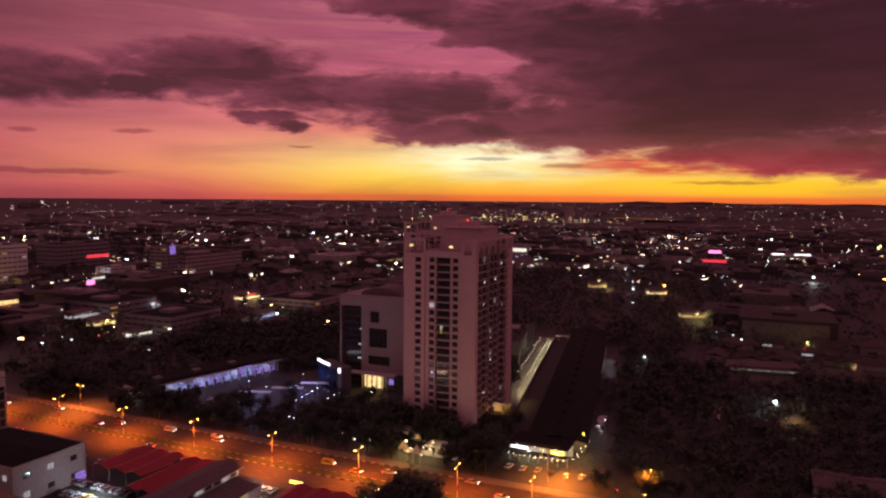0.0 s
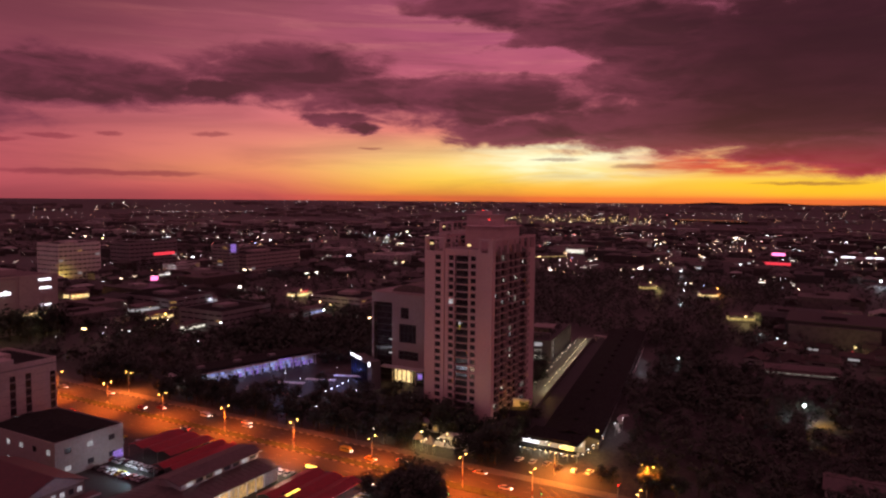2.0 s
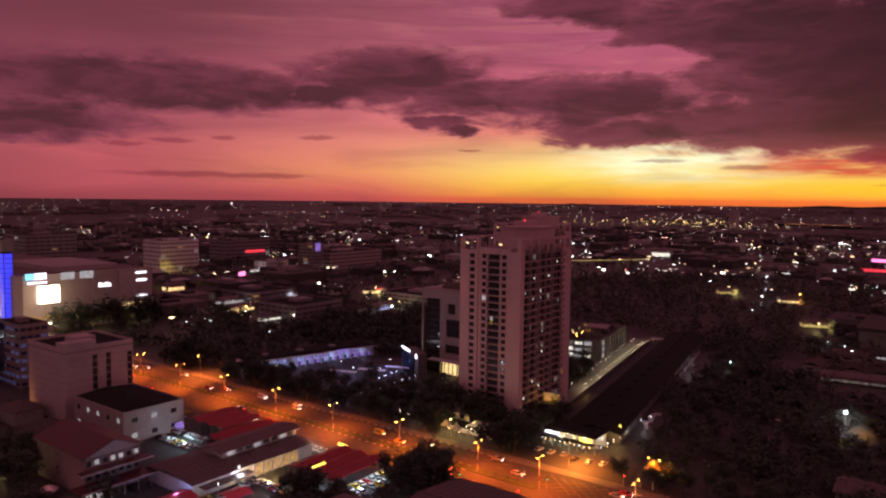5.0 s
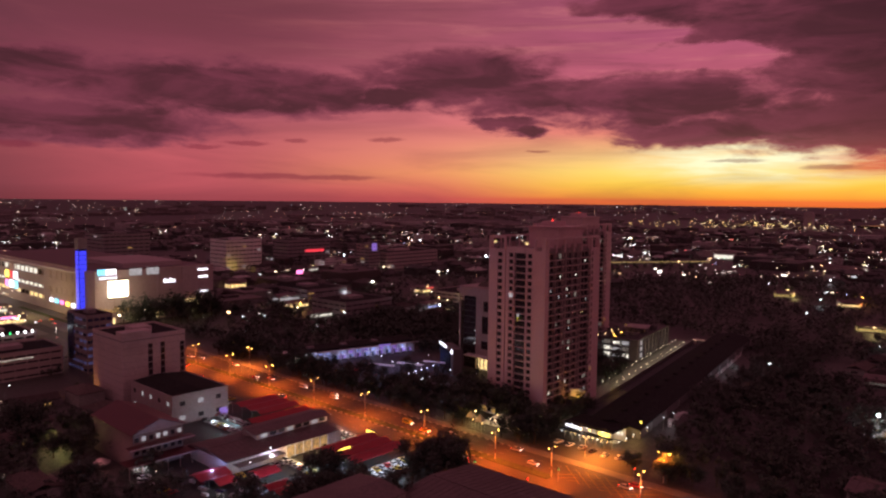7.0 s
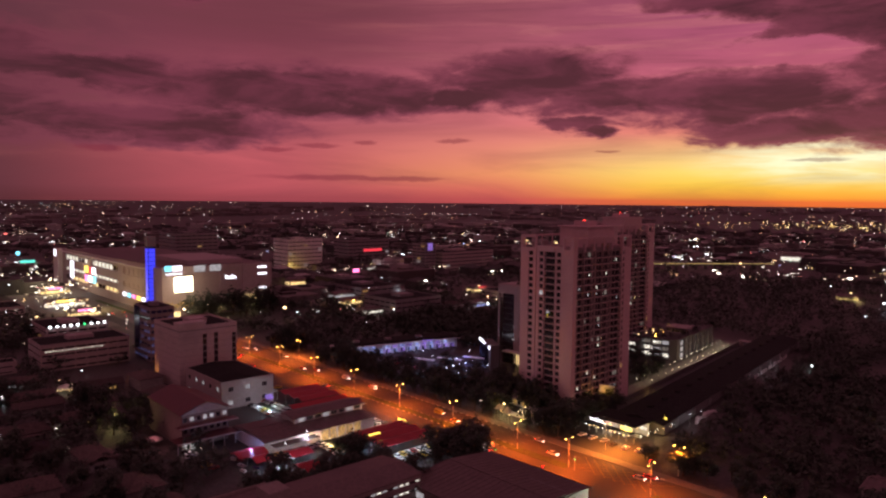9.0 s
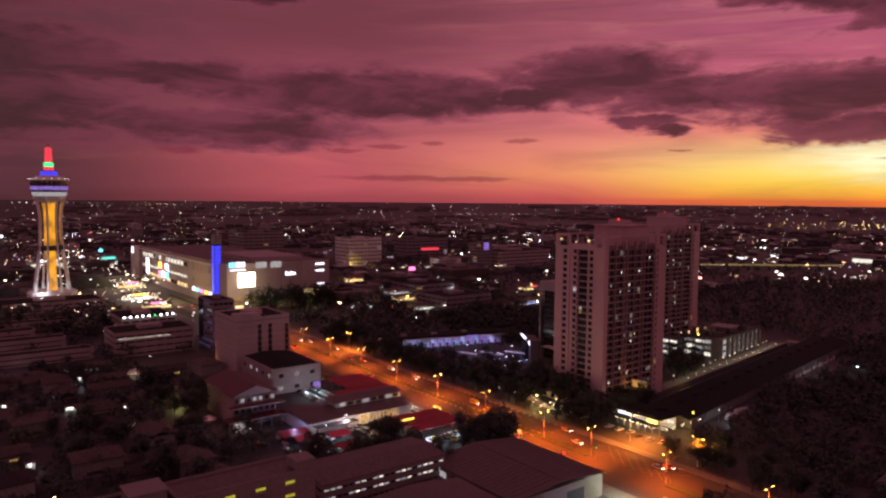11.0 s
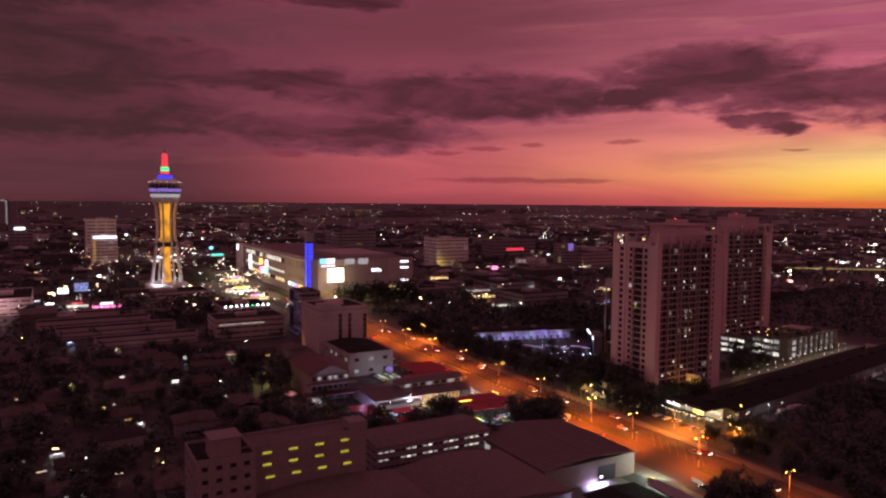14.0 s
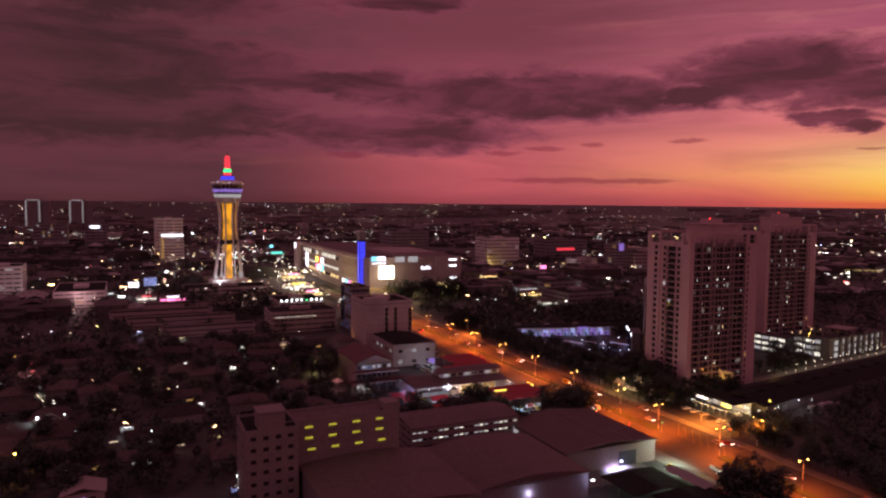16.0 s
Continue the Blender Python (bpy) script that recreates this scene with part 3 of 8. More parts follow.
def leaf_cloud(r, count, rx, ry, rz, z0, leaf, clumps):
    """A crown: small leaf blades gathered in uneven clumps with gaps between."""
    s = Shape()
    centres = []
    for _ in range(clumps):
        while True:
            p = Vector((r.uniform(-1, 1), r.uniform(-1, 1), r.uniform(-1, 1)))
            if 0.2 < p.length < 1:
                break
        centres.append((p.x * rx, p.y * ry, z0 + rz + p.z * rz, r.uniform(0.24, 0.5) * rx))
    for k in range(count):
        cx, cy, cz, cr = centres[k % clumps]
        d = Vector((r.gauss(0, 1), r.gauss(0, 1), r.gauss(0, 0.8))).normalized() * cr * r.uniform(0.45, 1.05)
        p = Vector((cx, cy, cz)) + d
        q = Vector((r.uniform(-1, 1), r.uniform(-1, 1), r.uniform(-0.5, 0.5))).normalized() * leaf * r.uniform(0.6, 1.3)
        o = q.cross(Vector((r.uniform(-0.5, 0.5), r.uniform(-0.5, 0.5), 1))).normalized() * leaf * r.uniform(0.4, 0.8)
        s.face(p - q, p - o * 0.8, p + q, p + o)
    return s, centres

# ---- two apartment towers on the far side of the road ----
FLOOR, FLOORS = 3.14, 24


def back_windows(t, side, plane, cols, rows, inset):
    """Panes of the two faces turned away, as one part."""
    sg = {"N": 1, "W": -1}[side]
    s = Shape()
    for a, b in cols:
        for c, e in rows:
            solid(s, side, plane - sg * inset, a, b, c, e, 0.06)
    tagged(part("window", s, "glass", t), kind="stuff")


def balconies(t, side, plane, a, b, deep):
    """One stack of balconies: a thin slab with a pale edge at every floor, and the dark railings of the stack."""
    front = side in "SE"
    rail, rest = Shape(), Shape()
    n = int((b - a) / 0.5)
    for k in range(FLOORS):
        z = k * FLOOR
        q = solid(Shape() if front else rest, side, plane, a, b, z - 0.22, z + 0.16, deep)
        if front:
            part("balcony", q, "condo", t)
        solid(rail, side, plane, a, b, z + 1.02, z + 1.1, 0.08)
        for u in range(n):
            solid(rail, side, plane, a + 0.05 + u * (b - a) / n, a + 0.26 + u * (b - a) / n, z + 0.16, z + 1.02, 0.05)
    tagged(part("railing", rail, "dark", t), kind="stuff")
    if not front:
        tagged(part("balcony", rest, "condo", t), kind="stuff")


def apartment_tower(seed):
    t = thing("apartment_tower", "tall pale pink apartment tower with dark windows and balconies", "apartment tower", group="apartment towers")
    w, d, top = 16.25, 23.0, 75.6
    rows = storeys(0, FLOOR, FLOORS, 0.7, 2.7)
    part("core", Shape().box(-w + 1.7, w - 1.7, -d + 1.7, d - 1.7, 0, top).box(-w + 4, w - 4, -d + 4, d - 4, top, top + 1.5), "condo_shaded", t)
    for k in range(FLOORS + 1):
        part("floor_slab", Shape().box(-w + 0.9, w - 0.9, -d + 0.9, d - 0.9, k * FLOOR - 0.16, k * FLOOR + 0.06), "condo_shaded", t)
    for side, sg in (("S", -1), ("N", 1)):
        plane = sg * d
        # piers and window strips across the short face: from, to, window columns, set back, rises to the crown
        strips = [(0.0, 9.6, [(5.1, 7.9)], 0.0, True), (9.6, 14.4, [(11.3, 13.7)], 0.7, False), (20.8, 26.0, [(21.8, 24.3)], 0.7, False), (26.0, 32.5, [], -0.5, True)]
        for n, (a, b, cols, back, tall) in enumerate(strips):
            p = plane - sg * back
            cc = [(u0 - w, u1 - w) for u0, u1 in cols]
            deep = 1.7 if back < 0 else 1.2
            s = pierced(Shape(), side, p, a - w, b - w, 0, top + 0.9 if tall else 77.6, cc, rows, deep)
            if tall:
                # open frame above the last floor
                solid(s, side, p, a - w, b - w, 81.4, 82.5, 1.0)
                solid(s, side, p, a - w, a - w + 1.0, top + 0.9, 81.4, 1.0)
                solid(s, side, p, b - w - (2.0 if a > 20 else 0.8), b - w, top + 0.9, 81.4, 1.0)
            part("wall", s, "condo", t)
            if cc:
                if side == "S":
                    windows(t, side, p, cc, rows, chance(seed * 31 + n, 0.012, ("room_warm", "room_white")), inset=0.45)
                else:
                    back_windows(t, side, p, cc, rows, 0.45)
        # balcony bay
        balconies(t, side, plane - sg * 0.2, 14.4 - w, 20.8 - w, 1.5)
        cols, doors = [(14.7 - w, 20.5 - w)], storeys(0, FLOOR, FLOORS, 0.16, 2.6)
        if side == "S":
            windows(t, side, plane - sg * 1.62, cols, doors, chance(seed + 3 + sg, 0.02, ("room_warm", "room_white")), inset=0.0)
        else:
            back_windows(t, side, plane - sg * 1.62, cols, doors, 0.0)
        lintel = solid(Shape(), side, plane - sg * 0.2, 14.4 - w, 20.8 - w, FLOORS * FLOOR - 0.3, 77.6, 1.5)
        part("bay_lintel", lintel, "condo", t)
    for side, sg in (("E", 1), ("W", -1)):
        plane = sg * w
        strips = [(0.0, 2.4, [], 0.0), (8.2, 8.9, [], 0.4), (15.0, 18.4, [(16.0, 17.4)], 0.9), (23.4, 24.0, [], 0.9), (28.4, 31.2, [(29.1, 30.5)], 0.9), (38.4, 46.0, [(39.2, 40.6)], 0.0)]
        for a, b, cols, back in strips:
            cc = [(u0 - d, u1 - d) for u0, u1 in cols]
            u0, u1 = a - d + (1.2 if a == 0 else 0), b - d - (1.2 if b > 45 else 0)
            s = pierced(Shape(), side, plane - sg * back, u0, u1, 0, 79.0 if back else top + 0.9, cc, rows, 1.1)
            if not back:
                solid(s, side, plane, u0, u1, 81.4, 82.5, 1.0)
                solid(s, side, plane, u0, u0 + 1.2, top + 0.9, 81.4, 1.0)
            part("wall", s, "condo_shaded" if 2 < a < 38 else "condo", t)
            if cc:
                if side == "E":
                    windows(t, side, plane - sg * back, cc, rows, chance(seed + int(a) + sg, 0.04, ("room_warm", "room_dim", "room_dim")), inset=0.45)
                else:
                    back_windows(t, side, plane - sg * back, cc, rows, 0.45)
        beam = solid(Shape(), side, plane, 2.4 - d, 38.4 - d, 81.5, 82.4, 0.8)
        for u in (8.3, 15.4, 23.4, 30.0):
            solid(beam, side, plane - sg * 0.1, u - d, u - d + 0.5, top, 81.5, 0.5)
        part("crown_beam", beam, "condo", t)
        for a, b in ((2.4, 8.2), (8.9, 15.0), (18.4, 23.4), (24.0, 28.4), (31.2, 38.4)):
            balconies(t, side, plane - sg * 0.15, a - d, b - d, 1.6)
            cols, doors = [(a - d + 0.3, (a + b) / 2 - d - 0.3), ((a + b) / 2 - d + 0.3, b - d - 0.3)], storeys(0, FLOOR, FLOORS, 0.16, 2.6)
            if side == "E":
                windows(t, side, plane - sg * 1.62, cols, doors, chance(seed + int(a * 3) + sg, 0.03, ("room_warm", "room_dim", "room_dim", "room_dim", "room_dim")), inset=0.0, join=True)
            else:
                back_windows(t, side, plane - sg * 1.62, cols, doors, 0.0)
    # single lamp-lit panes, narrower than the glazed doors
    rl = random.Random(seed * 3)
    for k in range(26):
        u, z = rl.choice((6.0, 9.6, 12.8, 13.6, 19.6, 21.8, 24.4, 27.0, 33.0, 36.6, 37.2, 35.2)) - d, rl.randrange(2, FLOORS) * FLOOR
        part("lit_pane", Shape().box(w - 1.7, w - 1.58, u, u + rl.uniform(0.5, 0.9), z + 0.9, z + rl.uniform(1.7, 2.2)), rl.choice(("lit_white", "lit_warm", "lit_white", "room_white")), t)
    for u, z in ((2.0, 79.2), (20.0, 79.0)):
        part("roof_lamp", Shape().box(u - w, u - w + 1.6, -d + 1.1, -d + 1.3, z, z + 0.9), "lit_warm", t)
    # plant rooms on the roof
    part("roof_deck", Shape().box(-w + 1.2, w - 1.2, -d + 1.2, d - 1.2, top, top + 0.3), "concrete", t)
    part("plant_room", Shape().box(-5, 12, -7, 14, top + 1.5, 86.6).box(-6, 13, -8, 15, 86.6, 87.0), "condo", t)
    part("lift_tower", Shape().box(-2, 6, 0, 8, 87.0, 89.4), "condo", t)
    part("beacon", Shape().turn([(0.25, 89.4), (0.25, 90.0)], 8, 2, 3), "tail", t, "red aviation light")
    return t


tower_a = apartment_tower(5)
tower_a.location = (-117.75, 289.5, 0.0)
tower_b = copy_thing(tower_a, pose(-182, 416.5, 1.5))

# glowing decoration on one balcony of the nearer tower
d = thing("light_ornament", "bright white lantern ornament hung on a tower balcony", "ornament", -117.0, 267.0, 45.6)
part("ornament_body", Shape().turn([(0.5, 0.0), (0.75, 0.5), (0.1, 1.9)], 8), "room_white", d)
part("ornament_tail", Shape().turn([(0.25, -2.2), (0.4, -0.3)], 6), "room_yellow", d)

# ---- office with portico, entrance pavilion and sign ----
def office():
    t = thing("office_building", "pale office block with framed portico and dark glass corner", "office building", -198, 319, 0)
    for z0, z1, a, b, c, e in ((34.0, 47.8, 18.3, 23.4, 34.9, 40.7), (20.0, 34.0, 17.4, 28.0, 22.0, 32.0), (9.0, 20.0, 17.0, 29.5, 12.8, 17.6)):
        part("wall", pierced(Shape(), "S", 0, 13.0, 46, z0, z1, [(a, b)], [(c, e)], 0.8), "pale", t)
    part("column", Shape().box(0, 0.9, 0, 0.9, 0, 43.0), "pale", t)
    part("portico_beam", Shape().box(0, 13.0, 0, 3.0, 43.0, 47.8), "pale", t)
    part("roof_slab", Shape().box(-0.4, 46.4, 0.8, 30, 47.8, 48.4), "pale", t)
    part("side_wall", Shape().box(0.0, 0.8, 12, 30, 0, 47.8).box(45.2, 46, 0.8, 30, 0, 47.8).box(0.8, 45.2, 29.2, 30, 0, 47.8), "pale", t)
    g = part("glass_corner", Shape().box(1.4, 13.0, 3.2, 3.4, 0, 43).box(1.2, 1.4, 3.2, 12, 0, 43), "glass", t, "dark curtain-wall glazing")
    m = Shape()
    for k in range(12):
        m.box(1.35, 13.0, 3.05, 3.2, 3.4 * k + 2.9, 3.4 * k + 3.3)
    part("mullion", m, "dark", g)
    for a, b, c, e in ((18.3, 23.4, 34.9, 40.7), (17.4, 28.0, 22.0, 32.0), (17.0, 29.5, 12.8, 17.6)):
        w = part("window", Shape().box(a, b, 0.82, 0.95, c, e), "glass", t)
        f = Shape()
        for k in range(1, 4):
            u = a + (b - a) * k / 4
            f.box(u - 0.1, u + 0.1, 0.72, 0.82, c, e)
        f.box(a, b, 0.72, 0.82, (c + e) / 2 - 0.1, (c + e) / 2 + 0.1)
        part("window_frame", f, "dark", w)
    part("core", Shape().box(1.6, 45, 4, 29, 0, 47.4).box(13.2, 45, 1.0, 4, 9.2, 47.4), "dark", t)
    # curved roof house
    s = Shape()
    for k in range(12):
        a0, a1 = math.pi * k / 12, math.pi * (k + 1) / 12
        x0, x1 = 22 - 12 * math.cos(a0), 22 - 12 * math.cos(a1)
        s.face((x0, 5, 48.4 + 4 * math.sin(a0)), (x1, 5, 48.4 + 4 * math.sin(a1)), (x1, 25, 48.4 + 4 * math.sin(a1)), (x0, 25, 48.4 + 4 * math.sin(a0)))
        s.face((x0, 5, 48.4), (x1, 5, 48.4), (x1, 5, 48.4 + 4 * math.sin(a1)), (x0, 5, 48.4 + 4 * math.sin(a0)))
    part("barrel_roof", s, "metal_roof", t)
    # lit lobby under the wall
    part("lobby", Shape().box(14.2, 25, 1.2, 1.4, 0.6, 7.4), "lit_warm", t, "glowing amber lobby front")
    for k in range(6):
        part("lobby_post", Shape().box(13.0 + k * 2.9, 13.5 + k * 2.9, 0.2, 0.7, 0, 9), "white", t)
    part("canopy", Shape().box(8, 34, -5, 0, 8.6, 9.2), "white", t)
    part("canopy_sign", Shape().box(29.5, 32, -0.4, -0.2, 3.5, 6.5), "room_purple", t)
    # a few lit floors in the glass corner
    for z, u in ((22.0, 9.5), (14.6, 9.0), (10.4, 11.5), (30.0, 10.5)):
        part("window", Shape().box(u, u + 2.2, 3.0, 3.04, z, z + 0.8), "room_white", t)


office()


def sign_pavilion():
    ang = math.degrees(math.atan2(-12.4, 19.2))
    t = thing("entrance_pavilion", "low glazed pavilion with a slanting front and a long white sign", "pavilion", -208.5, 314.4, 0, rz=ang)
    part("wall", Shape().box(0, 22.8, 0.3, 7, 0, 12.6), "dark", t)
    part("glazing", Shape().box(0.4, 22.4, 0.1, 0.28, 0.5, 11.5), "blue_glass", t)
    for k in range(9):
        part("fin", Shape().box(0.3 + k * 2.75, 0.55 + k * 2.75, -0.3, 0.1, 0.2, 12.4), "dark", t)
    part("roof", Shape().box(-0.6, 23.4, -0.8, 7.6, 12.6, 13.1), "dark", t)
    part("sign", Shape().box(0.6, 15.5, -0.7, -0.4, 13.3, 14.5), "sign_white", t, "long glowing white sign panel")
    part("logo", Shape().turn([(1.3, -0.15), (1.3, 0.15)], 12), "sign_white", t, "round glowing emblem").matrix_basis = pose(26.6, -0.5, 13.2, 90, 0, 0)
    part("logo_wall", Shape().box(24.2, 29, -0.2, 5, 0, 15), "concrete", t)
    for k in range(5):
        part("base_lamp", Shape().turn([(0.3, 0.3), (0.3, 0.7)], 8, 2 + 4.6 * k, -1.6), "room_blue", t)


sign_pavilion()
lamp_light("pavilion_light", -208, 300, 5.0, 1200, (0.25, 0.3, 1.0), 1.0)
lamp_light("lobby_light", -178, 312, 5.0, 500, (1.0, 0.55, 0.15), 1.0)


# ---- long low block with blue-white shop fronts ----
def shop_row():
    ang = math.degrees(math.atan2(76, 20))
    t = thing("shop_row", "long low dark-roofed shop row with blue-lit fronts", "shop row", -268, 255, 0, rz=ang)
    # local x runs along the front, y behind it
    part("wall", Shape().box(0, 79, 1.2, 17, 0, 5.6), "white", t)
    part("roof", Shape().box(-3, 81, -2.6, 19, 6.0, 6.6).box(-1, 79, 1, 16, 6.6, 7.3), "dark_roof", t)
    part("fascia", Shape().box(-3, 81, -2.7, -2.55, 5.6, 6.75), "white", t)
    for k in range(16):
        part("column", Shape().box(-0.4 + k * 5.2, 0.1 + k * 5.2, -2.2, -1.7, 0, 6.0), "white", t)
    r = random.Random(4)
    for k in range(15):
        mat = r.choice(("room_blue", "room_blue", "room_purple", "room_white"))
        f = part("shop_front", Shape().box(0.4 + k * 5.2, 4.7 + k * 5.2, 1.0, 1.15, 0.3, 2.6), mat, t)
        part("fascia_panel", Shape().box(0.4 + k * 5.2, 4.7 + k * 5.2, 0.9, 1.15, 3.2, 4.8), r.choice(("room_blue", "room_blue", "room_purple", "white")), t)
        part("door", Shape().box(2.0 + k * 5.2, 3.2 + k * 5.2, 0.9, 1.0, 0.2, 2.4), "dark", f)
    part("end_front", Shape().box(-0.2, 0, 2, 15, 0.4, 3.4), "lit_white", t, "bright white shop end")
    part("end_canopy", Shape().box(-6, -0.2, 1, 16, 4.6, 5.2), "white", t)
    for k in range(3):
        part("rooflight", Shape().box(8 + 22 * k, 12 + 22 * k, 6, 9, 7.3, 8.4), "grey", t)
    part("blue_sign", Shape().box(52, 60, -2.9, -2.72, 6.0, 6.9), "room_purple", t)


shop_row()
for k in range(4):
    u = 8 + 21 * k
    lamp_light("arcade_light", -268 + u * 0.254 + 0.6, 255 + u * 0.967 - 0.2, 4.2, 330, (0.5, 0.6, 1.0), 0.5)


# ---- podium car park at the foot of the far tower, and its lane ----
def carpark():
    t = thing("car_park", "three-storey dark concrete car park with white-lit decks and roof garden", "car park", -127, 406, 0, rz=9)
    part("core", Shape().box(-27, -3.0, 3.2, 64, 0, 12.4), "dark", t)
    for k in range(4):
        z = k * 4.0 + (0.02 if k == 0 else 0.0)
        part("deck", Shape().box(-30, 0, 0, 67, z, z + 0.45), "deck", t)
        part("deck", Shape().box(-46, -22, -12, -0.2, z * 0.92, z * 0.92 + 0.4), "deck", t)
    for k in range(3):
        z = k * 4.0
        part("parapet", Shape().box(-30, -5.4, 0, 0.2, z + 0.45, z + 1.2), "deck", t)
        part("parapet", Shape().box(-46, -22, -12, -11.8, z * 0.92 + 0.4, z * 0.92 + 1.1), "deck", t)
        for j in range(4):
            m = ("lit_white", "room_white", "room_dim")[(j + k * 2) % 3] if k else ("lit_white", "lit_white", "room_white", "lit_white")[j]
            part("lit_bay", Shape().box(-28.6 + j * 5.9, -23.4 + j * 5.9, 3.0, 3.15, z + 0.9, z + 2.6 + (j % 2) * 0.6), m, t, "white lit parking deck")
        for j in range(4):
            part("lit_bay", Shape().box(-45 + j * 5.6, -40.4 + j * 5.6, -9.6, -9.45, z * 0.92 + 1.0, z * 0.92 + 2.8), "lit_white" if (j + k) % 3 else "room_white", t)
        for j in range(8):
            part("lit_bay", Shape().box(-1.1, -0.95, 8.2 + j * 7.3, 12.4 + j * 7.3, z + 0.7, z + 3.3), "room_white" if k == 0 or (j * 5 + k) % 3 else "room_dim", t)
    part("wing_core", Shape().box(-45.5, -23, -9.4, -0.4, 0, 11.2), "dark", t)
    part("corner_tower", Shape().box(-5.4, 0.2, -0.3, 5.0, 0, 13.4), "deck", t)
    for k in range(8):
        part("fin_wall", Shape().box(-0.7, 0.5, 12.5 + k * 7.3, 15.3 + k * 7.3, 0.2, 12.9), "deck", t)
    for k in range(5):
        part("column", Shape().box(-29.6 + k * 6, -29.0 + k * 6, 0.3, 0.9, 0.45, 12.0), "deck", t)
    part("garden_wall", Shape().box(-30, -5.4, 0, 0.25, 12.45, 13.4).box(-0.25, 0, 5, 67, 12.45, 13.3), "deck", t)
    part("pool_house", Shape().box(-18, -6, 30, 42, 12.5, 15.6).box(-19, -5, 29, 43, 15.6, 16.0), "pale", t)
    shrubs = Shape()
    rs = random.Random(6)
    for _ in range(60):
        k, cx, cy = rs.uniform(0.9, 2.2), rs.uniform(-28, -3), rs.uniform(3, 62)
        c, _cen = leaf_cloud(rs, 50, k, k, k * 0.8, 12.5, k * 0.26, 5)
        i = len(shrubs.v)
        shrubs.v += [(a + cx, b + cy, z) for a, b, z in c.v]
        shrubs.f += [tuple(j + i for j in q) for q in c.f]
    tagged(part("roof_garden", shrubs, "leaf", t, "planted shrubs on the roof"), kind="stuff")
    for k in range(3):
        part("pergola", Shape().box(-14, -3, 10 + k * 18, 15 + k * 18, 15.0, 15.3).box(-14, -13.7, 10 + k * 18, 15 + k * 18, 12.5, 15.0).box(-3.3, -3, 10 + k * 18, 15 + k * 18, 12.5, 15.0), "deck", t)
    part("garden_light", Shape().box(-16, -10, 24, 24.4, 12.6, 13.4), "room_yellow", t)
    part("garden_light", Shape().box(-26, -17, 52, 52.4, 12.6, 13.4), "room_warm", t)
    for k in range(9):
        part("garden_lamp", Shape().turn([(0.1, 12.5), (0.22, 13.3), (0.08, 13.6)], 6, -27 + (k * 7) % 13, 4 + (k * 11) % 37), "amber" if k % 2 else "lamp_warm", t)


carpark()


def lane_x(y, across=0.0):
    """The boundary wall's line, which the lane and the long hall follow."""
    return -93.5 - (y - 280) * 0.155 + across


def lane_strip(a, b, y0, y1, z0, z1):
    return Shape().slab([(lane_x(y0, a), y0), (lane_x(y0, b), y0), (lane_x(y1, b), y1), (lane_x(y1, a), y1)], z0, z1)


setting("road", lane_strip(-11.5, -0.3, 270, 494, -0.2, 0.05), "paving", "pale concrete lane along the car park", "lane")
setting("wall_east", lane_strip(-0.25, 0.25, 262, 486, 0, 2.4), "deck", "weathered boundary wall along the lane", "boundary wall")
setting("pavement", lane_strip(0.4, 9.5, 290, 500, -0.2, 0.045), "asphalt", "worn grey track between the wall and the long hall", "track")
lane_lamp = thing("lane_lamp", "short post lamp with a warm white globe", "post lamp", lane_x(336, -8.6), 336, 0, "lane lamps")
part("post", Shape().turn([(0.09, 0), (0.06, 3.4)], 8), "dark", lane_lamp)
part("globe", Shape().turn([(0.07, 3.4), (0.17, 3.55), (0.17, 3.68), (0.06, 3.8)], 10), "lamp_cream", lane_lamp)
for k in range(1, 16):
    y = 336 + k * 9.2
    copy_thing(lane_lamp, pose(lane_x(y, -8.6 - (k % 3 == 0) * 0.6), y, 0))
for k in range(14):
    y = 345 + k * 10
    copy_thing(lane_lamp, pose(lane_x(y, -3.8), y, -1.4))
for k in range(6):
    y = 346 + k * 26
    lamp_light("lane_light", lane_x(y, -1.8), y, 2.4, 2000, (1.0, 0.78, 0.45), 0.4)
lamp_light("deck_light", -139, 401, 4.5, 200, (0.95, 0.95, 0.9), 1.0)
g = thing("garden_gate", "small flat-roofed gate across the end of the lane", "gate", -116, 484, 0)
part("gate_roof", Shape().box(-8, 6, -2, 2, 3.6, 4.1), "pale", g)
for k in (-7, 0, 5):
    part("gate_pier", Shape().box(k, k + 0.8, -1, 1, 0, 3.6), "pale", g)
part("gate_lamp", Shape().turn([(0.2, 4.1), (0.5, 4.5), (0.2, 4.9)], 8, 5, 0), "lamp_warm", g)
g = thing("roof_pavilion", "open roof pavilion glowing amber on a low podium block", "pavilion", -96.5, 286.5, 0, rz=14)
part("podium", Shape().box(-4.4, 4.4, -2.8, 3.4, 0, 7.2), "dark", g)
part("pavilion_wall", Shape().box(-3.6, 3.6, 2.6, 2.8, 7.2, 10.6), "white", g)
part("pavilion_roof", Shape().box(-4.0, 4.0, 1.4, 3, 10.6, 10.85), "white", g)
for k in (-3.6, 3.4):
    part("pavilion_post", Shape().box(k, k + 0.2, 1.5, 1.7, 7.2, 10.6), "white", g)
    part("pavilion_rail", Shape().box(k, k + 0.1, -2.4, 1.5, 8.1, 8.2), "steel", g)
lamp_light("pavilion_light", -96.2, 285.6, 9.3, 620, (1.0, 0.5, 0.1), 0.3)


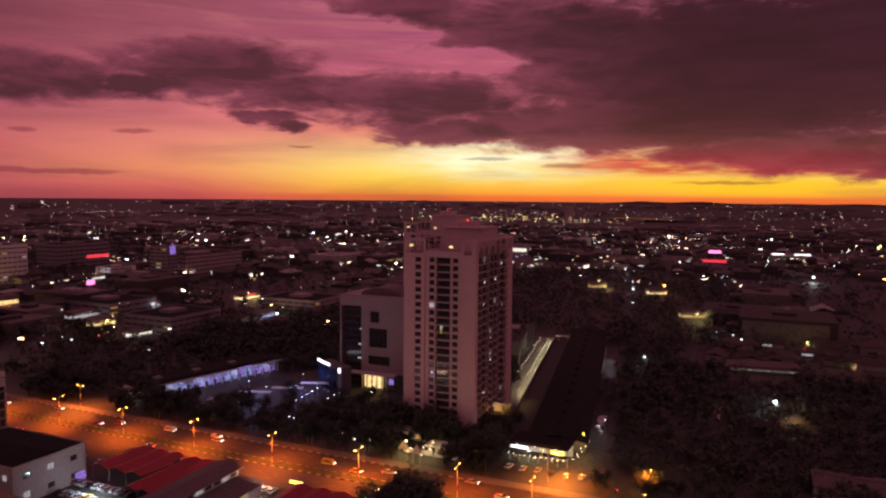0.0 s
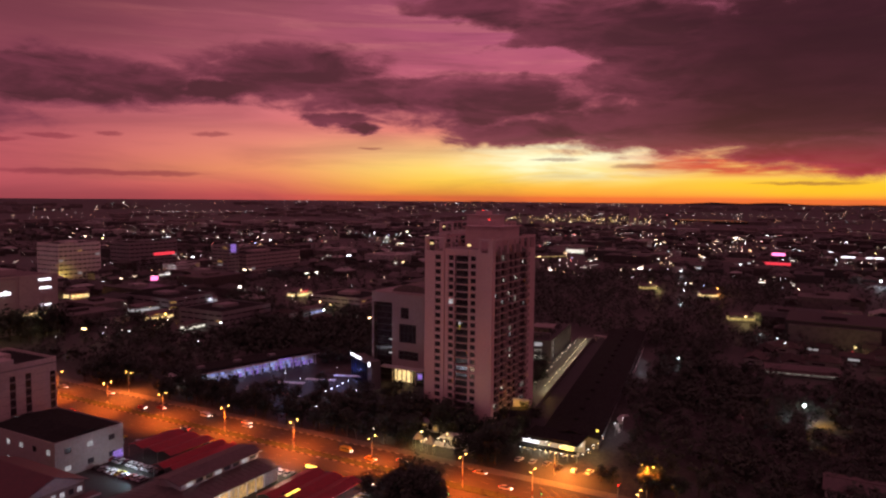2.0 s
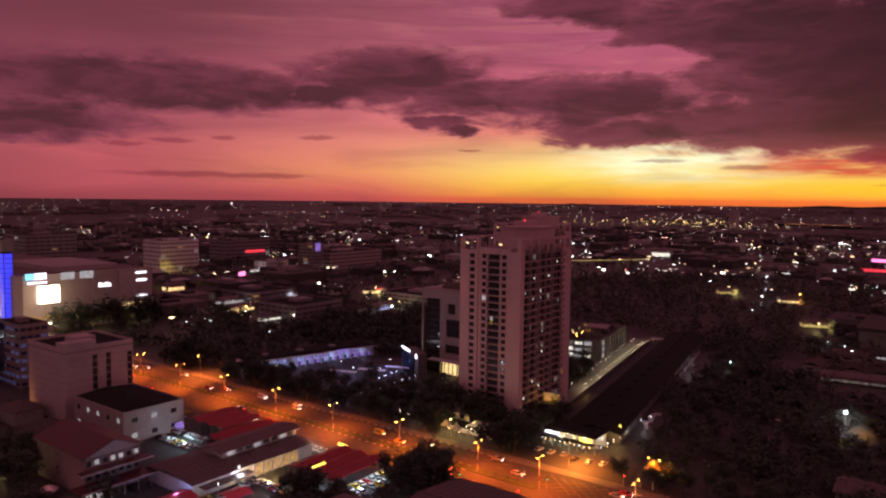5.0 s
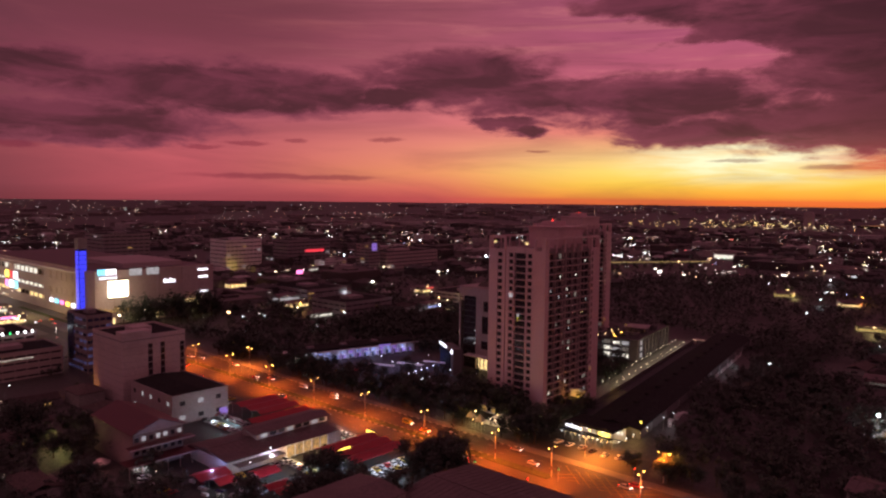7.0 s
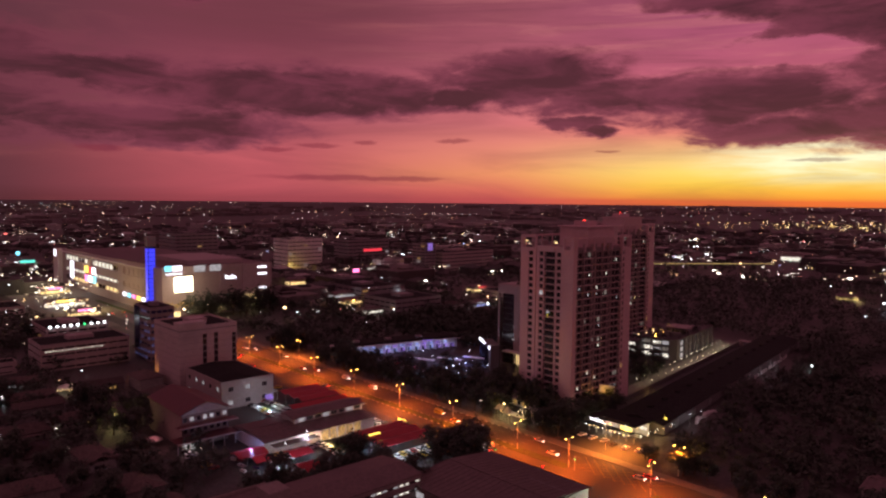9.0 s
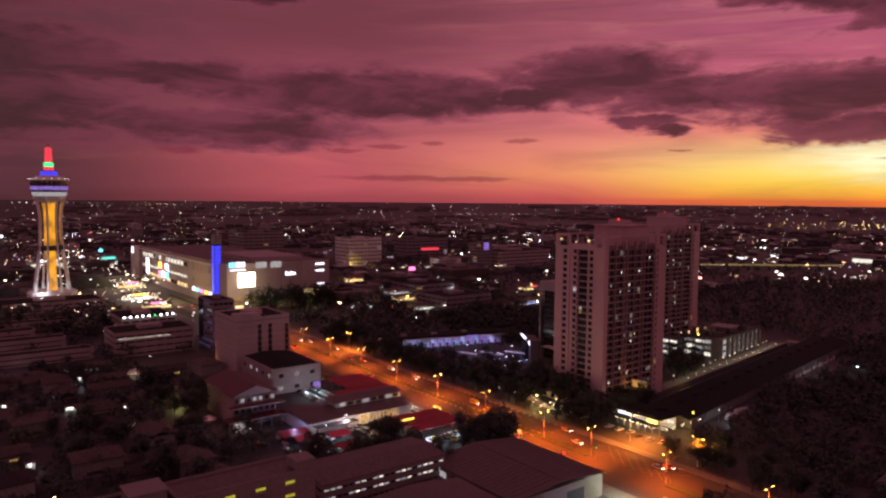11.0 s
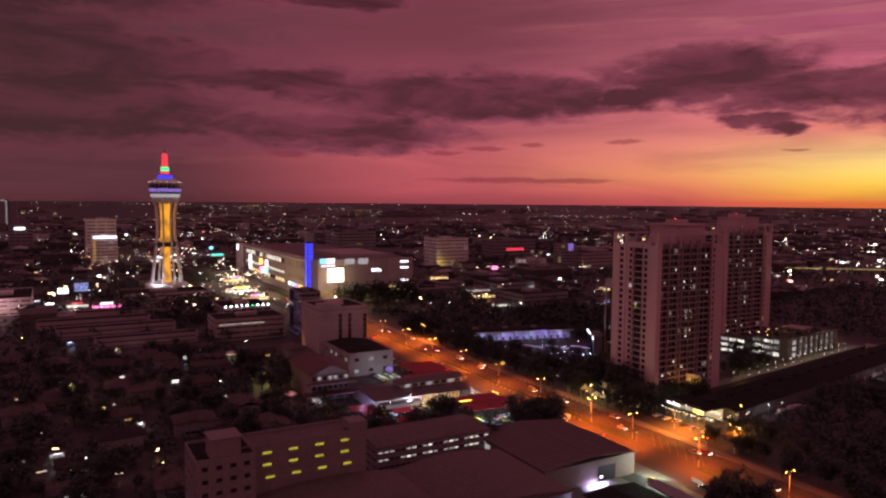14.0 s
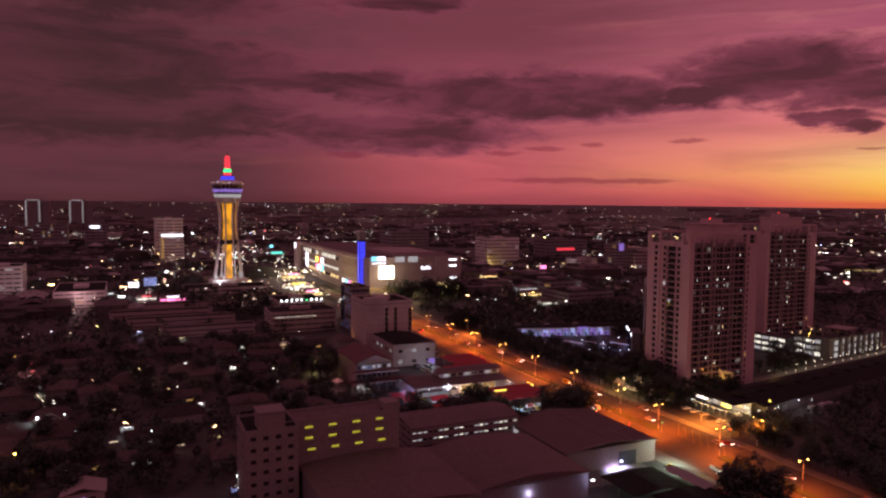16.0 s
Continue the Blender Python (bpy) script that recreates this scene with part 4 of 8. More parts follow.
# ---- long dark hall with an eating place at its road end ----
def long_hall():
    t = thing("market_hall", "very long dark sheet-roofed hall beside the lane", "hall", -66, 258, 0, rz=9)
    part("wall", Shape().box(-10.8, 10.8, 14, 252, 0, 5.2), "concrete", t)
    part("roof", Shape().gable(-11.4, 11.4, 10, 252, 5.4, 7.8, "y", 0.6), "dark_roof", t)
    for k in range(14):
        part("roof_vent", Shape().box(-0.9, 0.9, 24 + k * 16, 27 + k * 16, 7.6, 8.5), "dark_roof", t)
    for k in range(10):
        part("side_door", Shape().box(10.8, 10.95, 26 + k * 22, 30 + k * 22, 0.2, 3.2), "steel", t)
    f = thing("site_wall", "white-painted wall panels in broken run beside the hall", "wall", -66, 258, 0, rz=9)
    rw = random.Random(4)
    for k in range(13):
        u = 142 + k * 5.6
        part("wall_panel", Shape().box(12.6 + rw.uniform(-0.3, 0.3), 12.9, u, u + rw.uniform(2.5, 5.2), 0, rw.uniform(1.2, 2.6)), "white", f)
    for k in range(7):
        part("sheet_stack", Shape().box(13 + rw.uniform(0, 3), 15 + rw.uniform(0, 3), 38 + k * 4, 39.5 + k * 4 + rw.uniform(0, 1.5), 0, rw.uniform(0.5, 1.6)), "white", f)
    h = thing("eating_hall", "open-fronted eating hall with bright lamps under a low roof", "restaurant", -72, 253, 0)
    part("roof", Shape().box(-11, 12, 2, 17, 6.2, 6.7), "dark_roof", h)
    part("gable_band", Shape().box(-9, 9, 1.9, 2.1, 6.8, 7.6), "tile_roof", h)
    part("back_wall", Shape().box(-10.5, 11, 14, 14.3, 0, 6.2), "white", h)
    part("awning", Shape().box(-11, 2, -2, 2.2, 4.0, 4.25), "dark_roof", h)
    part("awning", Shape().box(2.4, 12, -1, 2.2, 4.0, 4.25), "dark_roof", h)
    for k in range(7):
        part("post", Shape().box(-10.6 + k * 3.7, -10.3 + k * 3.7, 1.6, 1.9, 0, 6.2), "steel", h)
    part("sign", Shape().box(-10, -3.5, 1.5, 1.75, 5.0, 5.8), "sign_white", h, "bright white fascia sign")
    part("sign", Shape().box(-1.5, 3.5, 1.5, 1.75, 5.0, 5.7), "room_white", h)
    part("sign", Shape().box(5.5, 10.5, 1.5, 1.75, 4.6, 5.9), "sign_yellow", h)
    part("counter", Shape().box(-9, 10, 9, 10, 0, 1.1), "white", h)
    for k in range(5):
        part("menu_board", Shape().box(-9 + k * 4, -6 + k * 4, 13.8, 13.95, 2.2, 3.6), "lit_warm" if k % 2 else "lit_white", h, "lit menu board")
    for k in range(11):
        part("front_lamp", Shape().turn([(0.16, 3.5), (0.2, 3.7), (0.1, 3.9)], 8, -10 + k * 2.1, -1.2 - (k % 2) * 0.5), "lamp_warm" if k % 4 else "lamp_white", h)
    for k in range(8):
        part("ceiling_lamp", Shape().turn([(0.35, 5.4), (0.35, 5.7)], 8, -8.5 + k * 2.5, 4 + (k % 3) * 3), "lamp_warm" if k % 3 else "lamp_white", h)
    for k in range(6):
        tb = thing("dining_table", "small square eating-hall table", "table", -81 + k * 3.6, 257.5 + (k % 2) * 3, 0.0, "dining tables")
        part("tabletop", Shape().box(-0.6, 0.6, -0.6, 0.6, 0.72, 0.77), "white", tb)
        part("pedestal", Shape().turn([(0.3, 0.0), (0.05, 0.05), (0.05, 0.72)], 8), "steel", tb)
    for k in range(9):
        part("side_lamp", Shape().turn([(0.14, 2.8), (0.14, 3.1)], 8, 13.5 + (k % 2) * 1.2, 4 + k * 3.1), "lamp_warm" if k % 2 else "lamp_white", h)


long_hall()
lamp_light("eating_hall_light", -75, 255, 4.4, 4200, (1.0, 0.85, 0.55), 0.8)
lamp_light("eating_hall_light", -64, 254.5, 4.2, 4200, (1.0, 0.7, 0.25), 0.8)
lamp_light("wall_light", -78.5, 438, 2.2, 190, (0.8, 0.85, 1.0), 0.4)
lamp_light("wall_light", -74, 412, 2.2, 190, (0.8, 0.85, 1.0), 0.4)
lamp_light("stack_light", -56.5, 300, 2.6, 110, (0.85, 0.9, 1.0), 0.4)
lamp_light("side_light", -57, 268, 4.0, 900, (1.0, 0.6, 0.2), 0.5)
down_light("forecourt_light", -60, 241, 9.5, 56000, (1.0, 0.26, 0.03))
post = thing("bollard_post", "lit banner post beside the eating hall", "banner", -59.6, 276.9, 0)
part("banner_pole", Shape().turn([(0.08, 0), (0.06, 7)], 8), "steel", post)
part("banner_sheet", Shape().box(0.1, 0.9, -0.05, 0.05, 2.5, 6.8), "sign_yellow", post)

# low pavilion and hedge wall by the road in front of the towers
def gate_house(x, y, w):
    t = thing("gate_house", "low flat-roofed gate house with warm light inside", "gate house", x, y, 0)
    part("wall", Shape().box(-w, w, 0.3, 5, 0, 3.4), "white", t)
    part("roof", Shape().box(-w - 1, w + 1, -1.2, 6, 3.4, 3.9), "white", t)
    for k in range(5):
        part("window", Shape().box(-w + 0.6 + k * w * 0.38, -w + 0.6 + k * w * 0.38 + w * 0.25, 0.18, 0.28, 0.8, 2.8), "room_warm" if k % 2 else "glass", t)
gate_house(-104, 246, 9)
gate_house(-126, 258, 7)
for x, y, top in ((-119.2, 236.8, 7.2), (-112.6, 235.0, 7.6)):
    t = thing("garden_pavilion", "tall peaked canvas pavilion lit yellow by a garden lamp", "pavilion", x, y, 0, "garden pavilions", rz=14)
    part("canvas_roof", Shape().hip(-1.6, 1.6, -1.6, 1.6, 4.8, top, 0.1, 0.06), "pale", t)
    for a in (-1.45, 1.45):
        for b in (-1.45, 1.45):
            part("pole", Shape().turn([(0.07, 0), (0.07, 4.8)], 6, a, b), "steel", t)
    part("garden_lamp", Shape().turn([(0.1, 4.2), (0.24, 4.4), (0.1, 4.6)], 8, 2.2, -2.2), "lamp_warm", t)
lamp_light("pavilion_light", -115.6, 232.6, 6.6, 1000, (1.0, 0.5, 0.06), 0.3)

# ---- near side of the road: showrooms, sheds, flats and warehouses ----
t = building("plain pale office block with two tall recessed window slots", -292, -258, 146, 177.5, 32.6, 7, 0, 0, "rosy", sides="", name="office_block", parapet=1.2)
for k, u in enumerate((-2.2, 4.0)):
    part("window_slot", Shape().box(17.02, 17.12, u - 1.1, u + 1.1, 3, 28), "glass", t)
    for j in range(7):
        part("spandrel", Shape().box(17.0, 17.2, u - 1.1, u + 1.1, 5.4 + j * 3.3, 6.0 + j * 3.3), "grey", t)
part("corner_glazing", Shape().box(17.02, 17.1, 13.0, 15.2, 2, 27), "glass", t)
for j in range(7):
    part("corner_sill", Shape().box(17.0, 17.3, 12.8, 15.5, 4.4 + j * 3.4, 5.0 + j * 3.4), "grey", t)
part("raised_parapet", Shape().box(10, 17, -15.7, -1.5, 32.6, 34.6), "rosy", t)
for j in range(8):
    part("panel_joint", Shape().box(17.0, 17.05, -15.7, 12.6, 3.9 + j * 3.3, 4.02 + j * 3.3), "dull", t)
    part("panel_joint", Shape().box(-17.0, 17.0, -15.8, -15.75, 3.9 + j * 3.3, 4.02 + j * 3.3), "dull", t)
part("cornice", Shape().box(-17.3, 17.3, -16.0, 16.0, 30.2, 30.7), "grey", t)
part("window", Shape().box(17.2, 17.25, -1.9, -1.2, 11.0, 12.0), "room_white", t)

t = building("dark blue glazed office block with pale floor bands", -358, -331, 158, 172.5, 33, 8, 5, 4, "grey", 0.5, ("room_dusk",), share=0.86, head=0.62, seed=4, dark="blue_glass", name="office_block")
part("blue_strip", Shape().box(-13.4, -4, -7.42, -7.3, 6, 32.0), "blue_glass", t)
t = building("three-storey white showroom with a dark flat roof", -252, -212, 147, 174, 13.2, 2, 5, 3, "pale", 0.5, ("room_white",), share=0.3, head=0.5, seed=9, parapet=0.5, name="showroom", framed=True, tank=False)
part("roof_sheet", Shape().gable(-19.5, 19.5, -13, 13, 12.9, 14.2, "x", 0.1), "dark_roof", t)
part("entrance_sign", Shape().box(20.1, 20.3, 9, 13, 0.6, 3.4), "room_purple", t)


def gabled_clinic():
    t = thing("gabled_hall", "three-storey brown hall with a red gabled roof and deep tiered eaves", "hall", -191, 122.5, 0)
    cols, rows = bays(-9.6, 9.6, 7, 0.6), storeys(0, 4.5, 3, 1.2, 3.0)
    part("wall", pierced(Shape(), "E", 17.0, -9.6, 9.6, 0, 13.6, cols, rows).box(-17, 16.6, -9.6, -9.2, 0, 13.6).box(-17, 16.6, 9.2, 9.6, 0, 13.6).box(-17, -16.6, -9.1, 9.1, 0, 13.6), "brown", t)
    part("core", Shape().box(-16.5, 16.3, -9.1, 9.1, 0, 13.4), "dark", t)
    windows(t, "E", 17.0, cols, rows, lambda i, j: "room_white" if (j == 2 and i in (1, 3, 4, 6)) or (j == 0 and i in (0, 2)) else None, framed=True)
    part("roof", Shape().gable(-17, 17, -9.6, 9.6, 13.6, 17.6, "x", 1.0), "red_roof", t)
    part("pediment", Shape().slab([(17.0, -9.4), (17.3, -9.4), (17.3, 9.4), (17.0, 9.4)], 13.2, 13.7).face((17.3, -9.4, 13.5), (17.3, 9.4, 13.5), (17.3, 0, 17.3)).face((17.0, 9.4, 13.5), (17.0, -9.4, 13.5), (17.0, 0, 17.3)), "pale", t)
    for out, z, half in ((20.6, 9.2, 12.4), (24.6, 4.8, 14.6)):
        part("eave", Shape().slab([(16.9, -half), (out, -half), (out, half), (16.9, half)], z - 0.3, z), "red_roof", t)
        part("eave_edge", Shape().box(out, out + 0.25, -half, half, z - 0.55, z + 0.05), "pale", t)
    for k in range(7):
        part("eave_post", Shape().box(23.8, 24.1, -14.2 + k * 4.7, -13.9 + k * 4.7, 0, 4.5), "pale", t)
    part("entrance", Shape().box(16.9, 20, -9.5, -5.5, 0.2, 3.4), "room_white", t, "bright entrance porch")


gabled_clinic()
lamp_light("porch_light", -168, 112, 2.6, 260, (1.0, 0.75, 0.75), 0.5)


def pitched(name, label, cat, x0, x1, y0, y1, eave, ridge, along, roof, wall="white", group=""):
    t = thing(name, label, cat, (x0 + x1) / 2, (y0 + y1) / 2, 0, group)
    w, d = (x1 - x0) / 2, (y1 - y0) / 2
    part("wall", Shape().box(-w, w, -d, d, 0, eave - 0.3), wall, t)
    part("roof", Shape().gable(-w, w, -d, d, eave, ridge, along, 0.8), roof, t)
    s, k = Shape(), 0
    n = int((2 * w if along == "x" else 2 * d) / 2.2)
    for k in range(n):
        f = k / n
        if along == "x":
            u = -w + 2 * w * f
            s.bar((u, -d - 0.7, eave + 0.08), (u, 0, ridge + 0.08), 0.07, 4)
            s.bar((u, d + 0.7, eave + 0.08), (u, 0, ridge + 0.08), 0.07, 4)
        else:
            u = -d + 2 * d * f
            s.bar((-w - 0.7, u, eave + 0.08), (0, u, ridge + 0.08), 0.07, 4)
            s.bar((w + 0.7, u, eave + 0.08), (0, u, ridge + 0.08), 0.07, 4)
    part("roof_seam", s, roof, t)
    part("ridge_cap", Shape().box(-w, w, -0.3, 0.3, ridge, ridge + 0.15) if along == "x" else Shape().box(-0.3, 0.3, -d, d, ridge, ridge + 0.15), roof, t)
    return t


# car workshop with a clerestory
t = pitched("workshop", "broad car workshop with a grey sheet roof and clerestory", "workshop", -172, -146, 134, 186, 5.2, 7.0, "y", "metal_roof", "rosy")
part("clerestory", Shape().box(-6, 4, -8, 26, 6.4, 8.8), "pale", t)
part("clerestory_roof", Shape().gable(-6.5, 4.5, -9, 27, 9.0, 10.2, "y", 0.6), "metal_roof", t)
for k in range(8):
    part("window", Shape().box(4.02, 4.1, -6 + k * 4, -3.2 + k * 4, 7.0, 8.3), "glass" if k % 3 else "room_white", t)
part("workshop_bay", Shape().box(13.02, 13.12, -1, 19, 0.3, 4.2), "room_warm", t, "lit workshop bays")
for k in range(6):
    part("bay_post", Shape().box(13.0, 13.5, -1.2 + k * 4, -0.8 + k * 4, 0, 4.6), "white", t)
part("side_canopy", Shape().box(13.0, 17.5, -24, -4, 3.6, 3.8), "metal_roof", t)
part("wall_lamp", Shape().turn([(0.26, 3.0), (0.26, 3.4)], 8, 13.8, -3.5), "lamp_white", t)
lamp_light("workshop_light", -139, 160, 3.6, 2600, (1.0, 0.65, 0.25), 0.6)
lamp_light("yard_light", -143.5, 151, 4.0, 1300, (0.75, 0.85, 1.0), 0.4)
for y in (169, 177, 186):
    lamp_light("canopy_light", -110.8, y, 3.4, 1300, (0.72, 0.82, 1.0), 0.4)
for x, y in ((-120.5, 161.5), (-128, 161.5), (-116, 164)):
    lamp_light("canopy_light", x, y, 3.0, 900, (0.55, 0.68, 1.0), 0.4)
lamp_light("canopy_light", -197, 164, 3.6, 2600, (0.7, 0.85, 1.0), 0.4)

# red canopies over parked cars
def canopy(label, x0, x1, y0, y1, h, group="red canopies", stripe=None):
    t = thing("car_canopy", label, "canopy", (x0 + x1) / 2, (y0 + y1) / 2, 0, group)
    w, d = (x1 - x0) / 2, (y1 - y0) / 2
    n = max(1, round(2 * w / 7))
    for k in range(n):
        a, b = -w + 2 * w * k / n, -w + 2 * w * (k + 1) / n
        part("roof_bay", Shape().gable(a + 0.05, b - 0.05, -d, d, h, h + 1.1, "y", 0.0, 0.12), "canopy_red", t)
        for y in (-d + 0.4, 0, d - 0.4):
            part("post", Shape().turn([(0.09, 0), (0.08, h)], 6, a + 0.3, y), "steel", t)
    return t


canopy("long red sheet canopy over parked cars", -211, -187, 175, 196, 4.6)
canopy("wide red ridged canopy at the roadside lot", -137, -114, 166, 192, 4.2)
canopy("narrow red canopy against the workshop wall", -186, -174, 166, 196, 4.4)
canopy("small red canopy beside the market yard", -150, -141, 121, 133, 3.0)
canopy("small red canopy over market stalls", -124, -113, 133, 142, 2.9)
canopy("low red canopy in the market yard", -138, -130, 137, 146, 3.0)
canopy("faded red canopy at the yard corner", -142, -134, 124, 131, 2.8)
t = thing("ridge_lamp", "amber strip light on the canopy ridge", "lamp", -126, 176, 5.4)
part("strip", Shape().box(-0.5, 0.5, -8, -2, -0.02, 0.16), "sign_yellow", t)
t = thing("wall_sign", "yellow roadside sign panel on posts", "sign", -139, 196, 0)
part("sign_post", Shape().box(-0.1, 0.1, -0.1, 0.1, 0, 3), "steel", t)
part("sign_panel", Shape().box(-2.6, 2.6, -0.15, 0.15, 2.4, 3.4), "sign_yellow", t)
setting("pavement", Shape().box(-210, -100, 120, 190, -0.2, 0.035), "asphalt", "asphalt yard round the workshop", "yard")
setting("pavement", Shape().box(-168, -141, 186, 196, 0.0, 0.055), "paving", "pale concrete lot by the road", "lot")
lamp_light("lot_light", -151, 190, 6.0, 3000, (1.0, 0.6, 0.4), 0.5)
lamp_light("market_light", -146, 128, 4.2, 2600, (0.35, 0.45, 1.0), 0.4)
lamp_light("market_light", -128, 133, 4.0, 3200, (0.75, 0.84, 1.0), 0.4)
lamp_light("market_light", -126, 146, 3.4, 2400, (0.5, 0.6, 1.0), 0.4)
lamp_light("lot_light", -158, 189, 5.0, 3000, (0.7, 0.8, 1.0), 0.4)
r = random.Random(21)
for k in range(9):
    st = thing("market_stall", "small market stall with a sloping awning", "stall", -149 + (k % 5) * 6 + r.uniform(-1, 1), 122 + (k // 5) * 9 + r.uniform(-2, 2), 0.04, "market stalls")
    st.rotation_euler.z = r.uniform(-0.3, 0.3)
    part("counter", Shape().box(-1.2, 1.2, -0.6, 0.4, 0, 0.9), "white", st)
    part("awning", Shape().gable(-1.5, 1.5, -1.0, 1.0, 2.2, 2.6, "x", 0.1, 0.06), r.choice(("red_roof", "grey", "blue_glass")), st)
    for a in (-1.3, 1.3):
        part("post", Shape().turn([(0.04, 0), (0.04, 2.2)], 5, a, -0.8), "steel", st)
    part("stall_lamp", Shape().box(-0.7, 0.7, -0.06, 0.06, 2.0, 2.1), r.choice(("lamp_white", "room_blue", "sign_blue", "lamp_white")), st)

# hospital-like flats with yellow lights, and the sheds before them
t = building("pale flats block with yellow-lit gallery windows", -64.5, -52, 50, 90, 26.2, 7, 3, 9, "dull", 0.0, share=0.55, head=0.52, seed=3, sides="SN", name="flats_block", roof="metal_roof", tank=False)
gal = [(-13.0, -10.4), (-5.0, -2.4), (3.2, 5.8), (11.4, 14.0)]
for z in (22.9, 19.3, 15.4):
    for k, (a, b) in enumerate(gal):
        part("gallery_window", Shape().box(6.27, 6.41, a + (0.9 if z < 19 else 0), b + (0.9 if z < 19 else 0), z + 0.2, z + 0.85), "room_yellow", t, "yellow lit gallery window")
        part("window_hood", Shape().box(6.25, 6.95, a - 0.2, b + 0.2, z - 0.45, z - 0.25), "dull", t)
part("end_tower", Shape().box(0, 6.4, 14.5, 20.2, 26.2, 28.6), "dull", t)
t = building("pale stair wing with rows of dark windows", -64, -46, 37, 53.5, 26.4, 7, 4, 4, "dull", 0.0, share=0.45, head=0.55, seed=5, name="flats_wing", tank=False)
part("water_tank_house", Shape().box(0.5, 8.4, -4.0, 4.2, 25.6, 31.2).box(0.2, 8.7, -4.3, 4.5, 31.2, 31.6), "dull", t)
t = building("long two-storey block with white-lit classroom windows", -92, -71, 102, 149, 11.4, 4, 4, 21, "dull", 0.0, share=0.84, head=0.48, seed=6, parapet=0.4, name="school_block", tank=False)
step = 11.0 / 4
classes = random.Random(14)
for j in (2, 3):
    for k, (a, b) in enumerate(bays(-23.0, 23.0, 21, 0.84)):
        if k % 4 != 3 and classes.random() < 0.85:
            part("lit_pane", Shape().box(10.3, 10.42, a + 0.15, b - 0.15, j * step + step * 0.34, j * step + step * 0.52), classes.choice(("lit_white", "room_white", "room_white")), t, "white lit classroom pane")
part("roof_sheet", Shape().gable(-10.4, 10.4, -23.4, 23.4, 11.5, 12.8, "y", 0.3), "metal_roof", t)
t = pitched("warehouse", "large brown sheet-roofed warehouse by the road", "warehouse", -76.5, -33.5, 147, 187, 8.2, 10.2, "x", "metal_roof", "cladding")
part("loading_door", Shape().box(21.52, 21.66, 3, 11, 0.2, 5.6), "dark", t)
for k in range(7):
    part("cladding_band", Shape().box(21.5, 21.6, -20, 20 if k > 4 else 2.9, 1.3 + k * 0.95, 1.42 + k * 0.95), "dull", t)
for k in range(5):
    part("window", Shape().box(-16 + k * 7, -12.6 + k * 7, -20.12, -20.02, 4.2, 6.2), "glass" if k % 2 else "room_white", t)
for k in range(4):
    part("rooflight", Shape().box(5.5 + k * 4, 8.5 + k * 4, 9.0 + 0.2, 9.8, 9.22, 9.36), "grey", t)
part("side_stair", Shape().box(10, 21, -23, -20.1, 0, 3.4), "white", t)


def barrel(label, x0, x1, y0, y1, h, up, along):
    t = thing("barrel_roofed_hall", label, "hall", (x0 + x1) / 2, (y0 + y1) / 2, 0, "barrel-roofed halls")
    w, d = (x1 - x0) / 2, (y1 - y0) / 2
    part("wall", Shape().box(-w, w, -d, d, 0, h), "grey", t)
    s, seams, n = Shape(), Shape(), 14
    for k in range(n):
        f0, f1 = k / n, (k + 1) / n
        z0, z1 = h + up * math.sin(math.pi * f0), h + up * math.sin(math.pi * f1)
        if along == "x":
            a, b = -d - 0.6 + (2 * d + 1.2) * f0, -d - 0.6 + (2 * d + 1.2) * f1
            s.face((-w - 0.6, a, z0), (w + 0.6, a, z0), (w + 0.6, b, z1), (-w - 0.6, b, z1))
            s.face((w + 0.5, a, h - 0.2), (w + 0.5, b, h - 0.2), (w + 0.5, b, z1), (w + 0.5, a, z0))
        else:
            a, b = -w - 0.6 + (2 * w + 1.2) * f0, -w - 0.6 + (2 * w + 1.2) * f1
            s.face((b, -d - 0.6, z1), (b, d + 0.6, z1), (a, d + 0.6, z0), (a, -d - 0.6, z0))
            s.face((a, -d - 0.5, h - 0.2), (b, -d - 0.5, h - 0.2), (b, -d - 0.5, z1), (a, -d - 0.5, z0))
    part("barrel_roof", s, "metal_roof", t)
    part("gutter", Shape().box(-w - 0.9, -w - 0.6, -d, d, h - 0.3, h).box(w + 0.6, w + 0.9, -d, d, h - 0.3, h), "steel", t)
    return t


barrel("broad hall with a shallow brown barrel roof", -56, -15, 103, 143, 9.0, 2.2, "x")
barrel("lower hall with a shallow brown barrel roof beside the flats", -50, -8, 55, 99, 11.5, 1.8, "x")
setting("pavement", Shape().box(-33, 20, 140, 196, -0.2, 0.045), "asphalt", "worn concrete yard beside the warehouse", "yard")
# pool of light helped by colour: ground paler than the asphalt around
setting("pavement", Shape().box(-33, -21, 148, 180, 0.0, 0.06), "paving", "pale ground patch that brightens the loading lamp's pool", "apron")
setting("pavement", Shape().box(-42, -16, 187.6, 195.6, 0.0, 0.075), "paving", "pale concrete driveway by the warehouse", "driveway")
t = thing("boundary_wall", "low pale wall between yard and road", "wall", -19, 200.6, 0)
for k in range(5):
    part("wall_panel", Shape().box(k * 2.9, k * 2.9 + 2.75, -0.12 - k * 0.16, 0.12 - k * 0.16, 0, 1.3), "white", t)
